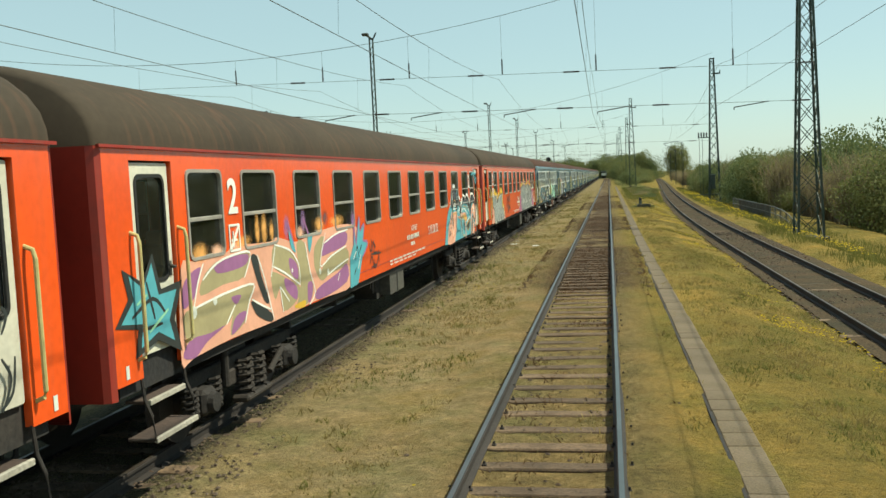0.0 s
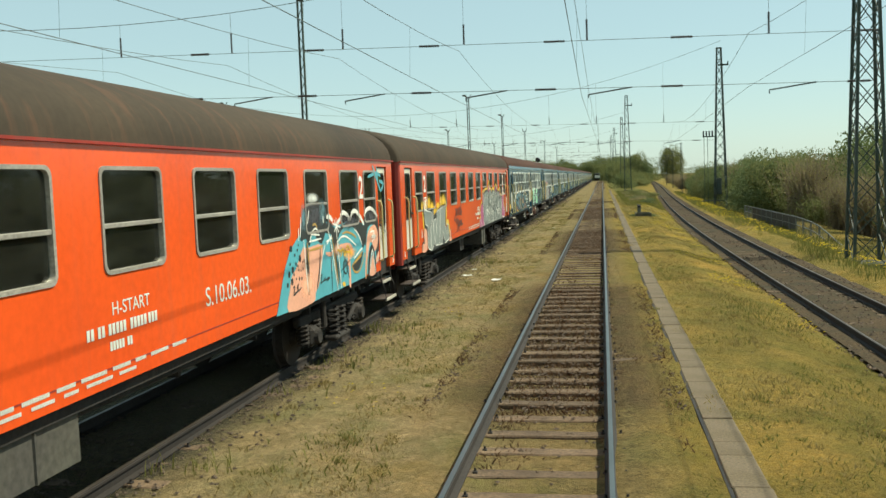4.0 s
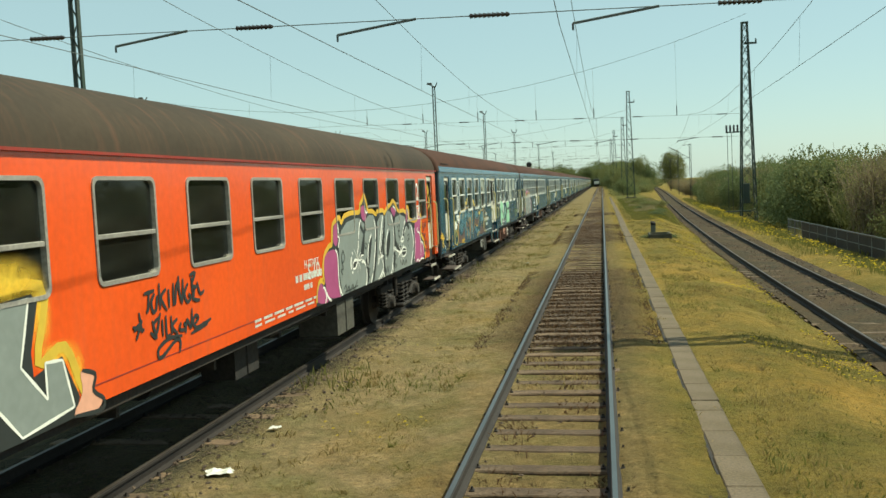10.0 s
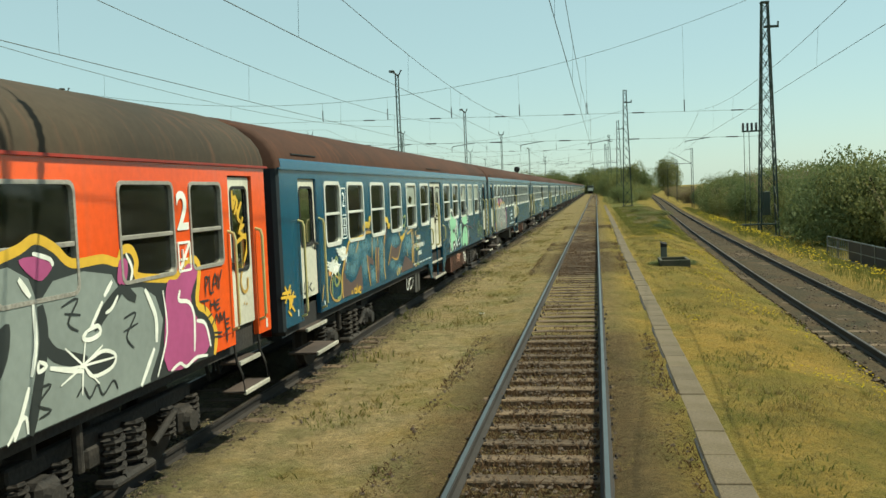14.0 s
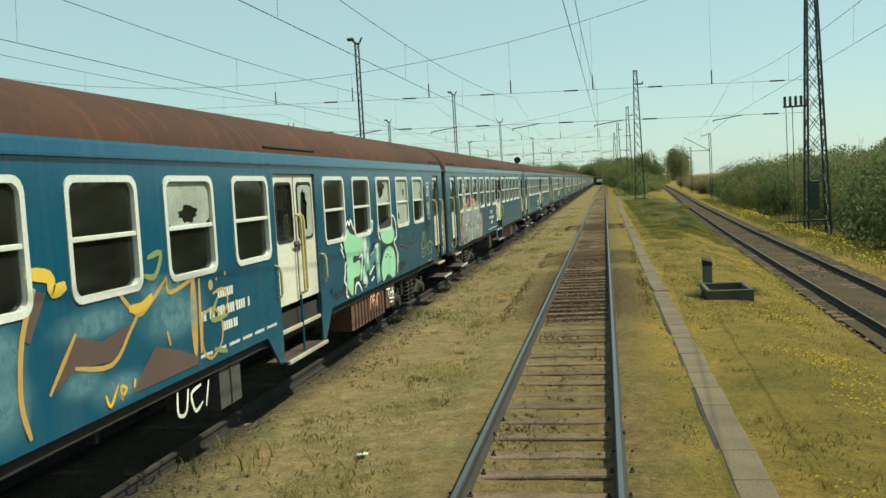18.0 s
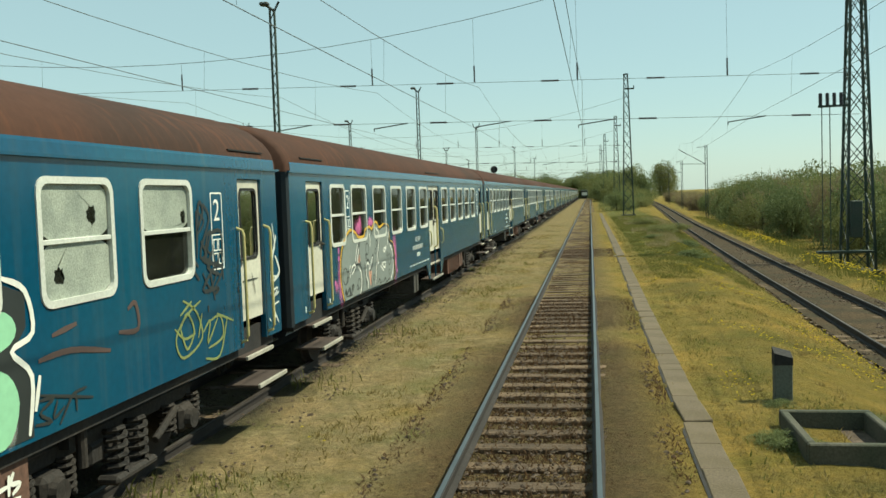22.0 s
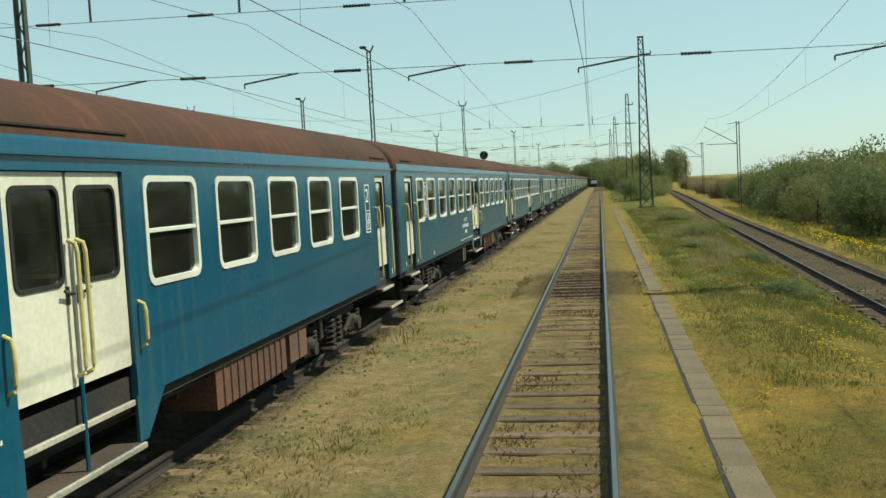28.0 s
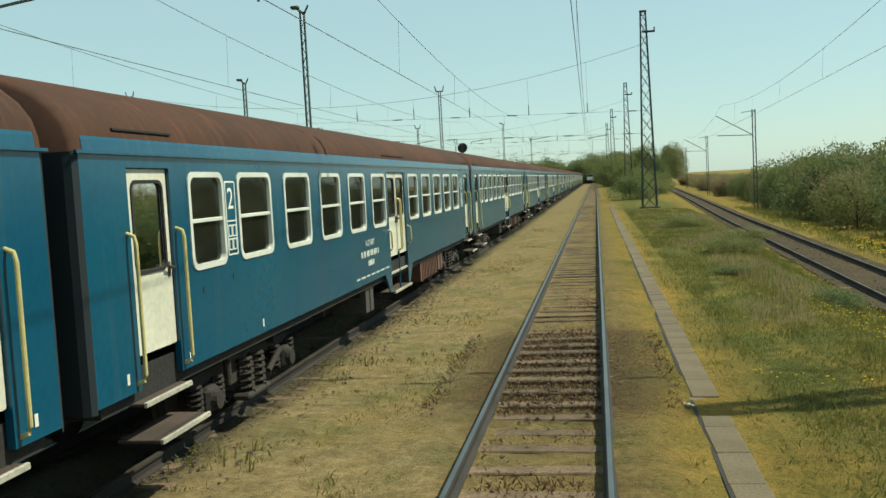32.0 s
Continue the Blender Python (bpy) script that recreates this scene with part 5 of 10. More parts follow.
    for k in range(16):
        tree(r.choice(("dark", "leafy")), -62 + r.uniform(-12, 12), 60 + 22 * k, 9, r.uniform(10, 13.5), r, "tree", "tree behind the parked train")


plant_woods()

# ---- paint on the coaches ----
def spray(name, color):
    return mat(name, color, 0.55, var=0.10, scale=3, bump=0.02, color2=tuple(c * 0.86 for c in color), mix_scale=1.5)


P_PEACH, P_PURPLE, P_OLIVE = spray("peach spray paint", (0.72, 0.36, 0.25)), spray("purple spray paint", (0.30, 0.12, 0.27)), spray("olive grey spray paint", (0.36, 0.31, 0.17))
P_WHITE, P_BLACK, P_CYAN = spray("white spray paint", (0.80, 0.80, 0.74)), spray("black spray paint", (0.025, 0.03, 0.03)), spray("turquoise spray paint", (0.09, 0.36, 0.43))
P_ORANGE, P_YELLOW, P_GREY = spray("orange spray paint", (0.70, 0.30, 0.06)), spray("yellow spray paint", (0.66, 0.40, 0.04)), spray("silver grey spray paint", (0.22, 0.25, 0.235))
P_MAGENTA, P_PINK, P_MINT = spray("magenta spray paint", (0.38, 0.07, 0.20)), spray("pink spray paint", (0.50, 0.10, 0.27)), spray("mint green spray paint", (0.30, 0.60, 0.38))
P_BROWN, P_STEEL, P_TAN = spray("brown spray paint", (0.095, 0.062, 0.055)), spray("steel blue spray paint", (0.07, 0.17, 0.21)), spray("tan spray paint", (0.46, 0.28, 0.07))
P_MIST = spray("thin pale blue spray mist", (0.12, 0.23, 0.25))
P_GOLD = spray("golden spray mist", (0.62, 0.42, 0.05))
P_PALE, P_TANGREEN = spray("chalky white paint", (0.66, 0.68, 0.62)), spray("olive yellow paint", (0.22, 0.26, 0.09))
FACE = HALF + 0.004


def mist_paint(name, color, strength=0.9):
    """Thin speckled overspray that thins out towards its rim."""
    m = bpy.data.materials.new(name)
    m.use_nodes = True
    t = m.node_tree
    p = t.nodes["Principled BSDF"]
    p.inputs["Base Color"].default_value = (*color, 1)
    p.inputs["Roughness"].default_value = 0.6
    co = t.nodes.new("ShaderNodeTexCoord")
    sub = t.nodes.new("ShaderNodeVectorMath")
    sub.operation = "SUBTRACT"
    sub.inputs[1].default_value = (0.5, 0.5, 0.5)
    t.links.new(co.outputs["Generated"], sub.inputs[0])
    flat = t.nodes.new("ShaderNodeVectorMath")
    flat.operation = "MULTIPLY"
    flat.inputs[1].default_value = (0, 2, 2)
    t.links.new(sub.outputs[0], flat.inputs[0])
    far = t.nodes.new("ShaderNodeVectorMath")
    far.operation = "LENGTH"
    t.links.new(flat.outputs[0], far.inputs[0])
    fade = t.nodes.new("ShaderNodeMapRange")
    fade.interpolation_type = "SMOOTHSTEP"
    fade.inputs[1].default_value, fade.inputs[2].default_value, fade.inputs[3].default_value, fade.inputs[4].default_value = 0.15, 1.0, strength, 0
    t.links.new(far.outputs["Value"], fade.inputs[0])
    nz = t.nodes.new("ShaderNodeTexNoise")
    nz.inputs["Scale"].default_value, nz.inputs["Detail"].default_value = 9.0, 6
    t.links.new(co.outputs["Object"], nz.inputs["Vector"])
    rg = t.nodes.new("ShaderNodeMapRange")
    rg.inputs[1].default_value, rg.inputs[2].default_value, rg.inputs[3].default_value, rg.inputs[4].default_value = 0.3, 0.6, 0.55, 1.1
    t.links.new(nz.outputs["Fac"], rg.inputs[0])
    mul = t.nodes.new("ShaderNodeMath")
    mul.operation, mul.use_clamp = "MULTIPLY", True
    t.links.new(fade.outputs[0], mul.inputs[0])
    t.links.new(rg.outputs[0], mul.inputs[1])
    t.links.new(mul.outputs[0], p.inputs["Alpha"])
    return m


M_ORANGE, M_GOLD, M_PINK = mist_paint("orange overspray", (0.74, 0.36, 0.10)), mist_paint("golden overspray", (0.68, 0.44, 0.04)), mist_paint("pink overspray", (0.52, 0.12, 0.30))
M_PURPLE, M_GREY, M_WHITE = mist_paint("purple overspray", (0.22, 0.12, 0.26)), mist_paint("dark grey overspray", (0.05, 0.05, 0.06)), mist_paint("white overspray", (0.72, 0.74, 0.70))
M_BLUE, M_MINT, M_PEACH = mist_paint("pale blue overspray", (0.10, 0.205, 0.24), 0.8), mist_paint("mint overspray", (0.30, 0.60, 0.40)), mist_paint("peach overspray", (0.74, 0.42, 0.28))


def graffiti(coach, label):
    g = new("graffiti")
    g.parent = coach
    g["label"] = label
    return g


def curve_through(pts, closed, n=4):
    """Points on a smooth line through the given ones."""
    m, out = len(pts), []
    for i in range(m if closed else m - 1):
        p = [Vector(pts[k % m]) if closed else Vector(pts[min(max(k, 0), m - 1)]) for k in (i - 1, i, i + 1, i + 2)]
        for s in range(n):
            u = s / n
            out.append(0.5 * (2 * p[1] + (p[2] - p[0]) * u + (2 * p[0] - 5 * p[1] + 4 * p[2] - p[3]) * u * u + (3 * p[1] - p[0] - 3 * p[2] + p[3]) * u ** 3))
    if not closed:
        out.append(Vector(pts[-1]))
    return out


LAYERS, PLANE = [0], [FACE]


def paint_sheet(g, name, faces, material, layer):
    verts, idx = [], []
    LAYERS[0] += 1
    lift = 0.0013 * layer + 0.00009 * (LAYERS[0] % 13)
    for f in faces:
        idx.append(list(range(len(verts), len(verts) + len(f))))
        verts += [(PLANE[0] + lift, q[0], q[1]) for q in f]
    return mesh_object(name, verts, idx, material, g)


def paint_fill(g, pts, material, layer=1, smooth=1):
    pts = [Vector(p) for p in pts]
    area = sum(a.x * b.y - b.x * a.y for a, b in zip(pts, pts[1:] + pts[:1]))
    if area < 0:
        pts = pts[::-1]
    line = curve_through(pts, True, 3) if smooth else pts
    line = [Vector((p.x, max(p.y, 1.03))) for p in line] if PLANE[0] == FACE else line
    return paint_sheet(g, "paint_patch", [line], material, layer)


def paint_line(g, pts, width, material, layer=3):
    line = curve_through(pts, False, 4)
    left, right = [], []
    for k, p in enumerate(line):
        d = line[min(k + 1, len(line) - 1)] - line[max(k - 1, 0)]
        d = d.normalized() if d.length > 1e-6 else Vector((1, 0))
        e = min(k, len(line) - 1 - k) / 2
        w = width * (0.5 if e >= 1 else 0.32 + 0.18 * e)
        s = Vector((-d.y, d.x)) * w
        left.append(p + s)
        right.append(p - s)
    faces = [[right[k], right[k + 1], left[k + 1], left[k]] for k in range(len(line) - 1)]
    return paint_sheet(g, "paint_stroke", faces, material, layer)


def paint_dot(g, y, z, r, material, layer=3):
    n = 12
    pts = [Vector((y + r * math.cos(6.2832 * k / n) * (1 + 0.08 * math.sin(3 * k)), z + r * math.sin(6.2832 * k / n))) for k in range(n)]
    return paint_sheet(g, "paint_dot", [pts], material, layer)


def paint_mist(g, y, z, ry, rz, material, lean=0.0, layer=1):
    """A soft round of overspray, leaning by so many metres from foot to top."""
    n = 16
    pts = [Vector((y + ry * math.cos(6.2832 * k / n) + lean * math.sin(6.2832 * k / n), z + rz * math.sin(6.2832 * k / n))) for k in range(n)]
    ob = paint_sheet(g, "overspray", [pts], material, layer)
    ob.visible_shadow = False
    return ob


def paint_ring(g, y, z, r, material, layer=4):
    n = 14
    return paint_line(g, [(y + r * math.cos(6.2832 * k / n), z + r * 0.9 * math.sin(6.2832 * k / n)) for k in range(n + 1)], 0.022, material, layer)


def bars(coach, y, z, widths, height, material, label, gap=0.03):
    """A line of lettering too small to read, as plain bars."""
    bm = bmesh.new()
    yy = y
    step_w = height * 0.62
    for w in widths:
        for k in range(max(1, round(w / step_w))):
            box(bm, FACE, FACE + 0.002, yy + k * step_w, yy + (k + 0.72) * step_w, z, z + height)
        yy += w + gap
    ob = part("lettering", bm, material, coach, label)
    ob["kind"] = "stuff"
    return ob


def panel_sign(coach, y0, y1, z0, z1, material):
    """A framed class sign with four pictogram squares."""
    bm = bmesh.new()
    ring_frame(bm, outline(y0, y1, z0, z1, 0.03), outline(y0 + 0.018, y1 - 0.018, z0 + 0.018, z1 - 0.018, 0.02), FACE - 0.004, FACE + 0.002)
    m = (y0 + y1) / 2
    q = (y1 - y0) * 0.36
    for k in range(4):
        yy, zz = (y0 + 0.04 if k % 2 == 0 else m + 0.012), (z0 + 0.22 if k < 2 else z0 + 0.06)
        ring_frame(bm, outline(yy, yy + q, zz, zz + 0.14, 0.012), outline(yy + 0.014, yy + q - 0.014, zz + 0.014, zz + 0.126, 0.008), FACE - 0.004, FACE + 0.002)
    box(bm, FACE - 0.002, FACE + 0.002, y0 + 0.02, y1 - 0.02, z0 + 0.40, z0 + 0.415)
    part("class_sign", bm, material, coach, "white framed class and pictogram sign")
    text_part("numeral", "2", 0.36, material, coach, FACE, m, z1 - 0.22, "white class numeral")


def red_marks(coach, covered=False):
    for y in (2.24, 20.06):
        text_part("numeral", "2", 0.56, P_WHITE, coach, FACE + 0.008, y, 2.72, "large white class numeral", 0.012)
        if covered and y > 10:
            continue
        bm = bmesh.new()
        ring_frame(bm, outline(y - 0.15, y + 0.15, 2.10, 2.42, 0.02), outline(y - 0.125, y + 0.125, 2.125, 2.395, 0.01), FACE, FACE + 0.009)
        bar(bm, (FACE + 0.008, y - 0.12, 2.13), (FACE + 0.008, y + 0.12, 2.39), 0.014, 4)
        bar(bm, (FACE + 0.008, y - 0.05, 2.15), (FACE + 0.008, y - 0.05, 2.34), 0.012, 4)
        box(bm, FACE, FACE + 0.009, y - 0.10, y + 0.06, 2.22, 2.245)
        part("pictogram", bm, P_WHITE, coach, "white outlined pictogram")
    text_part("lettering", "H-START", 0.17, P_PALE, coach, FACE, 11.95, 1.78, "white painted words")
    bars(coach, 11.2, 1.56, [0.14, 0.14, 0.34, 0.3, 0.2], 0.10, P_PALE, "white vehicle lettering bars")
    bars(coach, 11.55, 1.42, [0.26, 0.12], 0.08, P_PALE, "white lettering bars")
    bars(coach, 9.6, 1.24, [0.22, 0.3, 0.35, 0.25, 0.4, 0.3, 0.2, 0.35, 0.3], 0.035, P_PALE, "rows of small white lettering", 0.09)
    bars(coach, 9.6, 1.18, [0.22, 0.35, 0.3, 0.2, 0.4, 0.3], 0.03, P_PALE, "rows of small white lettering", 0.12)
    for y in (-0.28, 22.34):
        bars(coach, y, 1.16, [0.07], 0.12, P_PALE, "small white plate")


def blue_marks(coach, words=True):
    panel_sign(coach, 2.26, 2.56, 2.10, 2.98, P_WHITE)
    panel_sign(coach, 21.10, 21.43, 2.05, 2.95, P_WHITE)
    if words:
        text_part("lettering", "H-START", 0.17, P_PALE, coach, FACE, 9.0, 1.76, "white painted words")
    else:
        bars(coach, 8.75, 1.72, [0.42], 0.10, P_PALE, "white lettering bar")
    bars(coach, 8.3, 1.52, [0.16, 0.16, 0.22, 0.2, 0.3, 0.1], 0.11, P_PALE, "white vehicle lettering bars", 0.05)
    bars(coach, 8.8, 1.34, [0.3, 0.12], 0.10, P_PALE, "white lettering bars")
    bars(coach, 7.9, 1.14, [0.22, 0.3, 0.25, 0.3, 0.28, 0.3, 0.35], 0.035, P_PALE, "row of small white lettering", 0.10)
    for y, z in ((-0.25, 1.12), (22.98, 1.12), (1.05, 1.08), (3.2, 1.10)):
        bars(coach, y, z, [0.09], 0.10, P_PALE, "small white plate")
    for y, z in ((1.5, 1.75), (2.35, 1.82), (20.9, 1.6), (21.8, 1.72)):
        bars(coach, y, z, [0.05], 0.07, P_BLACK, "small dark socket")


for c in (red_a, red_b, red_c):
    red_marks(c, c is red_b)
for c in (blue_d, blue_e, blue_f):
    blue_marks(c, c is not blue_d)
frame_w = next(o for o in blue_f.children if o.name.startswith("window"))
bm = bmesh.new()
box(bm, HALF - 0.10, HALF - 0.095, 1.31, 2.18, 2.05, 2.98)
part("blind", bm, BLIND, frame_w, "drawn grey blind behind the glass")
date = text_part("chalk_date", "S.10.06.03.", 0.30, P_PALE, red_b, FACE, 14.15, 1.62, "hand-painted white date")


# broken and frosted panes of one blue coach
def cracked_pane(coach, y0, y1, z0, z1, hole, seed, label="frosted shattered pane with a hole"):
    """A crazed safety-glass pane with a ragged hole: its centre as shares of the pane, its half width and half height."""
    r = random.Random(seed)
    n = 22
    cy, cz = y0 + (y1 - y0) * hole[0], z0 + (z1 - z0) * hole[1]
    inner, outer = [], []
    for k in range(n):
        a = 6.2832 * k / n
        rag = r.uniform(0.72, 1.15)
        inner.append((min(max(cy + hole[2] * rag * math.cos(a), y0 + 0.03), y1 - 0.03), min(max(cz + hole[3] * rag * math.sin(a), z0 + 0.03), z1 - 0.03)))
        s = min(abs((y1 - y0) / 2 / math.cos(a)) if abs(math.cos(a)) > 1e-3 else 9, abs((z1 - z0) / 2 / math.sin(a)) if abs(math.sin(a)) > 1e-3 else 9)
        outer.append(((y0 + y1) / 2 + s * math.cos(a), (z0 + z1) / 2 + s * math.sin(a)))
    bm = bmesh.new()
    ring_frame(bm, outer, inner, HALF - 0.026, HALF - 0.022)
    part("cracked_pane", bm, FROSTED, coach, label)


FROSTED = mat("crazed frosted glass", (0.36, 0.39, 0.33), 0.55, var=0.3, scale=14, bump=0.2, color2=(0.25, 0.28, 0.24), mix_scale=3.5)
cracked_pane(blue_d, 7.69, 8.77, 2.56, 3.04, (0.5, 0.26, 0.23, 0.10), 1)
cracked_pane(blue_d, 16.16, 17.24, 2.56, 3.04, (0.43, 0.66, 0.30, 0.19), 2)
cracked_pane(blue_d, 17.82, 18.90, 2.56, 3.04, (0.74, 0.42, 0.08, 0.09), 3)
cracked_pane(blue_d, 17.82, 18.90, 2.06, 2.54, (0.24, 0.42, 0.08, 0.08), 9)
cracked_pane(blue_d, 19.48, 20.56, 2.56, 3.04, (0.88, 0.26, 0.06, 0.08), 5)
cracked_pane(blue_d, 11.72, 12.31, 2.21, 2.96, (0.40, 0.52, 0.15, 0.34), 8, "shattered door pane with a large ragged hole")

# ---- graffiti, in metres along and up the side of each coach ----
g = graffiti(red_b, "pink, purple and olive letter graffiti with white outlines")
paint_fill(g, [(0.87, 2.04), (1.16, 2.09), (1.99, 2.11), (2.17, 2.21), (2.71, 2.15), (3.44, 2.13), (3.58, 2.17), (4.22, 2.06), (4.64, 2.08), (5.19, 2.12), (5.59, 2.15), (6.8, 2.16), (7.48, 1.95), (7.08, 1.15), (5.04, 1.13), (3.3, 1.1), (2, 1.12), (1.03, 1.09), (0.76, 1.09)], P_PEACH, 1)
paint_fill(g, [(1.34, 1.88), (1.57, 1.99), (1.84, 2.04), (2.61, 2.05), (2.44, 1.78), (1.85, 1.76), (1.28, 1.71)], P_OLIVE, 2)
paint_fill(g, [(1.65, 1.98), (1.89, 2.04), (2.57, 2.04), (2.51, 1.92), (2.11, 1.89), (1.73, 1.9)], P_PURPLE, 3)
paint_fill(g, [(1.1, 1.61), (1.25, 1.6), (1.98, 1.65), (2.69, 1.65), (2.44, 1.34), (2.36, 1.24), (1.96, 1.16), (2.11, 1.47), (1.96, 1.32), (1.36, 1.26), (0.97, 1.19), (0.85, 1.54)], P_OLIVE, 2)
paint_fill(g, [(0.98, 1.29), (1.45, 1.28), (1.84, 1.3), (1.36, 1.2), (1.07, 1.09), (0.8, 1.14)], P_PURPLE, 3)
paint_fill(g, [(1.99, 1.16), (2.13, 1.35), (2.44, 1.37), (2.32, 1.25)], P_PURPLE, 3)
paint_fill(g, [(2.04, 1.59), (2.31, 1.58), (2.25, 1.52), (2.15, 1.49)], P_PURPLE, 3)
paint_fill(g, [(0.89, 1.86), (1.07, 1.97), (1.32, 2.01), (1.22, 1.85), (1.11, 1.7), (0.86, 1.63)], P_PURPLE, 3)
paint_fill(g, [(2.68, 2.01), (2.85, 1.99), (2.97, 1.73), (3.17, 1.38), (3.02, 1.41), (2.84, 1.66), (2.73, 1.86)], P_BLACK, 4)
paint_fill(g, [(2.63, 1.46), (3.22, 1.23), (3.22, 1.11), (2.81, 1.24), (2.65, 1.37)], P_BLACK, 4)
paint_fill(g, [(3.46, 2.08), (3.91, 1.98), (4.26, 1.78), (4.32, 1.47), (3.93, 1.6), (3.38, 1.81)], P_OLIVE, 2)
paint_fill(g, [(3.97, 1.86), (4.26, 1.75), (4.28, 1.53), (4.02, 1.65)], P_PURPLE, 3)
paint_fill(g, [(3.35, 1.74), (3.93, 1.57), (4.36, 1.41), (4.19, 1.25), (3.66, 1.18), (3.59, 1.5), (3.4, 1.37), (3.3, 1.58)], P_OLIVE, 2)
paint_fill(g, [(3.78, 1.61), (4.21, 1.44), (4.17, 1.26), (3.8, 1.45)], P_PURPLE, 3)
paint_fill(g, [(4.3, 2.02), (4.63, 2.01), (4.79, 1.6), (4.9, 1.28), (4.59, 1.14), (4.17, 1.15), (4.38, 1.44)], P_OLIVE, 2)
paint_fill(g, [(4.1, 1.19), (4.52, 1.21), (4.5, 1.12), (4.17, 1.14)], P_YELLOW, 3)
paint_fill(g, [(4.68, 1.43), (4.89, 1.4), (4.79, 1.18), (4.64, 1.17)], P_PURPLE, 3)
paint_fill(g, [(5.07, 1.93), (5.52, 2.04), (5.25, 1.54), (5.73, 1.72), (6.66, 1.77), (6.69, 1.52), (5.69, 1.44), (5.3, 1.39), (5.02, 1.61)], P_OLIVE, 2)
paint_fill(g, [(5.34, 1.77), (5.58, 1.98), (6.64, 2.05), (6.64, 1.84), (5.76, 1.77)], P_PURPLE, 3)
paint_fill(g, [(5.07, 1.29), (6.12, 1.42), (6.64, 1.52), (6.59, 1.22), (5.14, 1.13)], P_PURPLE, 3)
paint_line(g, [(1.34, 1.87), (1.66, 2), (2.08, 2.06), (2.65, 2.05), (2.44, 1.77)], 0.028, P_WHITE, 5)
paint_line(g, [(1.13, 1.6), (1.49, 1.63), (1.98, 1.66), (2.7, 1.66), (2.54, 1.47), (2.38, 1.23)], 0.028, P_WHITE, 5)
paint_line(g, [(1.38, 2.05), (1.22, 1.85), (1.1, 1.61)], 0.028, P_WHITE, 5)
paint_line(g, [(2.86, 2.01), (3.06, 1.68), (3.3, 1.12)], 0.028, P_WHITE, 5)
paint_line(g, [(2.63, 1.48), (2.89, 1.38), (3.22, 1.27)], 0.028, P_WHITE, 5)
paint_line(g, [(3.46, 2.08), (3.99, 1.97), (4.27, 1.8), (4.35, 1.66), (4.35, 1.44)], 0.028, P_WHITE, 5)
paint_line(g, [(3.36, 1.81), (3.83, 1.66), (4.34, 1.45)], 0.028, P_WHITE, 5)
paint_line(g, [(3.5, 2.09), (3.28, 1.68)], 0.028, P_WHITE, 5)
paint_line(g, [(3.57, 1.52), (3.65, 1.17)], 0.028, P_WHITE, 5)
paint_line(g, [(4.64, 2.03), (4.79, 1.6), (4.97, 1.27), (4.71, 1.12)], 0.028, P_WHITE, 5)
paint_line(g, [(5.58, 2.09), (5.26, 1.62), (5.84, 1.72), (6.66, 1.81)], 0.028, P_WHITE, 5)
paint_line(g, [(5.58, 1.44), (6.14, 1.52), (6.75, 1.59)], 0.028, P_WHITE, 5)
paint_line(g, [(5.5, 1.94), (6.11, 2.04), (6.78, 2.07)], 0.028, P_WHITE, 5)
paint_line(g, [(2.13, 1.49), (1.86, 1.3)], 0.028, P_WHITE, 5)
paint_line(g, [(3.59, 1.51), (3.89, 1.28)], 0.028, P_WHITE, 5)
paint_line(g, [(6.1, 1.29), (6.22, 1.41)], 0.028, P_WHITE, 5)
paint_dot(g, 1.61, 1.61, 0.05, P_PALE, 4)
paint_dot(g, 1.09, 1.56, 0.07, P_PALE, 4)
paint_dot(g, 3.06, 1.49, 0.06, P_PALE, 4)
paint_dot(g, 5.25, 1.54, 0.05, P_PALE, 4)
paint_dot(g, 5.64, 1.49, 0.05, P_PALE, 4)
paint_dot(g, 4.07, 1.68, 0.03, P_PALE, 4)
for y, z, ry, rz, m in ((1.33, 2.16, 0.24, 0.14, M_ORANGE), (1.75, 2.15, 0.2, 0.1, M_PEACH), (2.45, 2.2, 0.34, 0.10, M_ORANGE), (2.93, 2.3, 0.10, 0.26, M_ORANGE), (3.15, 2.3, 0.13, 0.26, M_ORANGE), (3.4, 2.26, 0.1, 0.2, M_ORANGE), (3.95, 2.28, 0.16, 0.22, M_PURPLE), (4.45, 2.17, 0.26, 0.12, M_PEACH), (4.62, 2.32, 0.15, 0.22, M_PURPLE), (5.35, 2.24, 0.30, 0.15, M_ORANGE), (5.62, 2.32, 0.2, 0.16, M_GREY), (6.2, 2.24, 0.5, 0.13, M_ORANGE), (7.15, 2.2, 0.2, 0.22, M_PURPLE)):
    paint_mist(g, y, z, ry, rz, m, 0.03, 2)
paint_fill(g, [(4.01, 2.23), (4.11, 2.12), (4.25, 1.91), (4.07, 2)], P_CYAN, 5)
paint_fill(g, [(4.77, 2.12), (4.98, 2.08), (4.81, 1.85)], P_CYAN, 5)
paint_line(g, [(3.98, 2.34), (4.12, 2.15), (4.22, 1.93)], 0.05, P_PURPLE, 4)
paint_line(g, [(4.62, 2.37), (4.78, 2.17), (4.87, 2.01)], 0.05, P_PURPLE, 4)
g = graffiti(red_b, "spiky turquoise tip and black scribbled tag")
paint_fill(g, [(6.83, 1.59), (7.08, 1.79), (7.15, 2.09), (7.23, 1.77), (7.48, 2.25), (7.51, 1.99), (7.79, 2.11), (7.66, 1.82), (7.97, 1.75), (7.58, 1.53), (7.25, 1.11), (6.89, 1.09), (6.77, 1.08)], P_CYAN, 6, 0)
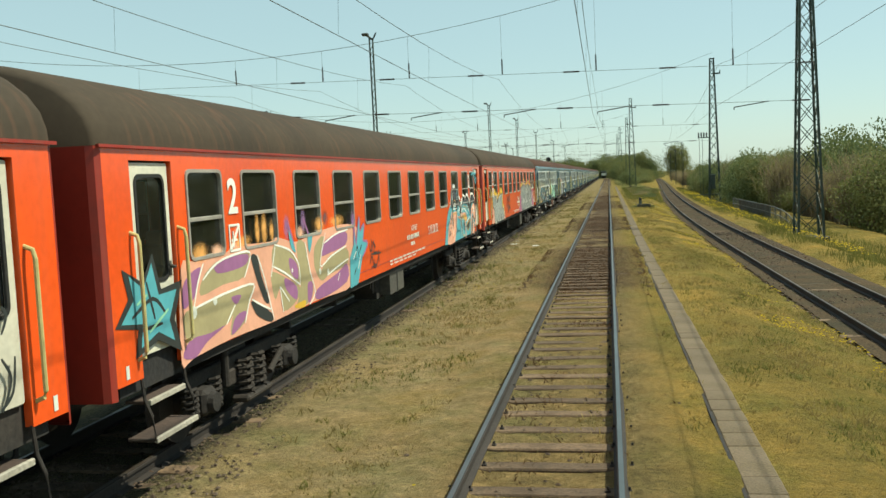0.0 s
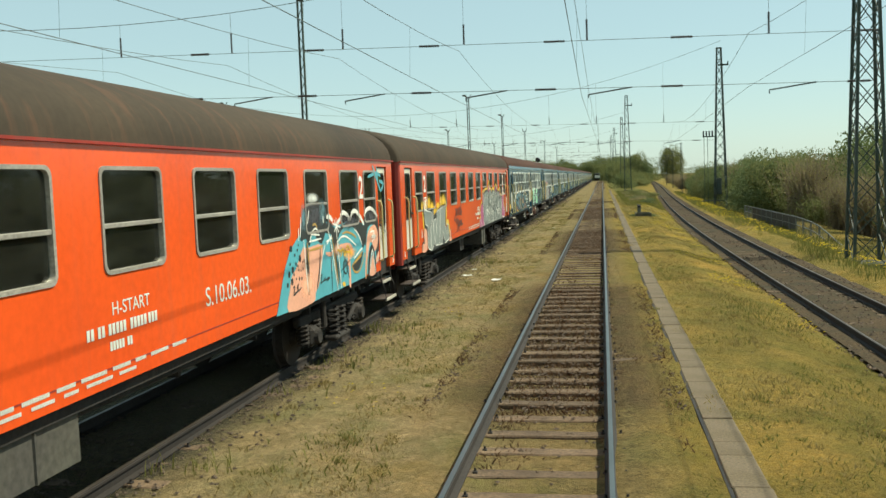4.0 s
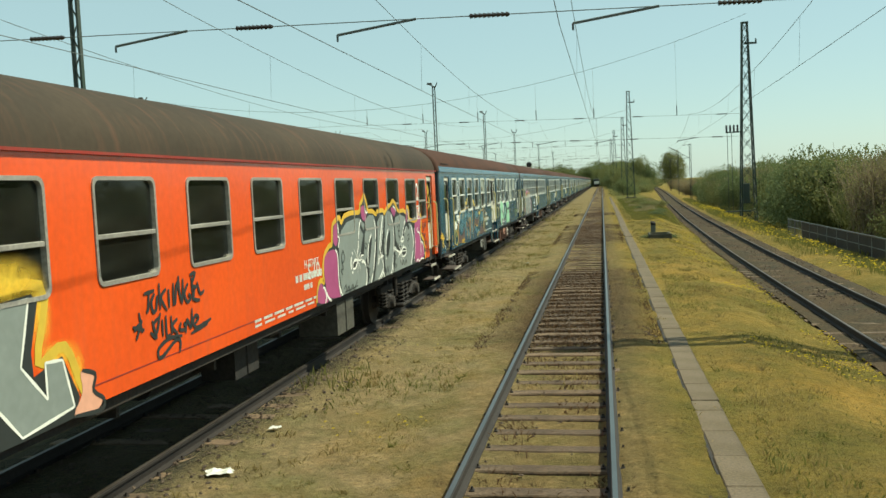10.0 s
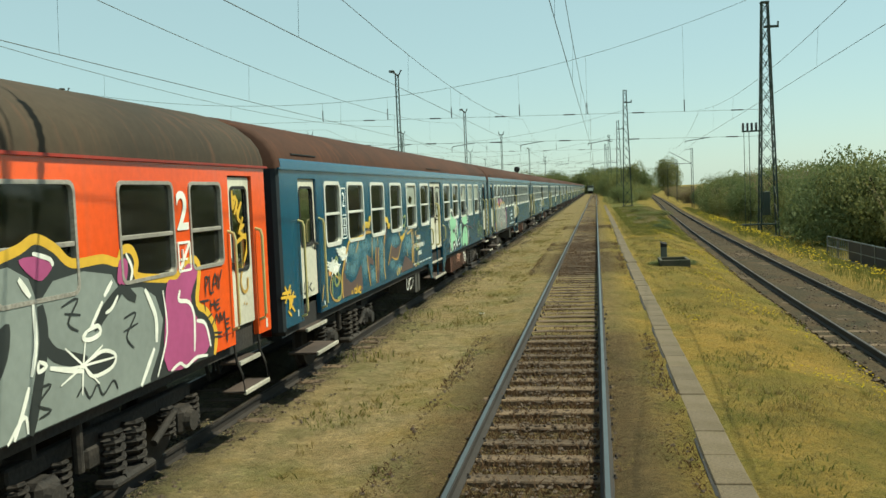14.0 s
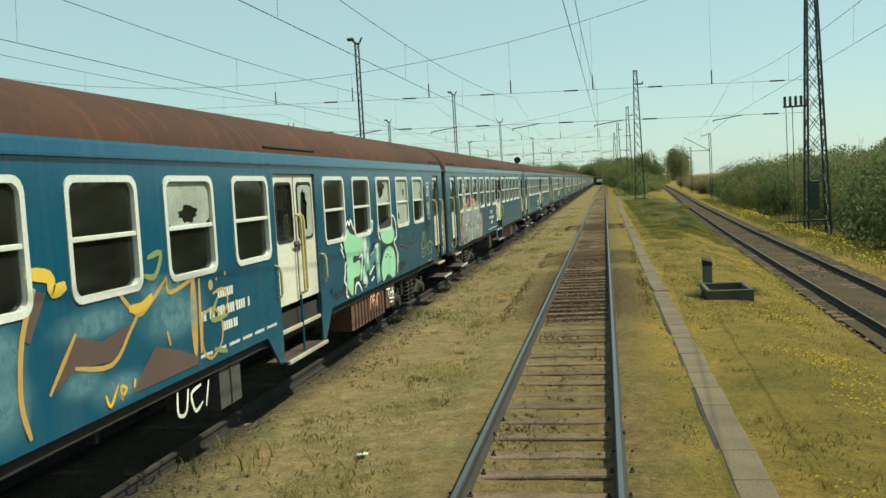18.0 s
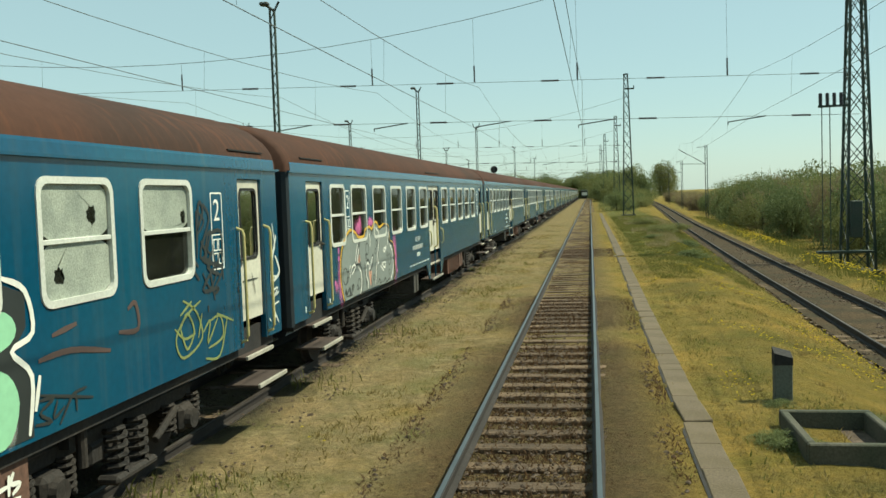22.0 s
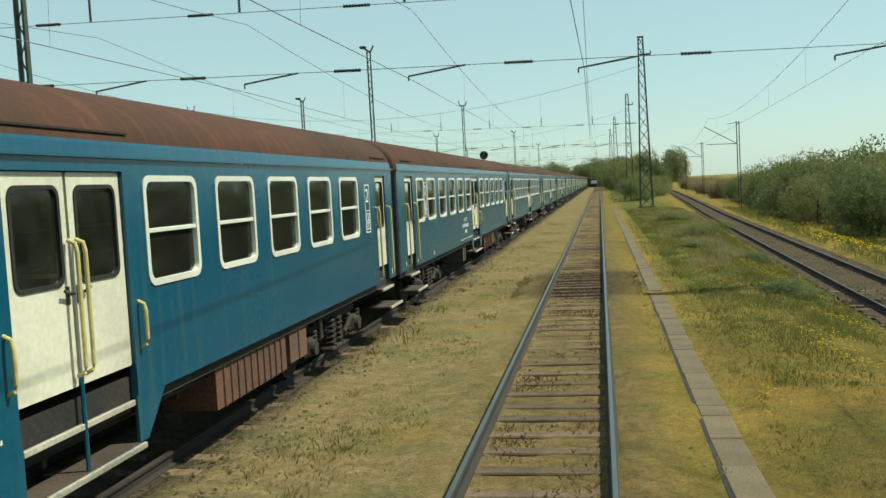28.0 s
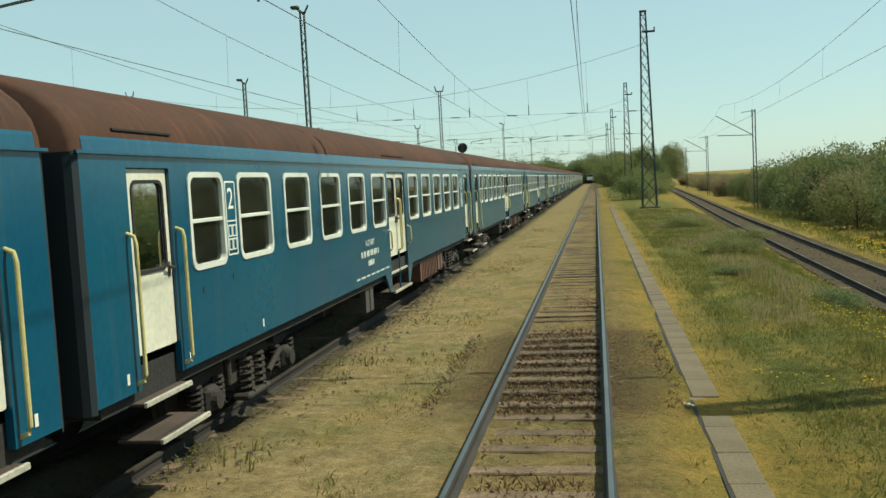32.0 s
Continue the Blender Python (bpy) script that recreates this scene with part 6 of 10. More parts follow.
paint_line(g, [(7.08, 1.79), (7.15, 2.09), (7.23, 1.77)], 0.045, P_PURPLE, 7)
paint_line(g, [(7.23, 1.77), (7.48, 2.25), (7.51, 1.99)], 0.045, P_PURPLE, 7)
paint_line(g, [(7.51, 1.99), (7.79, 2.11), (7.66, 1.82)], 0.045, P_PURPLE, 7)
paint_line(g, [(7.66, 1.82), (7.97, 1.75), (7.58, 1.53)], 0.045, P_PURPLE, 7)
paint_line(g, [(7.13, 1.52), (7.28, 1.75), (7.36, 1.56)], 0.035, P_BLACK, 8)
paint_line(g, [(7.41, 1.64), (7.57, 1.76)], 0.035, P_BLACK, 8)
paint_line(g, [(7.04, 1.29), (7.18, 1.39)], 0.035, P_BLACK, 8)
paint_line(g, [(7.01, 1.55), (7.21, 1.67)], 0.03, P_WHITE, 8)
paint_line(g, [(7.28, 1.36), (7.5, 1.6)], 0.03, P_WHITE, 8)
paint_line(g, [(8.13, 1.73), (8.18, 1.58), (8.45, 1.78)], 0.032, P_BLACK, 3)
paint_line(g, [(8.25, 1.81), (8.29, 1.56)], 0.032, P_BLACK, 3)
paint_line(g, [(8.47, 1.67), (8.39, 1.54), (8.61, 1.55)], 0.032, P_BLACK, 3)
paint_line(g, [(8.09, 1.36), (8.24, 1.49), (8.39, 1.24)], 0.032, P_BLACK, 3)
paint_line(g, [(8.42, 1.44), (8.45, 1.25), (8.76, 1.47)], 0.032, P_BLACK, 3)
paint_line(g, [(8.71, 1.58), (8.77, 1.28)], 0.032, P_BLACK, 3)
paint_line(g, [(8.16, 1.53), (8.9, 1.5)], 0.032, P_BLACK, 3)
paint_line(g, [(8.18, 1.29), (8.58, 1.32)], 0.032, P_BLACK, 3)
paint_line(g, [(8.35, 1.75), (8.54, 1.63)], 0.032, P_BLACK, 3)
g = graffiti(red_b, "spiky turquoise and black graffiti beside the door")
paint_fill(g, [(-0.41, 1.64), (-0.16, 1.87), (-0.24, 2.15), (0.1, 2), (0.32, 2.25), (0.45, 1.89), (0.88, 1.93), (0.68, 1.56), (0.8, 1.21), (0.33, 1.41), (-0.1, 1.31), (-0.02, 1.57)], P_BLACK, 1, 0)
paint_fill(g, [(-0.31, 1.66), (-0.07, 1.85), (-0.13, 2.08), (0.11, 1.93), (0.29, 2.16), (0.39, 1.84), (0.75, 1.85), (0.57, 1.57), (0.65, 1.35), (0.34, 1.49), (0.01, 1.39), (0.06, 1.61)], P_CYAN, 2, 0)
paint_line(g, [(-0.12, 1.69), (0.27, 1.82), (0.5, 1.65)], 0.04, P_BLACK, 3)
paint_line(g, [(0.17, 1.99), (0.29, 1.62)], 0.04, P_BLACK, 3)
paint_line(g, [(-0.02, 1.55), (0.43, 1.56)], 0.04, P_BLACK, 3)
paint_line(g, [(0.17, 1.51), (0.56, 1.68)], 0.03, P_MINT, 4)
paint_line(g, [(-0.03, 1.8), (0.17, 1.87)], 0.03, P_MINT, 4)
g = graffiti(red_b, "turquoise, pink and black graffiti with white highlights")
paint_fill(g, [(17.8, 2.14), (17.94, 2.23), (18.37, 2.14), (19.25, 2.18), (20.12, 2.09), (20.21, 1.81), (20.45, 2.12), (21.24, 2.04), (21.2, 1.32), (20.12, 1.11), (17.81, 1.08), (17.68, 1.09)], P_CYAN, 1, 0)
paint_fill(g, [(15.6, 1.09), (15.76, 1.34), (15.97, 1.66), (16.23, 1.92), (16.6, 2.09), (16.86, 2.15), (18.21, 2.05), (18.44, 1.11), (17.13, 1.07)], P_CYAN, 1, 0)
paint_fill(g, [(16.06, 1.08), (16.15, 1.38), (16.24, 1.55), (16.43, 1.64), (16.77, 1.91), (16.96, 1.89), (17.69, 1.87), (17.46, 1.33), (17.25, 1.19), (17.13, 1.07)], P_PEACH, 2)
paint_fill(g, [(16.68, 2.02), (16.75, 2.24), (16.86, 2.4), (16.98, 2.5), (17.89, 2.49), (17.93, 2.21), (17.87, 2.07), (17.66, 1.91), (17.4, 2.01), (17.35, 2.15), (17.19, 2.06), (17.07, 1.91), (16.92, 2.03)], P_BLACK, 2)
paint_fill(g, [(16.94, 1.99), (17.02, 1.81), (16.98, 1.24), (16.9, 1.26), (16.88, 1.63)], P_BLACK, 4)
paint_line(g, [(17.57, 1.85), (17.49, 1.53), (17.33, 1.24)], 0.045, P_BLACK, 4)
paint_line(g, [(17.08, 1.97), (17.19, 2.1), (17.38, 2.16), (17.52, 2.08)], 0.03, P_WHITE, 6)
paint_line(g, [(17.05, 1.98), (17.63, 1.99)], 0.03, P_WHITE, 6)
paint_line(g, [(17.19, 2.08), (17.56, 2.05)], 0.03, P_WHITE, 6)
paint_line(g, [(16.81, 2.02), (16.86, 1.63), (16.9, 1.26)], 0.03, P_WHITE, 6)
paint_line(g, [(17.81, 1.89), (17.57, 1.59), (17.46, 1.33)], 0.03, P_WHITE, 6)
paint_line(g, [(16.61, 2.21), (16.58, 2.03)], 0.03, P_WHITE, 6)
paint_line(g, [(16.73, 2.36), (16.66, 2.06)], 0.03, P_WHITE, 6)
paint_line(g, [(18.2, 1.96), (17.85, 1.92)], 0.03, P_WHITE, 6)
paint_line(g, [(18.1, 1.89), (18.12, 1.43)], 0.03, P_WHITE, 6)
paint_line(g, [(17.01, 2.25), (17.07, 2.38), (17.11, 2.45)], 0.03, P_WHITE, 6)
paint_line(g, [(17.76, 2.33), (17.78, 2.22)], 0.03, P_WHITE, 6)
paint_line(g, [(17.03, 1.85), (17.61, 1.86), (17.7, 1.9)], 0.035, P_TAN, 6)
paint_line(g, [(16.96, 1.97), (17, 1.61)], 0.035, P_TAN, 6)
paint_line(g, [(17.24, 2.21), (17.36, 2.23), (17.46, 2.16)], 0.035, P_TAN, 6)
paint_dot(g, 16.27, 1.94, 0.05, P_BLACK, 3)
paint_dot(g, 16.62, 1.77, 0.055, P_BLACK, 3)
paint_dot(g, 16.3, 1.64, 0.05, P_BLACK, 3)
paint_dot(g, 16.15, 1.59, 0.045, P_BLACK, 3)
paint_dot(g, 16.25, 1.48, 0.05, P_BLACK, 3)
paint_dot(g, 16.07, 1.45, 0.035, P_BLACK, 3)
paint_dot(g, 16.52, 1.9, 0.025, P_BLACK, 3)
paint_dot(g, 16.57, 1.97, 0.02, P_BLACK, 3)
paint_dot(g, 16.41, 1.84, 0.025, P_BLACK, 3)
paint_dot(g, 16.2, 1.73, 0.025, P_BLACK, 3)
paint_dot(g, 16.44, 1.71, 0.03, P_BLACK, 3)
paint_dot(g, 16.52, 1.67, 0.025, P_BLACK, 3)
paint_dot(g, 16.55, 1.61, 0.025, P_BLACK, 3)
paint_dot(g, 16.64, 1.6, 0.02, P_BLACK, 3)
paint_dot(g, 16.73, 1.61, 0.025, P_BLACK, 3)
paint_dot(g, 16.34, 1.57, 0.025, P_BLACK, 3)
paint_dot(g, 16.43, 1.5, 0.02, P_BLACK, 3)
paint_dot(g, 16.56, 1.49, 0.03, P_BLACK, 3)
paint_dot(g, 16.66, 1.48, 0.03, P_BLACK, 3)
paint_dot(g, 16.79, 1.73, 0.025, P_BLACK, 3)
paint_dot(g, 16.73, 1.71, 0.02, P_BLACK, 3)
paint_line(g, [(16.27, 1.39), (16.34, 1.4), (16.29, 1.29), (16.45, 1.32)], 0.022, P_BLACK, 7)
paint_line(g, [(16.42, 1.36), (16.49, 1.42), (16.46, 1.32), (16.63, 1.36)], 0.022, P_BLACK, 7)
paint_line(g, [(16.26, 1.29), (16.51, 1.34)], 0.022, P_BLACK, 7)
paint_line(g, [(17.51, 1.42), (17.59, 1.43), (17.53, 1.31), (17.78, 1.38)], 0.022, P_BLACK, 7)
paint_line(g, [(17.66, 1.33), (17.89, 1.34)], 0.022, P_BLACK, 7)
paint_line(g, [(20.97, 3.14), (21.24, 2.9), (21.53, 2.65)], 0.07, P_CYAN, 3)
paint_line(g, [(20.59, 2.93), (21.19, 3), (21.57, 2.95)], 0.07, P_CYAN, 3)
paint_line(g, [(21.28, 3.14), (21.32, 2.8)], 0.07, P_CYAN, 3)
paint_line(g, [(21.43, 2.85), (21.75, 2.79), (21.53, 2.65)], 0.07, P_CYAN, 3)
for y, z, ry, rz, m in ((17.35, 2.36, 0.75, 0.28, M_GREY), (17.3, 2.62, 0.35, 0.10, M_WHITE), (16.85, 2.35, 0.16, 0.28, M_BLUE), (17.75, 2.4, 0.2, 0.25, M_BLUE), (19.2, 2.16, 0.75, 0.2, M_GREY), (20.7, 2.2, 0.5, 0.18, M_GREY), (19.2, 1.62, 0.5, 0.12, M_ORANGE), (16.9, 1.35, 0.4, 0.25, M_PEACH), (20.7, 1.9, 0.3, 0.15, M_PEACH), (18.5, 1.75, 0.3, 0.15, M_PEACH)):
    paint_mist(g, y, z, ry, rz, m, 0.0, 5)
g = graffiti(red_b, "black, pink and white shapes of the turquoise graffiti")
paint_fill(g, [(17.79, 2.12), (17.94, 2.21), (18.17, 2.21), (18.36, 2.11), (18.71, 2.12), (19, 2.15), (19.25, 2.2), (19.64, 2.19), (20.11, 2.06), (20.23, 1.81), (20.02, 1.63), (19.89, 1.86), (19.51, 2.04), (18.99, 2.1), (18.6, 1.98), (18.36, 1.75), (18.21, 1.88), (18.15, 2.02), (17.92, 2.05)], P_BLACK, 2)
paint_fill(g, [(20.19, 2.18), (20.47, 2.28), (21.06, 2.21), (21.25, 2), (21.23, 1.57), (21.16, 1.32), (20.96, 1.5), (21.17, 1.83), (20.89, 2.02), (20.43, 1.99), (20.23, 1.68), (20.12, 1.83)], P_BLACK, 2)
paint_fill(g, [(20.34, 1.8), (20.58, 1.97), (20.95, 2.02), (21.17, 1.83), (21.06, 1.59), (20.82, 1.52), (20.72, 1.68), (20.54, 1.7), (20.36, 1.46), (20.19, 1.09), (20.12, 1.17)], P_PEACH, 3)
paint_fill(g, [(20.46, 1.1), (20.6, 1.35), (20.69, 1.47), (20.81, 1.21), (20.84, 1.09)], P_PEACH, 4)
paint_fill(g, [(20.94, 1.36), (21.17, 1.5), (21.2, 1.39), (21.01, 1.29)], P_PEACH, 4)
paint_fill(g, [(20.32, 1.12), (20.44, 1.51), (20.65, 1.66), (20.84, 1.55), (20.93, 1.18), (20.84, 1.13), (20.76, 1.39), (20.66, 1.53), (20.54, 1.43), (20.43, 1.11)], P_BLACK, 4)
paint_fill(g, [(19.29, 1.42), (19.99, 1.59), (19.93, 1.44), (19.7, 1.29), (19.41, 1.31)], P_BLACK, 3)
paint_fill(g, [(18.48, 1.78), (18.72, 1.82), (19.2, 1.8), (19.4, 1.67), (19.34, 1.59), (18.71, 1.76)], P_PEACH, 3)
paint_fill(g, [(19.01, 1.46), (19.1, 1.65), (19.18, 1.63), (19.18, 1.08), (19.06, 1.1), (19.1, 1.39)], P_PEACH, 3)
paint_fill(g, [(17.85, 1.76), (18.11, 1.74), (18.26, 1.77), (18.11, 1.67), (17.88, 1.71)], P_PEACH, 3)
paint_fill(g, [(18.22, 1.95), (18.31, 1.71), (18.42, 1.21), (18.46, 1.22), (18.43, 1.58), (18.37, 1.85)], P_BLACK, 4)
paint_fill(g, [(18.66, 1.17), (18.8, 1.18), (18.85, 1.11), (18.72, 1.11)], P_YELLOW, 4)
paint_line(g, [(17.95, 2.3), (18.1, 2.31), (18.27, 2.23)], 0.075, P_WHITE, 4)
paint_line(g, [(18.71, 2.3), (18.87, 2.34), (19.11, 2.29), (19.28, 2.21), (19.43, 2.32), (19.66, 2.33), (19.94, 2.22), (20.18, 2.06)], 0.075, P_WHITE, 4)
paint_line(g, [(20.2, 2.22), (20.41, 2.33), (20.77, 2.33), (21.18, 2.17)], 0.075, P_WHITE, 4)
paint_line(g, [(18.51, 2.18), (18.72, 2.25)], 0.075, P_WHITE, 4)
paint_line(g, [(18.5, 1.88), (18.73, 1.94), (19.06, 1.91), (19.58, 1.73)], 0.032, P_WHITE, 6)
paint_line(g, [(19.51, 2.02), (19.78, 1.9), (20, 1.7)], 0.032, P_WHITE, 6)
paint_line(g, [(20.42, 1.11), (20.58, 1.46), (20.71, 1.55), (20.8, 1.31), (20.89, 1.12)], 0.032, P_WHITE, 6)
paint_line(g, [(19.41, 1.51), (19.86, 1.63), (19.99, 1.65)], 0.032, P_WHITE, 6)
paint_line(g, [(18, 2.09), (18.19, 1.7), (18.4, 1.08)], 0.032, P_WHITE, 6)
paint_line(g, [(18.45, 2), (18.51, 1.62), (18.58, 1.11)], 0.032, P_WHITE, 6)
paint_line(g, [(17.9, 1.88), (18.18, 2)], 0.032, P_WHITE, 6)
paint_line(g, [(20.57, 1.9), (20.87, 1.9), (20.66, 1.79), (20.94, 1.83), (20.69, 1.71)], 0.032, P_WHITE, 6)
paint_line(g, [(20.85, 1.73), (20.97, 1.82)], 0.032, P_WHITE, 6)
paint_line(g, [(18.25, 2.19), (18.68, 2.1)], 0.032, P_WHITE, 6)
paint_line(g, [(18.46, 2.27), (18.45, 1.98)], 0.032, P_WHITE, 6)
paint_line(g, [(18.32, 2.25), (18.58, 2.03)], 0.032, P_WHITE, 6)
paint_line(g, [(18.61, 2.23), (18.31, 2.04)], 0.032, P_WHITE, 6)
paint_line(g, [(18.76, 1.99), (19.07, 2), (19.44, 1.93), (19.61, 1.86)], 0.035, P_TAN, 6)
paint_line(g, [(19.29, 1.41), (19.99, 1.59)], 0.035, P_TAN, 6)
paint_line(g, [(19.27, 1.41), (19.4, 1.29), (19.69, 1.26), (19.97, 1.39), (20.14, 1.56)], 0.035, P_TAN, 6)
paint_line(g, [(19.34, 1.42), (19.93, 1.53)], 0.035, P_TAN, 6)
paint_line(g, [(18.2, 1.96), (18.3, 1.61), (18.43, 1.2)], 0.035, P_TAN, 6)
paint_line(g, [(20.17, 1.1), (20.33, 1.46)], 0.035, P_TAN, 6)
paint_line(g, [(18.44, 1.75), (18.61, 1.71), (18.78, 1.73), (18.84, 1.62), (19.01, 1.76), (19.14, 1.72), (19.19, 1.65), (18.89, 1.68)], 0.035, P_YELLOW, 6)
paint_line(g, [(18.62, 1.62), (18.75, 1.72)], 0.035, P_YELLOW, 6)
paint_line(g, [(18.8, 1.75), (18.93, 1.62)], 0.035, P_YELLOW, 6)
paint_line(g, [(19.07, 1.77), (19.28, 1.58)], 0.035, P_YELLOW, 6)
paint_line(g, [(18.9, 1.54), (19.01, 1.46), (19, 1.35), (18.87, 1.31), (18.76, 1.4), (18.78, 1.51), (18.9, 1.54)], 0.024, P_BLACK, 7)
paint_line(g, [(18.88, 1.6), (18.72, 1.26)], 0.024, P_BLACK, 7)
paint_line(g, [(18.85, 1.58), (19.08, 1.22)], 0.024, P_BLACK, 7)
paint_line(g, [(18.62, 1.38), (19.18, 1.52)], 0.024, P_BLACK, 7)
paint_line(g, [(18.1, 1.9), (18.1, 1.49), (18.09, 1.09)], 0.024, P_BLACK, 7)
paint_line(g, [(18.46, 1.57), (18.52, 1.18)], 0.024, P_BLACK, 7)
paint_line(g, [(17.84, 1.36), (17.97, 1.34), (17.83, 1.31)], 0.024, P_BLACK, 7)
PLANE[0] = 1.392
paint_line(g, [(21.59, 2.01), (21.66, 1.84)], 0.024, P_BLACK, 2)
paint_line(g, [(21.68, 2.02), (21.58, 1.93), (21.79, 1.81)], 0.024, P_BLACK, 2)
paint_line(g, [(21.88, 1.98), (21.78, 1.8)], 0.024, P_BLACK, 2)
paint_line(g, [(21.94, 1.96), (21.83, 1.89), (21.94, 1.82)], 0.024, P_BLACK, 2)
paint_line(g, [(21.48, 2.06), (21.7, 1.5)], 0.02, P_OLIVE, 2)
paint_line(g, [(21.56, 1.78), (21.38, 1.36)], 0.02, P_OLIVE, 2)
paint_line(g, [(21.64, 1.7), (21.73, 1.34)], 0.02, P_OLIVE, 2)
PLANE[0] = FACE
g = graffiti(red_c, "grey and black block-letter graffiti with white outlines and yellow glow")
for y, z, ry, rz in ((1.87, 2.2, 0.2, 0.2), (2.0, 1.85, 0.14, 0.36), (2.25, 2.22, 0.36, 0.15), (2.7, 2.26, 0.42, 0.22), (3.15, 2.17, 0.36, 0.17), (3.55, 2.06, 0.3, 0.18), (4.0, 2.16, 0.42, 0.15), (4.45, 2.26, 0.3, 0.22), (4.9, 2.28, 0.5, 0.22), (5.25, 2.0, 0.2, 0.4), (5.45, 1.63, 0.36, 0.14), (5.7, 1.45, 0.15, 0.25)):
    paint_mist(g, y, z, ry, rz, M_GOLD, 0.0, 1)
paint_line(g, [(1.93, 1.66), (1.95, 2.24), (2.5, 2.19), (3.33, 2.14), (3.42, 1.99), (3.8, 2.07), (4.3, 2.16), (5.3, 2.2), (5.2, 1.62), (5.56, 1.68), (5.78, 1.24)], 0.09, P_GOLD, 1)
paint_fill(g, [(1.97, 2.21), (2.13, 2.13), (2.77, 2.14), (3.3, 2.09), (3.4, 1.93), (3.78, 2.02), (4.27, 2.1), (5.17, 2.15), (5.24, 2.08), (5.12, 1.71), (5.13, 1.52), (5.51, 1.61), (5.72, 1.23), (5.63, 1.08), (4.93, 1.07), (4.11, 1.07), (3.08, 1.03), (2.43, 1.13), (2.38, 1.56), (2.06, 1.65), (2, 1.95)], P_BLACK, 2, 0)
paint_fill(g, [(2.1, 2.11), (3.07, 2.02), (3, 1.73), (2.84, 1.7), (2.83, 1.07), (2.6, 1.1), (2.44, 1.17), (2.48, 1.69), (2.18, 1.75)], P_GREY, 3, 0)
paint_fill(g, [(2.88, 1.63), (3.08, 1.69), (3.24, 2.07), (3.25, 1.84), (3.23, 1.44), (3.32, 1.8), (3.66, 1.83), (3.67, 1.39), (3.81, 2), (4.31, 2.07), (4.09, 1.2), (4.02, 1.12), (3.43, 1.14), (3.43, 1.44), (3.35, 1.22), (2.87, 1.04)], P_GREY, 3, 0)
paint_fill(g, [(4.37, 2.07), (5.13, 2.12), (4.98, 1.62), (5.28, 1.31), (5.28, 1.6), (5.51, 1.58), (5.63, 1.17), (4.94, 1.1), (4.6, 1.46), (4.49, 1.12), (4.12, 1.11)], P_GREY, 3, 0)
paint_line(g, [(2.1, 2.11), (3.07, 2.02)], 0.03, P_WHITE, 4)
paint_line(g, [(3.07, 2.02), (3, 1.73)], 0.03, P_WHITE, 4)
paint_line(g, [(3, 1.73), (2.84, 1.7)], 0.03, P_WHITE, 4)
paint_line(g, [(2.84, 1.7), (2.83, 1.07)], 0.03, P_WHITE, 4)
paint_line(g, [(2.83, 1.07), (2.6, 1.1)], 0.03, P_WHITE, 4)
paint_line(g, [(2.6, 1.1), (2.44, 1.17)], 0.03, P_WHITE, 4)
paint_line(g, [(2.44, 1.17), (2.48, 1.69)], 0.03, P_WHITE, 4)
paint_line(g, [(2.48, 1.69), (2.18, 1.75)], 0.03, P_WHITE, 4)
paint_line(g, [(2.18, 1.75), (2.1, 2.11)], 0.03, P_WHITE, 4)
paint_line(g, [(2.88, 1.63), (3.08, 1.69)], 0.03, P_WHITE, 4)
paint_line(g, [(3.08, 1.69), (3.24, 2.07)], 0.03, P_WHITE, 4)
paint_line(g, [(3.24, 2.07), (3.25, 1.84)], 0.03, P_WHITE, 4)
paint_line(g, [(3.25, 1.84), (3.23, 1.44)], 0.03, P_WHITE, 4)
paint_line(g, [(3.23, 1.44), (3.32, 1.8)], 0.03, P_WHITE, 4)
paint_line(g, [(3.32, 1.8), (3.66, 1.83)], 0.03, P_WHITE, 4)
paint_line(g, [(3.66, 1.83), (3.67, 1.39)], 0.03, P_WHITE, 4)
paint_line(g, [(3.67, 1.39), (3.81, 2)], 0.03, P_WHITE, 4)
paint_line(g, [(3.81, 2), (4.31, 2.07)], 0.03, P_WHITE, 4)
paint_line(g, [(4.31, 2.07), (4.09, 1.2)], 0.03, P_WHITE, 4)
paint_line(g, [(4.09, 1.2), (4.02, 1.12)], 0.03, P_WHITE, 4)
paint_line(g, [(4.02, 1.12), (3.43, 1.14)], 0.03, P_WHITE, 4)
paint_line(g, [(3.43, 1.14), (3.43, 1.44)], 0.03, P_WHITE, 4)
paint_line(g, [(3.43, 1.44), (3.35, 1.22)], 0.03, P_WHITE, 4)
paint_line(g, [(3.35, 1.22), (2.87, 1.04)], 0.03, P_WHITE, 4)
paint_line(g, [(2.87, 1.04), (2.88, 1.63)], 0.03, P_WHITE, 4)
paint_line(g, [(4.37, 2.07), (5.13, 2.12)], 0.03, P_WHITE, 4)
paint_line(g, [(5.13, 2.12), (4.98, 1.62)], 0.03, P_WHITE, 4)
paint_line(g, [(4.98, 1.62), (5.28, 1.31)], 0.03, P_WHITE, 4)
paint_line(g, [(5.28, 1.31), (5.28, 1.6)], 0.03, P_WHITE, 4)
paint_line(g, [(5.28, 1.6), (5.51, 1.58)], 0.03, P_WHITE, 4)
paint_line(g, [(5.51, 1.58), (5.63, 1.17)], 0.03, P_WHITE, 4)
paint_line(g, [(5.63, 1.17), (4.94, 1.1)], 0.03, P_WHITE, 4)
paint_line(g, [(4.94, 1.1), (4.6, 1.46)], 0.03, P_WHITE, 4)
paint_line(g, [(4.6, 1.46), (4.49, 1.12)], 0.03, P_WHITE, 4)
paint_line(g, [(4.49, 1.12), (4.12, 1.11)], 0.03, P_WHITE, 4)
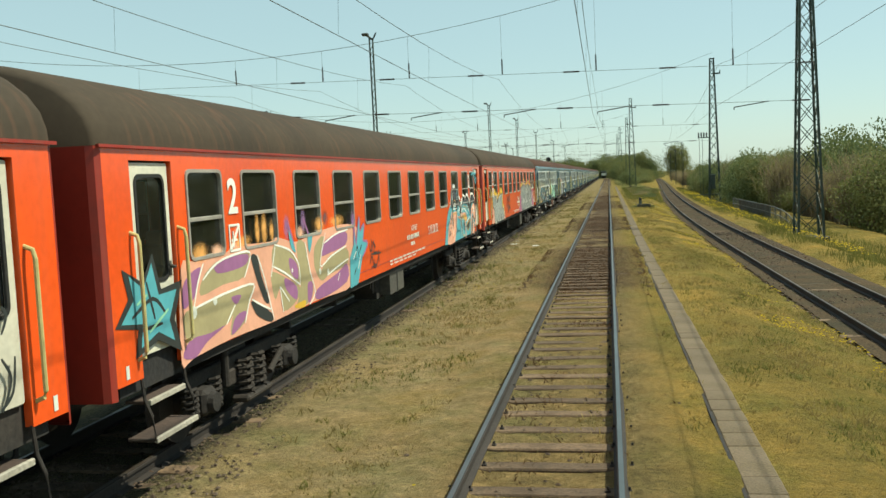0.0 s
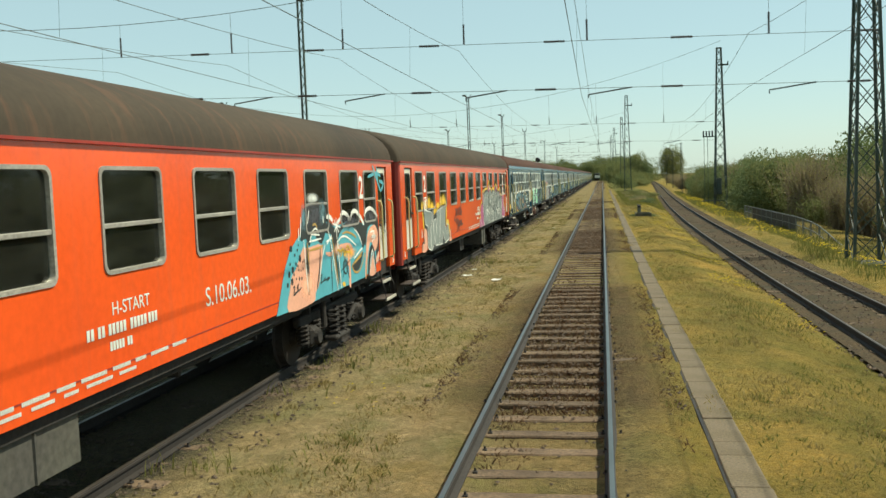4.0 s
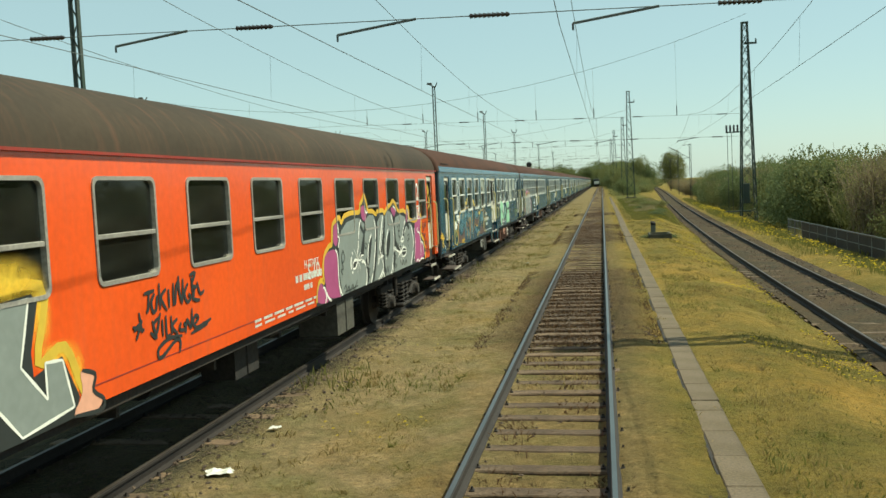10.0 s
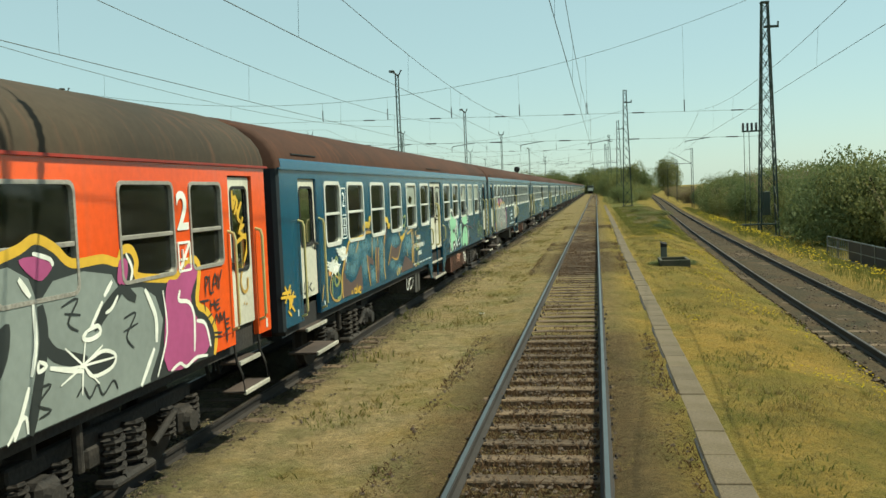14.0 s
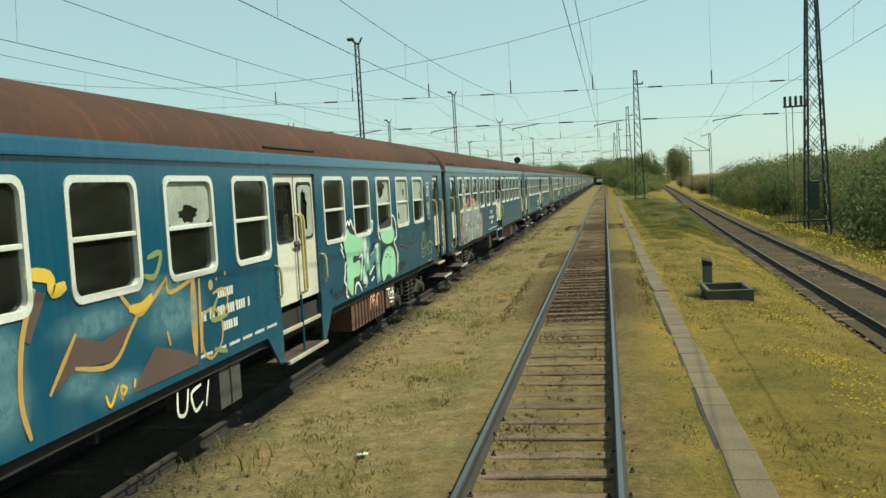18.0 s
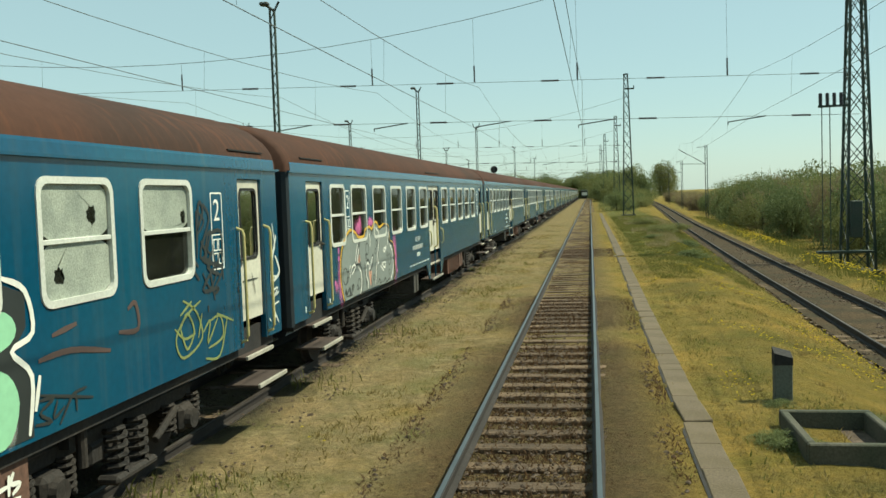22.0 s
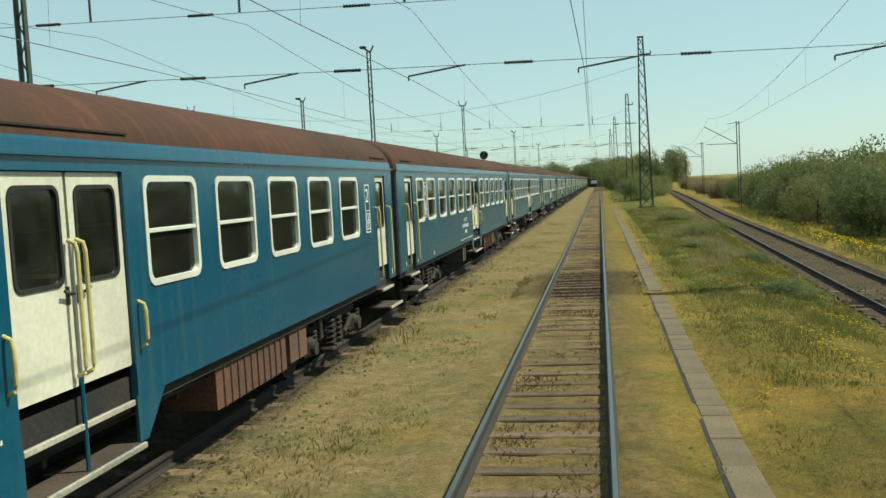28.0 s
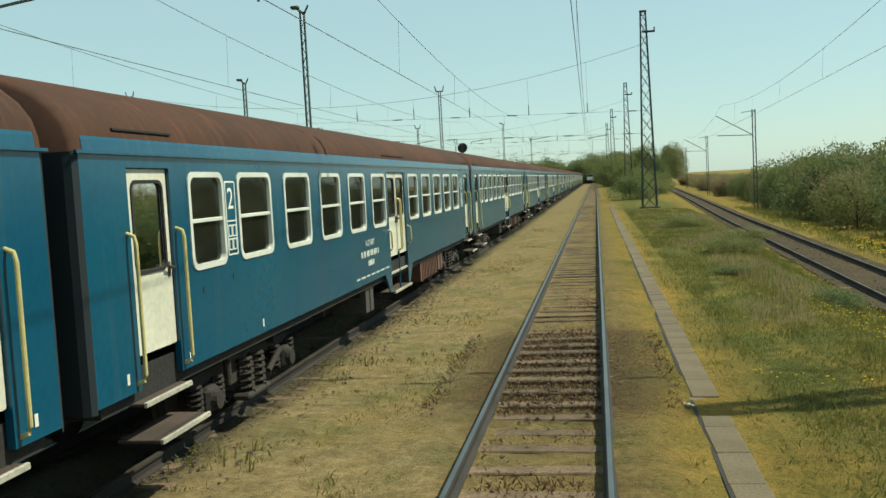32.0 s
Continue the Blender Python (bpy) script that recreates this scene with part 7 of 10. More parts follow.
paint_line(g, [(4.12, 1.11), (4.37, 2.07)], 0.03, P_WHITE, 4)
paint_fill(g, [(1.69, 1.11), (1.73, 1.31), (1.96, 1.33), (1.94, 1.52), (2.02, 1.65), (2.34, 1.58), (2.32, 1.12)], P_PEACH, 2)
paint_fill(g, [(5.62, 1.09), (5.76, 1.26), (5.75, 1.43), (5.93, 1.4), (5.94, 1.23), (6.05, 1.13), (5.93, 1.06)], P_PEACH, 3)
paint_line(g, [(1.68, 1.14), (1.77, 1.33), (1.97, 1.31), (1.93, 1.49), (2.01, 1.63)], 0.04, P_BLACK, 5)
paint_line(g, [(5.62, 1.09), (6.01, 1.05), (6.07, 1.13), (5.92, 1.24), (5.96, 1.37), (5.77, 1.44)], 0.04, P_BLACK, 5)
paint_line(g, [(1.7, 1.65), (1.74, 1.66), (1.7, 1.5), (1.82, 1.5), (1.68, 1.45)], 0.03, P_PALE, 3)
paint_line(g, [(1.77, 1.62), (1.81, 1.47)], 0.03, P_PALE, 3)
g = graffiti(red_c, "large grey bubble-letter graffiti with black, yellow and magenta outlines")
paint_fill(g, [(12.08, 1.16), (12.17, 1.34), (12.26, 1.45), (12.39, 1.47), (12.5, 1.43), (12.48, 1.56), (12.52, 1.74), (12.63, 1.87), (12.86, 1.97), (13.0, 1.99), (13.05, 2.13), (13.11, 2.29), (13.28, 2.36), (13.52, 2.4), (13.61, 2.31), (13.82, 2.41), (14.24, 2.45), (14.78, 2.45), (14.86, 2.58), (15.02, 2.65), (15.17, 2.75), (15.28, 2.65), (15.35, 2.56), (15.4, 2.45), (15.73, 2.43), (16.01, 2.36), (16.09, 2.41), (16.57, 2.42), (16.69, 2.36), (16.9, 2.44), (17.27, 2.52), (17.49, 2.59), (17.74, 2.5), (17.97, 2.36), (18.44, 2.36), (18.7, 2.31), (18.79, 2.41), (18.95, 2.41), (19.04, 2.29), (19.02, 2.16), (19.35, 2.1), (19.85, 2.07), (20.2, 2.22), (20.39, 2.15), (20.37, 1.98), (20.31, 1.73), (20.55, 1.6), (20.75, 1.35), (20.68, 1.1), (20.68, 1.1), (12.08, 1.1)], P_BLACK, 1, 0)
paint_line(g, [(12.08, 1.16), (12.17, 1.34), (12.26, 1.45), (12.39, 1.47), (12.5, 1.43), (12.48, 1.56), (12.52, 1.74), (12.63, 1.87), (12.86, 1.97), (13.0, 1.99), (13.05, 2.13), (13.11, 2.29), (13.28, 2.36), (13.52, 2.4), (13.61, 2.31), (13.82, 2.41), (14.24, 2.45), (14.78, 2.45), (14.86, 2.58), (15.02, 2.65), (15.17, 2.75), (15.28, 2.65), (15.35, 2.56), (15.4, 2.45), (15.73, 2.43), (16.01, 2.36), (16.09, 2.41), (16.57, 2.42), (16.69, 2.36), (16.9, 2.44), (17.27, 2.52), (17.49, 2.59), (17.74, 2.5), (17.97, 2.36), (18.44, 2.36), (18.7, 2.31), (18.79, 2.41), (18.95, 2.41), (19.04, 2.29), (19.02, 2.16), (19.35, 2.1), (19.85, 2.07), (20.2, 2.22), (20.39, 2.15), (20.37, 1.98), (20.31, 1.73), (20.55, 1.6), (20.75, 1.35), (20.68, 1.1)], 0.085, P_YELLOW, 2)
paint_fill(g, [(13.44, 1.1), (13.33, 1.34), (13.33, 1.58), (13.42, 1.97), (13.59, 2.18), (13.94, 2.3), (14.45, 2.34), (14.81, 2.34), (15.0, 2.25), (15.11, 2.22), (15.27, 2.32), (15.49, 2.37), (15.81, 2.35), (15.92, 2.22), (16.04, 2.18), (16.17, 2.26), (16.42, 2.34), (16.61, 2.31), (16.66, 2.25), (16.89, 2.38), (17.13, 2.4), (17.37, 2.29), (17.47, 2.08), (17.68, 2.24), (18.13, 2.28), (18.58, 2.21), (18.7, 2.06), (19.11, 2.04), (19.37, 1.92), (19.5, 1.67), (19.38, 1.38), (19.17, 1.14), (19.17, 1.11), (13.44, 1.11)], P_GREY, 3, 0)
paint_fill(g, [(12.61, 1.82), (12.85, 1.89), (13.16, 1.89), (13.28, 1.79), (13.26, 1.35), (13.36, 1.1), (13.33, 1.1), (12.71, 1.17), (12.56, 1.43), (12.54, 1.66)], P_MAGENTA, 4, 1)
paint_fill(g, [(12.21, 1.38), (12.35, 1.43), (12.48, 1.33), (12.61, 1.19), (12.64, 1.1), (12.15, 1.16)], P_MAGENTA, 4, 1)
paint_fill(g, [(13.15, 2.24), (13.27, 2.31), (13.39, 2.28), (13.39, 2.1), (13.3, 1.96), (13.2, 1.95), (13.1, 2.04)], P_MAGENTA, 4, 1)
paint_fill(g, [(14.89, 2.51), (15.09, 2.56), (15.17, 2.47), (15.29, 2.42), (15.18, 2.27), (14.95, 2.32)], P_MAGENTA, 5, 1)
paint_fill(g, [(17.26, 2.44), (17.51, 2.45), (17.7, 2.38), (17.54, 2.26), (17.39, 2.31)], P_MAGENTA, 5, 1)
paint_fill(g, [(18.73, 2.33), (18.87, 2.3), (18.81, 2.1), (18.67, 2.13)], P_MAGENTA, 5, 1)
paint_fill(g, [(19.63, 2.03), (19.85, 2.04), (20.13, 2.18), (20.35, 2.07), (20.15, 1.83), (20.26, 1.59), (20.55, 1.42), (20.46, 1.17), (19.54, 1.14), (19.54, 1.67)], P_MAGENTA, 5, 1)
g = graffiti(red_c, "black gaps, loops and white highlights of the bubble letters")
paint_fill(g, [(15.08, 2.12), (14.65, 1.61), (14.75, 1.65), (14.95, 1.66)], P_BLACK, 5, 1)
paint_fill(g, [(15.56, 1.96), (15.57, 1.88), (15.45, 1.66), (15.29, 1.45), (15.23, 1.48), (15.27, 1.66), (15.41, 1.87)], P_BLACK, 5, 1)
paint_fill(g, [(17.1, 1.98), (17.05, 1.72), (16.83, 1.48), (16.7, 1.52), (16.75, 1.72), (16.92, 1.92)], P_BLACK, 5, 1)
paint_fill(g, [(14.19, 1.48), (14.16, 1.57), (14.33, 1.64), (14.52, 1.6), (14.34, 1.48)], P_BLACK, 5, 1)
paint_fill(g, [(18.04, 1.5), (18.32, 1.57), (18.56, 1.49), (18.5, 1.39), (18.18, 1.37)], P_BLACK, 5, 1)
paint_fill(g, [(16.53, 2.11), (16.4, 1.77), (16.32, 1.55), (16.04, 1.5), (16.29, 1.81)], P_BLACK, 5, 1)
paint_line(g, [(15.17, 2.22), (15.07, 2.06)], 0.12, P_BLACK, 5)
paint_line(g, [(15.96, 2.24), (15.99, 2.05), (15.88, 1.63), (15.67, 1.3), (15.54, 1.1)], 0.12, P_BLACK, 5)
paint_line(g, [(16.7, 2.27), (16.61, 2.08), (16.46, 1.77), (16.47, 1.54), (16.48, 1.27), (16.51, 1.1)], 0.12, P_BLACK, 5)
paint_line(g, [(17.49, 2.07), (17.51, 1.78), (17.38, 1.4), (17.26, 1.1)], 0.12, P_BLACK, 5)
paint_line(g, [(17.48, 1.85), (17.65, 1.65), (18.1, 1.52)], 0.12, P_BLACK, 5)
paint_line(g, [(18.76, 2.08), (18.44, 1.91), (18.23, 1.77)], 0.12, P_BLACK, 5)
paint_line(g, [(15.09, 1.58), (15.2, 1.39), (15.15, 1.14)], 0.12, P_BLACK, 5)
paint_line(g, [(18.73, 2.07), (18.98, 1.94)], 0.12, P_BLACK, 5)
paint_line(g, [(13.38, 2.07), (13.33, 1.46), (13.45, 1.1)], 0.09, P_BLACK, 4)
paint_line(g, [(14.77, 2.35), (14.84, 2.18), (15.06, 2.05)], 0.09, P_BLACK, 4)
paint_line(g, [(14.83, 2.31), (14.71, 2.18), (14.63, 1.97)], 0.055, P_WHITE, 7)
paint_line(g, [(14.61, 1.94), (14.57, 1.82), (14.5, 1.71)], 0.05, P_WHITE, 7)
paint_line(g, [(14.21, 1.76), (14.16, 1.74)], 0.06, P_WHITE, 7)
paint_line(g, [(14.12, 1.69), (14.06, 1.61), (14.07, 1.48)], 0.06, P_WHITE, 7)
paint_line(g, [(14.1, 1.43), (14.17, 1.41)], 0.05, P_WHITE, 7)
paint_line(g, [(14.51, 1.61), (14.68, 1.59), (14.76, 1.66), (14.92, 1.66)], 0.035, P_WHITE, 7)
paint_line(g, [(14.76, 1.55), (14.93, 1.54), (15.05, 1.45)], 0.06, P_WHITE, 7)
paint_line(g, [(15.07, 1.4), (15.09, 1.26), (15.0, 1.1)], 0.06, P_WHITE, 7)
paint_line(g, [(15.8, 2.27), (15.88, 2.11), (15.86, 1.9)], 0.06, P_WHITE, 7)
paint_line(g, [(15.84, 1.84), (15.74, 1.61), (15.58, 1.3)], 0.055, P_WHITE, 7)
paint_line(g, [(15.53, 1.27), (15.36, 1.11)], 0.05, P_WHITE, 7)
paint_line(g, [(15.54, 2.01), (15.37, 1.87)], 0.055, P_WHITE, 7)
paint_line(g, [(15.33, 1.83), (15.25, 1.69), (15.19, 1.42)], 0.05, P_WHITE, 7)
paint_line(g, [(16.52, 2.32), (16.31, 2.01), (16.12, 1.65)], 0.055, P_WHITE, 7)
paint_line(g, [(16.09, 1.6), (15.95, 1.38)], 0.05, P_WHITE, 7)
paint_line(g, [(16.51, 2.1), (16.28, 1.75), (16.05, 1.4)], 0.03, P_WHITE, 7)
paint_line(g, [(16.06, 1.5), (16.4, 1.52)], 0.03, P_WHITE, 7)
paint_line(g, [(16.33, 1.45), (16.37, 1.28), (15.95, 1.1)], 0.045, P_WHITE, 7)
paint_line(g, [(16.14, 1.1), (16.36, 1.2), (16.45, 1.1)], 0.035, P_WHITE, 7)
paint_line(g, [(17.24, 2.3), (17.37, 2.15)], 0.06, P_WHITE, 7)
paint_line(g, [(17.4, 2.09), (17.4, 1.78), (17.32, 1.54)], 0.05, P_WHITE, 7)
paint_line(g, [(17.28, 1.47), (17.19, 1.31), (17.06, 1.11)], 0.045, P_WHITE, 7)
paint_line(g, [(16.95, 2.04), (16.71, 1.8), (16.65, 1.53)], 0.055, P_WHITE, 7)
paint_line(g, [(16.65, 1.48), (16.64, 1.44)], 0.05, P_WHITE, 7)
paint_line(g, [(16.98, 1.1), (17.2, 1.26), (17.23, 1.12)], 0.035, P_WHITE, 7)
paint_line(g, [(18.57, 2.15), (18.42, 2.03)], 0.05, P_WHITE, 7)
paint_line(g, [(18.39, 1.99), (18.17, 1.78)], 0.045, P_WHITE, 7)
paint_line(g, [(18.12, 1.77), (18.29, 1.79), (18.32, 1.72), (18.16, 1.69), (18.05, 1.72), (18.12, 1.77)], 0.04, P_WHITE, 7)
paint_line(g, [(17.56, 1.56), (18.03, 1.44)], 0.05, P_WHITE, 7)
paint_line(g, [(18.04, 1.5), (18.34, 1.56), (18.55, 1.49), (18.48, 1.39), (18.17, 1.37), (18.04, 1.5)], 0.035, P_WHITE, 7)
paint_line(g, [(19.16, 2.01), (19.34, 1.73), (19.33, 1.47)], 0.065, P_WHITE, 7)
paint_line(g, [(19.28, 1.42), (18.98, 1.11)], 0.06, P_WHITE, 7)
paint_line(g, [(19.52, 1.96), (19.56, 1.53), (19.31, 1.13)], 0.03, P_WHITE, 7)
paint_line(g, [(17.42, 1.64), (17.52, 1.59), (17.41, 1.56), (17.42, 1.64)], 0.035, P_WHITE, 7)
paint_line(g, [(15.15, 2.61), (15.17, 2.51), (15.25, 2.42), (15.37, 2.44)], 0.04, P_WHITE, 7)
paint_line(g, [(17.43, 2.48), (17.65, 2.42), (17.69, 2.36)], 0.04, P_WHITE, 7)
paint_line(g, [(18.84, 2.38), (18.94, 2.23), (18.89, 2.1)], 0.04, P_WHITE, 7)
paint_line(g, [(19.9, 1.92), (19.86, 1.82), (20.09, 1.77), (20.2, 1.6), (20.16, 1.23)], 0.045, P_WHITE, 7)
paint_line(g, [(20.25, 1.55), (20.47, 1.48), (20.58, 1.21)], 0.045, P_WHITE, 7)
paint_line(g, [(19.6, 1.13), (19.8, 1.17), (19.95, 1.11), (20.2, 1.16), (20.48, 1.13)], 0.035, P_WHITE, 7)
paint_line(g, [(14.19, 1.48), (14.17, 1.56), (14.34, 1.63), (14.51, 1.59)], 0.035, P_WHITE, 7)
paint_line(g, [(14.51, 1.59), (14.34, 1.48), (14.19, 1.48)], 0.035, P_WHITE, 7)
paint_line(g, [(18.66, 2.01), (18.54, 1.91), (18.43, 1.88)], 0.035, P_WHITE, 7)
paint_line(g, [(14.32, 1.8), (14.51, 1.6), (14.7, 1.4)], 0.02, P_WHITE, 7)
paint_line(g, [(14.52, 1.75), (14.51, 1.6), (14.48, 1.38)], 0.02, P_WHITE, 7)
paint_line(g, [(14.73, 1.73), (14.51, 1.6), (14.29, 1.46)], 0.02, P_WHITE, 7)
paint_line(g, [(14.26, 1.6), (14.51, 1.6), (14.81, 1.59)], 0.02, P_WHITE, 7)
paint_line(g, [(17.78, 1.68), (18.03, 1.49), (18.26, 1.29)], 0.022, P_WHITE, 7)
paint_line(g, [(18.09, 1.72), (18.03, 1.49), (17.99, 1.25)], 0.022, P_WHITE, 7)
paint_line(g, [(18.35, 1.61), (18.03, 1.49), (17.69, 1.39)], 0.022, P_WHITE, 7)
paint_line(g, [(17.66, 1.52), (18.03, 1.49), (18.54, 1.47)], 0.022, P_WHITE, 7)
paint_line(g, [(16.2, 1.62), (16.39, 1.44)], 0.022, P_WHITE, 7)
paint_line(g, [(16.3, 1.62), (16.26, 1.44)], 0.022, P_WHITE, 7)
paint_line(g, [(16.16, 1.54), (16.45, 1.53)], 0.022, P_WHITE, 7)
paint_line(g, [(13.36, 2.32), (13.41, 2.17), (13.36, 2.1), (13.44, 2.06), (13.34, 1.91)], 0.045, P_WHITE, 7)
paint_line(g, [(13.17, 1.89), (13.29, 1.77), (13.29, 1.37), (13.37, 1.11)], 0.045, P_WHITE, 7)
paint_line(g, [(12.42, 1.36), (12.52, 1.32), (12.57, 1.2), (12.5, 1.1)], 0.045, P_WHITE, 7)
paint_line(g, [(12.59, 1.27), (12.64, 1.19), (12.82, 1.1)], 0.045, P_WHITE, 7)
paint_line(g, [(13.32, 1.28), (13.45, 1.1)], 0.045, P_WHITE, 7)
paint_line(g, [(13.61, 1.85), (13.7, 1.72), (13.57, 1.64), (13.51, 1.74), (13.61, 1.85)], 0.024, P_BLACK, 7)
paint_line(g, [(13.5, 1.68), (13.58, 1.54), (13.45, 1.53), (13.53, 1.44)], 0.024, P_BLACK, 7)
paint_line(g, [(13.56, 1.2), (13.7, 1.25), (13.71, 1.13), (13.87, 1.22), (13.92, 1.11), (14.12, 1.22), (14.17, 1.11), (14.42, 1.26)], 0.024, P_BLACK, 7)
paint_line(g, [(13.59, 1.14), (14.45, 1.16)], 0.024, P_BLACK, 7)
paint_line(g, [(15.12, 1.87), (15.21, 1.81), (15.11, 1.76), (15.04, 1.83), (15.12, 1.87)], 0.022, P_BLACK, 7)
paint_line(g, [(16.48, 1.96), (16.62, 1.97), (16.5, 1.82), (16.58, 1.75)], 0.022, P_BLACK, 7)
paint_line(g, [(16.51, 1.89), (16.64, 1.89)], 0.022, P_BLACK, 7)
paint_line(g, [(17.77, 2.02), (18.01, 2.06), (17.85, 1.88), (17.99, 1.79)], 0.022, P_BLACK, 7)
paint_line(g, [(17.81, 1.96), (18.04, 1.92)], 0.022, P_BLACK, 7)
paint_line(g, [(18.74, 1.79), (18.96, 1.81), (18.77, 1.62), (18.89, 1.49)], 0.022, P_BLACK, 7)
paint_line(g, [(18.72, 1.67), (18.99, 1.71)], 0.022, P_BLACK, 7)
paint_line(g, [(17.35, 1.43), (17.56, 1.43), (17.38, 1.31), (17.54, 1.23), (17.38, 1.2)], 0.022, P_BLACK, 7)
paint_line(g, [(17.91, 1.25), (18.01, 1.31), (18.1, 1.2), (18.23, 1.29), (18.31, 1.18), (18.49, 1.27), (18.56, 1.18)], 0.022, P_BLACK, 7)
paint_line(g, [(16.46, 1.2), (16.55, 1.28), (16.61, 1.17), (16.72, 1.28), (16.76, 1.17), (16.88, 1.29)], 0.022, P_BLACK, 7)
paint_line(g, [(15.22, 1.38), (15.32, 1.37), (15.23, 1.26), (15.32, 1.21)], 0.022, P_BLACK, 7)
text_part("chalk_date", "S.10.", 0.34, P_PALE, red_c, FACE, 12.08, 1.65, "hand-painted white date")
g = graffiti(blue_d, "brown, blue and tan letter graffiti, weathered")
g.location = (0, 0.12, 0)
paint_fill(g, [(2.0, 1.1), (2.03, 1.42), (2.13, 1.55), (2.25, 1.41), (2.54, 1.31), (2.84, 1.34), (3.19, 1.53), (3.29, 1.58), (3.32, 1.35), (3.33, 1.1), (2.51, 1.1)], P_BROWN, 2, 0)
paint_fill(g, [(3.76, 1.71), (4.26, 1.56), (4.2, 1.47), (3.91, 1.54), (3.95, 1.3), (3.95, 1.1), (3.79, 1.36)], P_BROWN, 2, 0)
paint_fill(g, [(4.48, 1.79), (4.69, 1.8), (4.72, 1.39), (4.6, 1.1), (4.42, 1.1), (4.4, 1.44)], P_BROWN, 2, 0)
paint_fill(g, [(5.83, 1.77), (6.23, 1.66), (6.77, 1.75), (6.4, 1.45), (5.84, 1.51), (5.5, 1.37), (5.66, 1.56)], P_BROWN, 2, 0)
paint_fill(g, [(7.14, 1.45), (7.68, 1.31), (8.04, 1.18), (8.02, 1.1), (6.68, 1.1), (6.84, 1.24)], P_BROWN, 2, 0)
paint_fill(g, [(5.28, 2.21), (5.51, 2.17), (5.26, 1.81), (5.19, 1.85)], P_BROWN, 2, 0)
paint_fill(g, [(3.52, 2.13), (3.99, 2.21), (4.1, 2.16), (3.69, 2.14), (3.48, 2.09)], P_BROWN, 2, 0)
paint_fill(g, [(2.13, 1.56), (2.31, 1.82), (2.48, 1.99), (2.55, 2.01), (2.34, 1.76), (2.22, 1.55)], P_BROWN, 2, 0)
paint_mist(g, 3.03, 1.83, 0.49, 0.34, M_BLUE, 0.05, 1)
paint_mist(g, 2.75, 1.54, 0.45, 0.22, M_BLUE, 0.05, 1)
paint_mist(g, 3.60, 1.56, 0.46, 0.43, M_BLUE, 0.05, 1)
paint_mist(g, 3.65, 1.92, 0.56, 0.19, M_BLUE, 0.05, 1)
paint_mist(g, 4.18, 1.30, 0.40, 0.29, M_BLUE, 0.05, 1)
paint_mist(g, 4.34, 1.87, 0.65, 0.25, M_BLUE, 0.05, 1)
paint_mist(g, 4.94, 1.43, 0.41, 0.40, M_BLUE, 0.05, 1)
paint_mist(g, 4.95, 1.80, 0.35, 0.28, M_BLUE, 0.05, 1)
paint_mist(g, 6.20, 1.83, 0.91, 0.20, M_BLUE, 0.05, 1)
paint_mist(g, 7.61, 1.69, 0.94, 0.34, M_BLUE, 0.05, 1)
paint_mist(g, 6.46, 1.21, 0.61, 0.19, M_BLUE, 0.05, 1)
paint_mist(g, 5.90, 1.37, 0.42, 0.19, M_BLUE, 0.05, 1)
paint_mist(g, 7.37, 1.99, 0.73, 0.17, M_BLUE, 0.05, 1)
paint_mist(g, 2.31, 1.62, 0.26, 0.20, M_BLUE, 0.05, 1)
paint_mist(g, 2.62, 1.89, 0.36, 0.20, M_BLUE, 0.05, 1)
paint_line(g, [(1.99, 1.1), (1.98, 1.43), (2.1, 1.63), (2.31, 1.85), (2.47, 2.0)], 0.075, P_TAN, 3)
paint_line(g, [(3.46, 2.06), (3.76, 2.13), (4.15, 2.12)], 0.05, P_TAN, 3)
paint_line(g, [(3.17, 2.0), (2.94, 1.8)], 0.05, P_TAN, 3)
paint_line(g, [(4.18, 2.02), (4.12, 1.6)], 0.05, P_TAN, 3)
paint_line(g, [(4.62, 2.02), (4.63, 1.84)], 0.04, P_TAN, 3)
paint_line(g, [(4.46, 1.82), (4.39, 1.51), (4.4, 1.1)], 0.055, P_TAN, 3)
paint_line(g, [(4.7, 1.8), (4.55, 1.35)], 0.05, P_TAN, 3)
paint_line(g, [(5.37, 2.22), (5.17, 1.86), (5.1, 1.41), (5.18, 1.1)], 0.06, P_TAN, 3)
paint_line(g, [(3.73, 1.71), (3.8, 1.4), (3.91, 1.1)], 0.055, P_TAN, 3)
paint_line(g, [(5.86, 1.79), (5.45, 1.37)], 0.05, P_TAN, 3)
paint_line(g, [(6.9, 1.83), (6.73, 1.69), (6.37, 1.43), (5.81, 1.51)], 0.045, P_TAN, 3)
paint_line(g, [(6.57, 2.03), (6.81, 1.83), (7.0, 1.82), (7.47, 2.08)], 0.05, P_TAN, 3)
paint_line(g, [(7.47, 2.07), (7.53, 1.92), (8.21, 2.05)], 0.045, P_TAN, 3)
paint_line(g, [(8.18, 1.99), (8.12, 1.2)], 0.06, P_TAN, 3)
paint_line(g, [(7.4, 1.56), (7.45, 1.4)], 0.04, P_TAN, 3)
paint_line(g, [(3.53, 2.2), (3.71, 2.28), (3.99, 2.27), (4.04, 2.37), (4.14, 2.38)], 0.12, P_GOLD, 3)
paint_line(g, [(5.27, 2.34), (5.56, 2.29), (5.6, 2.17), (5.78, 2.2)], 0.11, P_GOLD, 3)
paint_line(g, [(6.72, 1.87), (6.95, 1.86), (7.16, 1.94)], 0.09, P_GOLD, 3)
paint_line(g, [(2.44, 2.0), (2.64, 2.05), (3.06, 2.05), (3.47, 2.09)], 0.06, P_GOLD, 3)
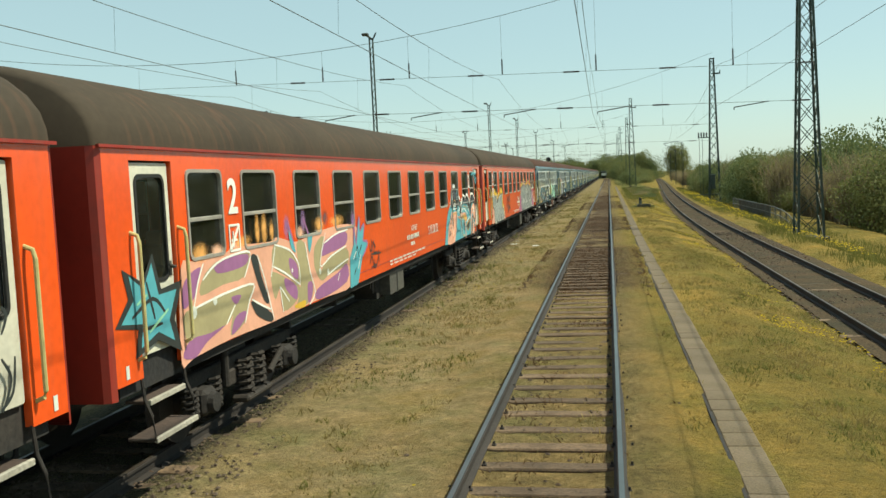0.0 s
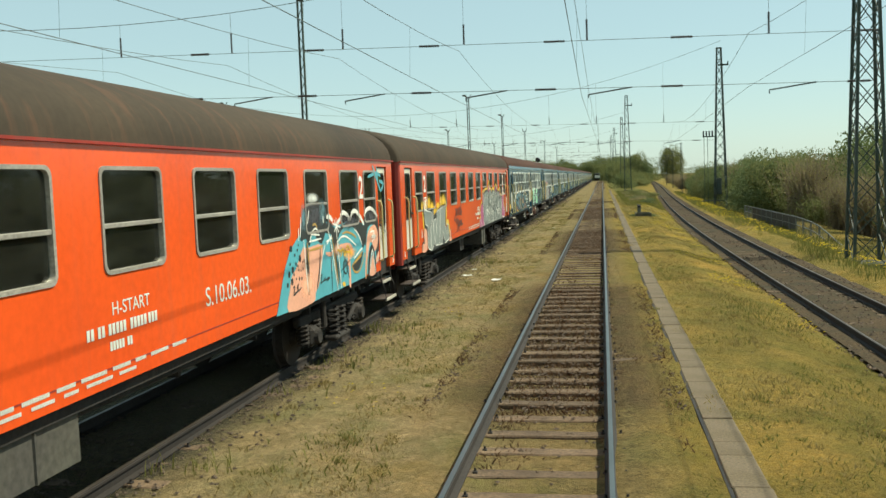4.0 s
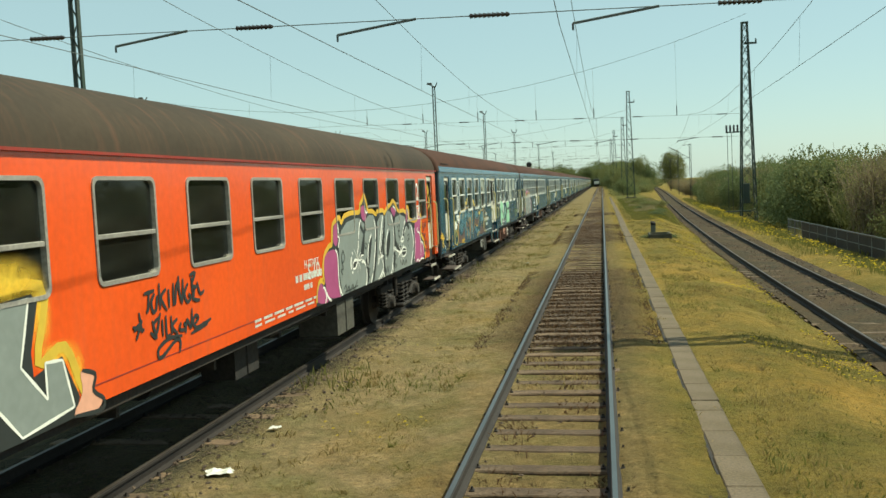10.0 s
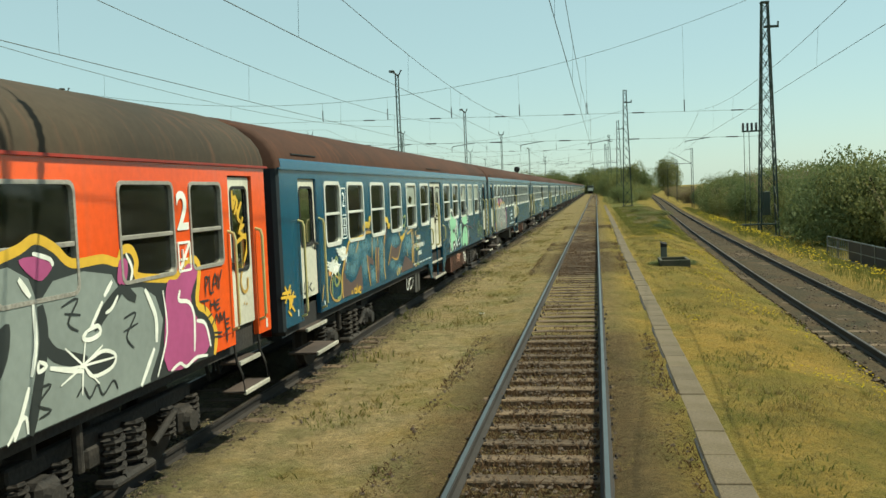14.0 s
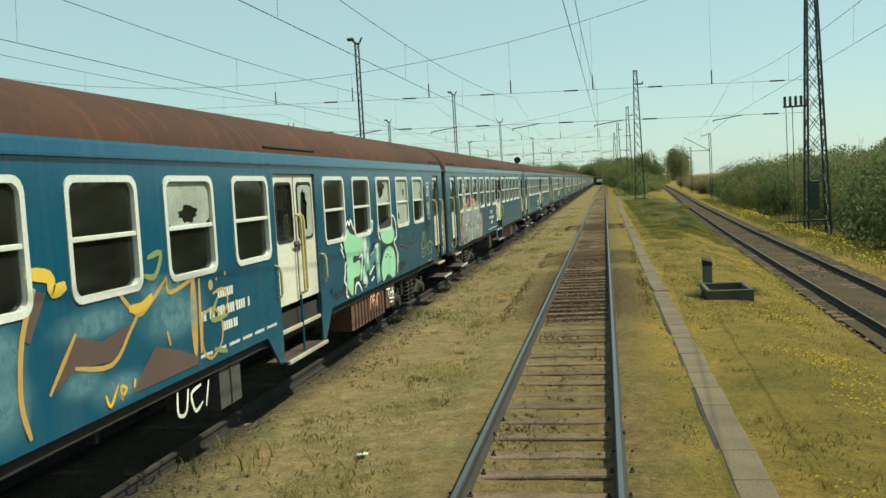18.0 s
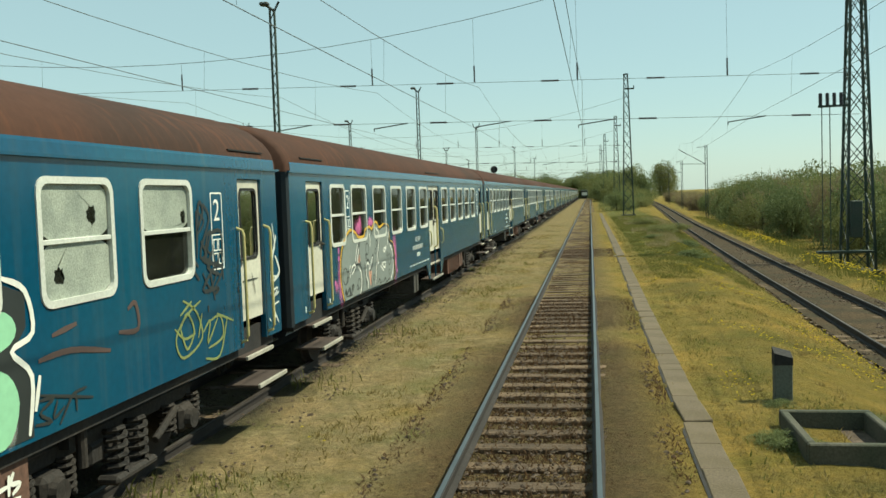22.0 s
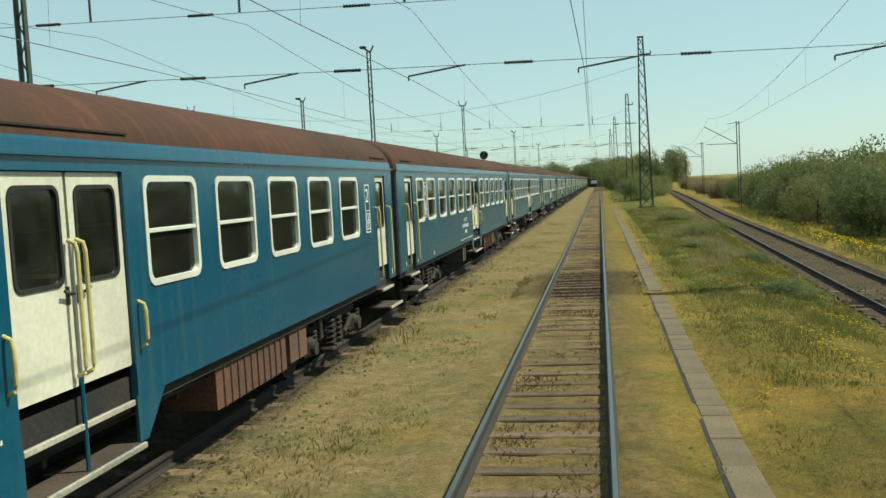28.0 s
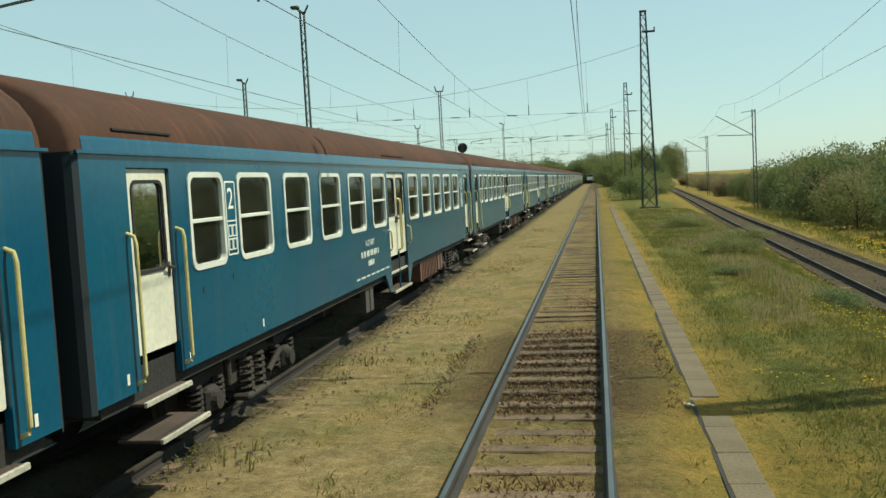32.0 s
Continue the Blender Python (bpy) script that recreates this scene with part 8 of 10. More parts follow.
paint_line(g, [(2.32, 1.79), (1.99, 1.88), (1.69, 1.97)], 0.035, P_PALE, 4)
paint_line(g, [(2.32, 1.79), (2.01, 1.85), (1.73, 1.92)], 0.035, P_PALE, 4)
paint_line(g, [(2.32, 1.79), (2.04, 1.82), (1.79, 1.86)], 0.035, P_PALE, 4)
paint_line(g, [(2.32, 1.79), (2.04, 1.87), (1.78, 1.97)], 0.035, P_PALE, 4)
paint_line(g, [(2.32, 1.79), (2.1, 1.85), (1.9, 1.92)], 0.035, P_PALE, 4)
paint_line(g, [(2.32, 1.79), (2.16, 1.76), (2.01, 1.75)], 0.035, P_PALE, 4)
paint_line(g, [(2.32, 1.79), (2.29, 1.73), (2.26, 1.68)], 0.035, P_PALE, 4)
paint_line(g, [(1.78, 1.6), (1.45, 1.7), (1.16, 1.79)], 0.035, P_PALE, 4)
paint_line(g, [(1.78, 1.6), (1.44, 1.67), (1.14, 1.74)], 0.035, P_PALE, 4)
paint_line(g, [(1.78, 1.6), (1.46, 1.64), (1.16, 1.68)], 0.035, P_PALE, 4)
paint_line(g, [(1.78, 1.6), (1.49, 1.62), (1.23, 1.64)], 0.035, P_PALE, 4)
paint_line(g, [(1.78, 1.6), (1.53, 1.69), (1.3, 1.77)], 0.035, P_PALE, 4)
paint_line(g, [(1.78, 1.6), (1.56, 1.62), (1.36, 1.63)], 0.035, P_PALE, 4)
paint_line(g, [(1.78, 1.6), (1.65, 1.59), (1.52, 1.57)], 0.035, P_PALE, 4)
paint_mist(g, 2.12, 1.82, 0.30, 0.10, M_WHITE, 0.0, 4)
paint_mist(g, 1.62, 1.63, 0.30, 0.10, M_WHITE, 0.0, 4)
paint_line(g, [(1.66, 1.57), (1.56, 1.51), (1.55, 1.41), (1.64, 1.35), (1.75, 1.39), (1.79, 1.52), (1.75, 1.58)], 0.055, P_TANGREEN, 3)
paint_line(g, [(1.48, 1.53), (1.39, 1.39), (1.4, 1.21)], 0.055, P_TANGREEN, 3)
paint_line(g, [(1.86, 1.53), (1.93, 1.33), (1.85, 1.15), (1.65, 1.14)], 0.055, P_TANGREEN, 3)
paint_line(g, [(1.61, 1.74), (1.65, 1.81), (1.73, 1.81), (1.77, 1.74)], 0.055, P_TANGREEN, 3)
paint_mist(g, 1.29, 1.60, 0.12, 0.09, M_ORANGE, 0.0, 3)
paint_line(g, [(2.6, 1.16), (2.54, 1.12), (2.61, 1.11)], 0.035, P_YELLOW, 4)
paint_line(g, [(2.74, 1.19), (2.73, 1.1)], 0.035, P_YELLOW, 4)
paint_line(g, [(2.72, 1.17), (2.85, 1.17), (2.86, 1.1), (2.75, 1.1)], 0.035, P_YELLOW, 4)
paint_line(g, [(2.92, 1.25), (2.9, 1.08)], 0.035, P_YELLOW, 4)
paint_line(g, [(2.95, 1.16), (2.99, 1.09), (3.04, 1.19)], 0.035, P_YELLOW, 4)
paint_line(g, [(3.06, 1.11), (3.15, 1.16), (3.09, 1.18), (3.07, 1.08), (3.19, 1.07)], 0.035, P_YELLOW, 4)
paint_line(g, [(3.25, 1.16), (3.26, 1.14)], 0.035, P_YELLOW, 4)
paint_line(g, [(6.22, 1.19), (6.29, 1.08), (6.43, 1.24)], 0.035, P_YELLOW, 4)
paint_line(g, [(6.46, 1.11), (6.57, 1.17), (6.48, 1.21), (6.49, 1.09)], 0.035, P_YELLOW, 4)
paint_line(g, [(6.73, 1.23), (6.7, 1.15)], 0.035, P_YELLOW, 4)
paint_line(g, [(7.12, 2.3), (7.39, 2.33), (7.25, 2.12), (7.04, 2.14)], 0.06, P_TANGREEN, 2)
paint_line(g, [(8.61, 1.73), (8.43, 1.51), (8.85, 1.51)], 0.06, P_TANGREEN, 2)
paint_line(g, [(8.44, 1.18), (8.78, 1.1)], 0.06, P_TANGREEN, 2)
PLANE[0] = 1.318
paint_line(g, [(7.72, 0.87), (7.71, 0.64), (7.88, 0.62), (7.96, 0.85)], 0.04, P_WHITE, 2)
paint_line(g, [(8.27, 0.83), (8.03, 0.78), (8.1, 0.58), (8.29, 0.64)], 0.04, P_WHITE, 2)
paint_line(g, [(8.36, 0.57), (8.46, 0.84)], 0.04, P_WHITE, 2)
PLANE[0] = FACE
g = graffiti(blue_d, "large mint green letter graffiti with black and white outlines")
paint_fill(g, [(13.76, 2.06), (14.03, 2.25), (14.14, 2.21), (14.23, 2.24), (14.46, 2.12), (15.06, 2.0), (15.05, 1.88), (14.93, 1.71), (14.81, 1.43), (14.71, 1.27), (14.35, 1.28), (14.27, 1.06), (13.79, 1.1), (13.7, 1.26), (13.79, 1.4), (13.76, 1.54), (13.88, 1.65), (13.79, 1.82)], P_BLACK, 1, 0)
paint_fill(g, [(13.79, 2.05), (14.03, 2.2), (14.18, 2.12), (14.39, 2.08), (14.89, 2.02), (14.98, 1.92), (14.89, 1.78), (14.63, 1.7), (14.3, 1.72), (14.29, 1.6), (14.56, 1.62), (14.71, 1.6), (14.68, 1.37), (14.27, 1.35), (14.22, 1.26), (14.12, 1.06), (13.86, 1.22), (13.85, 1.39), (13.84, 1.53), (13.91, 1.62), (13.86, 1.79), (13.79, 1.93)], P_MINT, 3, 1)
paint_fill(g, [(16.13, 2.08), (16.24, 2.15), (17.27, 2.28), (17.56, 2.18), (17.55, 1.92), (17.38, 1.76), (17.6, 1.56), (17.58, 1.06), (16.23, 1.06), (16.12, 1.2), (16.21, 1.46), (16.33, 1.65), (16.29, 1.86)], P_BLACK, 1, 0)
paint_fill(g, [(16.35, 2.03), (17.18, 2.09), (17.42, 1.97), (17.35, 1.82), (16.99, 1.75), (16.54, 1.79), (16.35, 1.89)], P_MINT, 3, 1)
paint_fill(g, [(16.26, 1.42), (16.59, 1.65), (16.96, 1.7), (17.3, 1.6), (17.42, 1.36), (17.29, 1.09), (17.05, 1.06), (16.85, 1.14), (16.61, 1.15), (16.34, 1.06), (16.22, 1.19)], P_MINT, 3, 1)
paint_fill(g, [(16.32, 1.52), (16.45, 1.63), (16.59, 1.69), (16.87, 1.72), (16.6, 1.76), (16.42, 1.71)], P_BLACK, 4, 1)
paint_fill(g, [(16.56, 1.52), (16.78, 1.61), (17.02, 1.47), (16.94, 1.46), (16.77, 1.55), (16.61, 1.49)], P_BLACK, 5, 1)
paint_line(g, [(16.62, 1.52), (16.77, 1.59), (16.97, 1.48)], 0.03, P_WHITE, 6)
paint_fill(g, [(15.53, 1.68), (15.9, 1.85), (16.29, 1.83), (16.14, 1.44), (16.21, 1.12), (15.77, 1.06), (15.75, 1.52), (15.27, 1.28), (15.25, 1.38)], P_STEEL, 2, 0)
paint_line(g, [(15.53, 1.68), (15.9, 1.85), (16.29, 1.83)], 0.05, P_BLACK, 4)
paint_line(g, [(15.75, 1.52), (15.27, 1.28), (15.25, 1.39)], 0.05, P_BLACK, 4)
paint_line(g, [(16.2, 1.82), (16.09, 1.45), (16.18, 1.13)], 0.05, P_BLACK, 4)
paint_line(g, [(15.75, 1.53), (15.77, 1.07)], 0.05, P_BLACK, 4)
paint_mist(g, 15.08, 1.81, 0.22, 0.35, M_WHITE, 0.0, 3)
paint_mist(g, 15.22, 1.58, 0.2, 0.3, M_MINT, 0.0, 3)
paint_mist(g, 14.92, 1.36, 0.2, 0.25, M_MINT, 0.0, 3)
paint_mist(g, 15.00, 1.22, 0.2, 0.16, M_WHITE, 0.0, 3)
paint_mist(g, 15.96, 1.63, 0.2, 0.3, M_MINT, 0.0, 3)
paint_mist(g, 15.98, 1.30, 0.18, 0.25, M_MINT, 0.0, 3)
paint_mist(g, 15.94, 1.77, 0.2, 0.12, M_WHITE, 0.0, 3)
paint_mist(g, 17.29, 1.30, 0.12, 0.3, M_WHITE, 0.0, 3)
paint_mist(g, 15.36, 1.87, 0.2, 0.3, M_BLUE, 0.0, 3)
paint_line(g, [(15.04, 1.94), (15.05, 1.61), (14.92, 1.33)], 0.022, P_PALE, 4)
paint_line(g, [(15.24, 1.95), (15.23, 1.55)], 0.022, P_PALE, 4)
paint_line(g, [(15.36, 1.84), (15.1, 1.38)], 0.022, P_PALE, 4)
paint_line(g, [(15.94, 1.77), (15.95, 1.47)], 0.022, P_PALE, 4)
paint_line(g, [(16.09, 1.72), (15.97, 1.23)], 0.022, P_PALE, 4)
paint_line(g, [(15.43, 1.64), (15.7, 1.7)], 0.022, P_PALE, 4)
paint_line(g, [(13.57, 1.91), (13.75, 1.74)], 0.05, P_WHITE, 5)
paint_line(g, [(13.59, 1.99), (13.7, 1.89)], 0.05, P_WHITE, 5)
paint_line(g, [(13.96, 2.25), (14.06, 2.33), (14.16, 2.27), (14.25, 2.34), (14.36, 2.22), (14.44, 2.16)], 0.05, P_WHITE, 5)
paint_line(g, [(13.87, 1.66), (13.78, 1.61), (13.73, 1.44), (13.67, 1.36), (13.79, 1.27), (13.76, 1.12), (13.87, 1.06)], 0.05, P_WHITE, 5)
paint_line(g, [(14.67, 1.66), (14.92, 1.76), (14.79, 1.66)], 0.05, P_WHITE, 5)
paint_line(g, [(14.27, 1.06), (14.35, 1.21), (14.55, 1.23), (14.72, 1.06)], 0.05, P_WHITE, 5)
paint_line(g, [(15.62, 2.26), (15.74, 2.24), (15.66, 2.07)], 0.05, P_WHITE, 5)
paint_line(g, [(16.12, 2.16), (16.12, 2.0), (16.24, 1.86)], 0.05, P_WHITE, 5)
paint_line(g, [(17.29, 2.32), (17.56, 2.2), (17.63, 1.87), (17.36, 1.76), (17.59, 1.53), (17.52, 1.08)], 0.05, P_WHITE, 5)
paint_line(g, [(15.28, 1.29), (15.66, 1.43)], 0.05, P_WHITE, 5)
paint_line(g, [(15.4, 1.17), (15.63, 1.23)], 0.05, P_WHITE, 5)
paint_line(g, [(14.91, 1.72), (14.75, 1.42), (14.67, 1.25)], 0.05, P_WHITE, 5)
paint_line(g, [(17.69, 1.52), (17.61, 1.25)], 0.05, P_WHITE, 5)
paint_line(g, [(14.63, 1.26), (14.83, 1.16), (15.02, 1.15)], 0.04, P_BLACK, 5)
paint_line(g, [(12.93, 1.35), (12.96, 1.26), (13.13, 1.34)], 0.03, P_BLACK, 3)
paint_line(g, [(12.98, 1.3), (13.04, 1.14)], 0.03, P_BLACK, 3)
paint_line(g, [(13.14, 1.24), (13.15, 1.14), (13.23, 1.17), (13.18, 1.23), (13.14, 1.24)], 0.03, P_BLACK, 3)
paint_line(g, [(13.31, 1.25), (13.25, 1.12), (13.36, 1.14), (13.31, 1.2)], 0.03, P_BLACK, 3)
paint_line(g, [(13.43, 1.27), (13.48, 1.18), (13.41, 1.13)], 0.03, P_BLACK, 3)
paint_line(g, [(13.58, 1.24), (13.5, 1.13)], 0.03, P_BLACK, 3)
paint_line(g, [(13.58, 1.24), (13.67, 1.27), (13.65, 1.17), (13.55, 1.17)], 0.03, P_BLACK, 3)
paint_line(g, [(13.71, 1.29), (13.77, 1.2), (13.69, 1.15)], 0.03, P_BLACK, 3)
paint_line(g, [(17.63, 1.32), (17.86, 1.3), (17.67, 1.22), (17.82, 1.12), (17.6, 1.14)], 0.028, P_BLACK, 3)
paint_line(g, [(17.91, 1.27), (17.85, 1.14), (18.01, 1.2)], 0.028, P_BLACK, 3)
paint_line(g, [(17.93, 1.07), (18.15, 1.28), (18.18, 1.12)], 0.028, P_BLACK, 3)
paint_line(g, [(18.15, 1.28), (18.34, 1.29)], 0.028, P_BLACK, 3)
paint_line(g, [(17.64, 1.37), (18.44, 1.18)], 0.028, P_BLACK, 3)
paint_line(g, [(17.69, 1.63), (18.15, 1.64), (18.77, 1.53)], 0.05, P_BROWN, 1)
paint_line(g, [(19.11, 1.86), (19.26, 1.9), (19.29, 1.65), (18.93, 1.67)], 0.05, P_BROWN, 1)
paint_line(g, [(17.89, 1.8), (18.25, 1.85)], 0.05, P_BROWN, 1)
paint_line(g, [(20.27, 1.8), (20.59, 1.64), (20.71, 1.33), (20.23, 1.19), (20.07, 1.41), (20.32, 1.62), (20.71, 1.75)], 0.03, P_TANGREEN, 2)
paint_line(g, [(20.05, 1.53), (20.27, 1.39), (20.54, 1.41)], 0.03, P_TANGREEN, 2)
paint_line(g, [(20.93, 1.49), (21.23, 1.51), (21.28, 1.26), (20.87, 1.19)], 0.03, P_TANGREEN, 2)
paint_line(g, [(21.14, 1.55), (21.62, 1.4)], 0.03, P_TANGREEN, 2)
paint_line(g, [(20.89, 2.82), (21.04, 2.64), (20.77, 2.23), (21.35, 2.07), (21.1, 1.84)], 0.045, P_BLACK, 2)
paint_line(g, [(20.95, 2.46), (21.34, 2.5), (21.37, 2.19)], 0.045, P_BLACK, 2)
paint_line(g, [(20.98, 2.15), (21.11, 1.71)], 0.045, P_BLACK, 2)
paint_line(g, [(23.23, 2.36), (22.98, 1.81), (23.1, 1.23)], 0.05, P_PALE, 2)
paint_line(g, [(22.99, 1.53), (23.26, 1.57)], 0.05, P_PALE, 2)
paint_line(g, [(23.17, 2.08), (23.32, 1.85), (23.04, 1.73)], 0.05, P_PALE, 2)
PLANE[0] = 1.318
paint_line(g, [(16.91, 0.83), (17.24, 0.82)], 0.04, P_WHITE, 2)
paint_line(g, [(17.07, 0.83), (17.08, 0.66)], 0.04, P_WHITE, 2)
paint_line(g, [(17.22, 0.81), (17.21, 0.65)], 0.04, P_WHITE, 2)
paint_line(g, [(17.39, 0.81), (17.38, 0.65)], 0.04, P_WHITE, 2)
paint_line(g, [(17.23, 0.72), (17.37, 0.73)], 0.04, P_WHITE, 2)
paint_line(g, [(17.45, 0.82), (17.41, 0.74), (17.52, 0.71), (17.42, 0.65)], 0.04, P_WHITE, 2)
paint_line(g, [(17.11, 0.63), (17.52, 0.6)], 0.04, P_WHITE, 2)
paint_line(g, [(17.15, 0.55), (17.45, 0.53)], 0.04, P_WHITE, 2)
paint_line(g, [(15.6, 0.61), (15.65, 0.83), (15.78, 0.83), (15.73, 0.71)], 0.045, P_PEACH, 2)
paint_line(g, [(15.83, 0.64), (15.87, 0.85), (15.99, 0.82)], 0.045, P_PEACH, 2)
paint_line(g, [(15.86, 0.75), (15.95, 0.75)], 0.045, P_PEACH, 2)
paint_line(g, [(16.01, 0.61), (16.09, 0.83)], 0.045, P_PEACH, 2)
paint_line(g, [(16.13, 0.62), (16.18, 0.83), (16.29, 0.82)], 0.045, P_PEACH, 2)
PLANE[0] = FACE
g = graffiti(red_c, "black and yellow spray tags beside the door")
paint_line(g, [(20.54, 2), (20.53, 1.78)], 0.026, P_BLACK, 4)
paint_line(g, [(20.54, 2), (20.62, 1.97), (20.55, 1.89)], 0.026, P_BLACK, 4)
paint_line(g, [(20.66, 2.01), (20.65, 1.81), (20.75, 1.81)], 0.026, P_BLACK, 4)
paint_line(g, [(20.71, 1.82), (20.81, 2.01), (20.86, 1.83)], 0.026, P_BLACK, 4)
paint_line(g, [(20.74, 1.89), (20.86, 1.9)], 0.026, P_BLACK, 4)
paint_line(g, [(20.88, 2), (20.91, 1.92), (21, 2.04)], 0.026, P_BLACK, 4)
paint_line(g, [(20.91, 1.92), (20.9, 1.82)], 0.026, P_BLACK, 4)
paint_line(g, [(20.36, 1.74), (20.62, 1.73)], 0.026, P_BLACK, 4)
paint_line(g, [(20.48, 1.73), (20.5, 1.62)], 0.026, P_BLACK, 4)
paint_line(g, [(20.65, 1.73), (20.64, 1.6)], 0.026, P_BLACK, 4)
paint_line(g, [(20.63, 1.67), (20.75, 1.67)], 0.026, P_BLACK, 4)
paint_line(g, [(20.75, 1.73), (20.75, 1.61)], 0.026, P_BLACK, 4)
paint_line(g, [(20.79, 1.69), (20.9, 1.71)], 0.026, P_BLACK, 4)
paint_line(g, [(20.79, 1.69), (20.79, 1.6), (20.9, 1.61)], 0.026, P_BLACK, 4)
paint_line(g, [(20.79, 1.65), (20.88, 1.66)], 0.026, P_BLACK, 4)
paint_line(g, [(20.68, 1.57), (20.56, 1.53), (20.63, 1.44), (20.72, 1.5)], 0.026, P_BLACK, 4)
paint_line(g, [(20.73, 1.44), (20.79, 1.55), (20.84, 1.43)], 0.026, P_BLACK, 4)
paint_line(g, [(20.87, 1.43), (20.89, 1.55), (20.94, 1.46), (21.01, 1.55), (21.01, 1.42)], 0.026, P_BLACK, 4)
paint_line(g, [(21.03, 1.45), (21.15, 1.45)], 0.026, P_BLACK, 4)
paint_line(g, [(21.03, 1.45), (21.04, 1.34), (21.16, 1.34)], 0.026, P_BLACK, 4)
paint_line(g, [(21.03, 1.4), (21.13, 1.4)], 0.026, P_BLACK, 4)
paint_line(g, [(20.68, 1.35), (20.91, 1.32)], 0.026, P_BLACK, 4)
paint_line(g, [(20.69, 1.3), (20.89, 1.28)], 0.026, P_BLACK, 4)
paint_line(g, [(20.97, 1.29), (21.06, 1.31), (21.02, 1.22)], 0.026, P_BLACK, 4)
paint_line(g, [(21.08, 1.27), (21.04, 1.18)], 0.026, P_BLACK, 4)
PLANE[0] = 1.392
paint_line(g, [(21.73, 2.03), (21.64, 1.83), (21.72, 1.7), (21.85, 1.73), (21.87, 1.87)], 0.045, P_TAN, 2)
paint_line(g, [(21.7, 1.56), (21.72, 1.55)], 0.045, P_TAN, 2)
paint_line(g, [(21.78, 1.55), (21.8, 1.53)], 0.045, P_TAN, 2)
PLANE[0] = 1.378
paint_line(g, [(21.54, 3), (21.54, 2.73), (21.64, 2.9)], 0.055, P_YELLOW, 2)
paint_line(g, [(21.54, 2.87), (21.68, 2.82), (21.58, 2.66)], 0.055, P_YELLOW, 2)
paint_line(g, [(21.67, 2.73), (21.68, 2.61)], 0.055, P_YELLOW, 2)
paint_line(g, [(21.82, 2.81), (21.68, 2.63), (21.8, 2.55)], 0.055, P_YELLOW, 2)
paint_line(g, [(21.68, 2.42), (21.85, 2.62)], 0.055, P_YELLOW, 2)
paint_line(g, [(21.88, 2.53), (21.71, 2.45), (21.91, 2.35)], 0.055, P_YELLOW, 2)
paint_line(g, [(21.53, 2.29), (21.91, 2.39), (21.92, 2.23), (21.81, 2.06)], 0.055, P_YELLOW, 2)
PLANE[0] = FACE
g = graffiti(blue_d, "yellow star tag, white splashes and black tag")
paint_line(g, [(-0.88, 1.52), (-0.52, 1.51)], 0.05, P_YELLOW, 2)
paint_line(g, [(-0.77, 1.61), (-0.59, 1.4)], 0.05, P_YELLOW, 2)
paint_line(g, [(-0.53, 1.61), (-0.78, 1.37)], 0.05, P_YELLOW, 2)
paint_line(g, [(-0.52, 1.55), (-0.61, 1.28), (-0.43, 1.42)], 0.05, P_YELLOW, 2)
paint_line(g, [(-0.4, 1.5), (-0.55, 1.35), (-0.38, 1.21)], 0.05, P_YELLOW, 2)
paint_line(g, [(-0.67, 1.25), (-0.53, 1.17)], 0.05, P_YELLOW, 2)
paint_line(g, [(-0.94, 1.47), (-0.32, 1.42)], 0.05, P_YELLOW, 2)
paint_line(g, [(-0.07, 1.58), (-0.04, 1.41)], 0.035, P_BLACK, 2)
paint_line(g, [(0.11, 1.58), (0.05, 1.42), (0.17, 1.42)], 0.035, P_BLACK, 2)
paint_line(g, [(0.27, 1.58), (0.26, 1.41)], 0.035, P_BLACK, 2)
paint_line(g, [(0.3, 1.47), (0.43, 1.54), (0.33, 1.48), (0.45, 1.41)], 0.035, P_BLACK, 2)
paint_line(g, [(0.55, 1.46), (0.51, 1.4)], 0.035, P_BLACK, 2)
paint_fill(g, [(1.38, 1.69), (1.69, 1.8), (1.98, 1.65), (1.65, 1.56)], P_PALE, 2)
paint_fill(g, [(1.95, 1.92), (2.36, 1.97), (2.53, 1.8), (2.24, 1.77)], P_PALE, 2)
paint_line(g, [(1.32, 1.76), (1.52, 1.65), (2.06, 1.69)], 0.03, P_WHITE, 3)
paint_line(g, [(1.55, 1.84), (1.72, 1.53)], 0.03, P_WHITE, 3)
paint_line(g, [(1.84, 1.78), (1.49, 1.53)], 0.03, P_WHITE, 3)
paint_line(g, [(2.03, 1.96), (2.41, 1.78)], 0.03, P_WHITE, 3)
paint_line(g, [(2.2, 1.99), (2.19, 1.75)], 0.03, P_WHITE, 3)
paint_line(g, [(1.58, 1.62), (1.39, 1.35), (1.57, 1.14), (1.95, 1.11), (2.07, 1.32), (1.88, 1.54)], 0.04, P_TAN, 2)
paint_line(g, [(1.65, 1.56), (1.94, 1.43), (1.84, 1.35)], 0.04, P_TAN, 2)
paint_line(g, [(1.05, 1.44), (0.93, 1.18)], 0.04, P_TAN, 2)
g = graffiti(red_c, "two-line black spray tag with a star")
paint_line(g, [(6.88, 1.94), (7.09, 1.95)], 0.042, P_BLACK, 3)
paint_line(g, [(6.98, 1.94), (6.95, 1.79), (6.91, 1.76)], 0.042, P_BLACK, 3)
paint_line(g, [(7.09, 1.92), (7.02, 1.85), (7.04, 1.75), (7.11, 1.77), (7.14, 1.9)], 0.042, P_BLACK, 3)
paint_line(g, [(7.19, 2.01), (7.19, 1.75)], 0.042, P_BLACK, 3)
paint_line(g, [(7.33, 1.94), (7.22, 1.86), (7.33, 1.72)], 0.042, P_BLACK, 3)
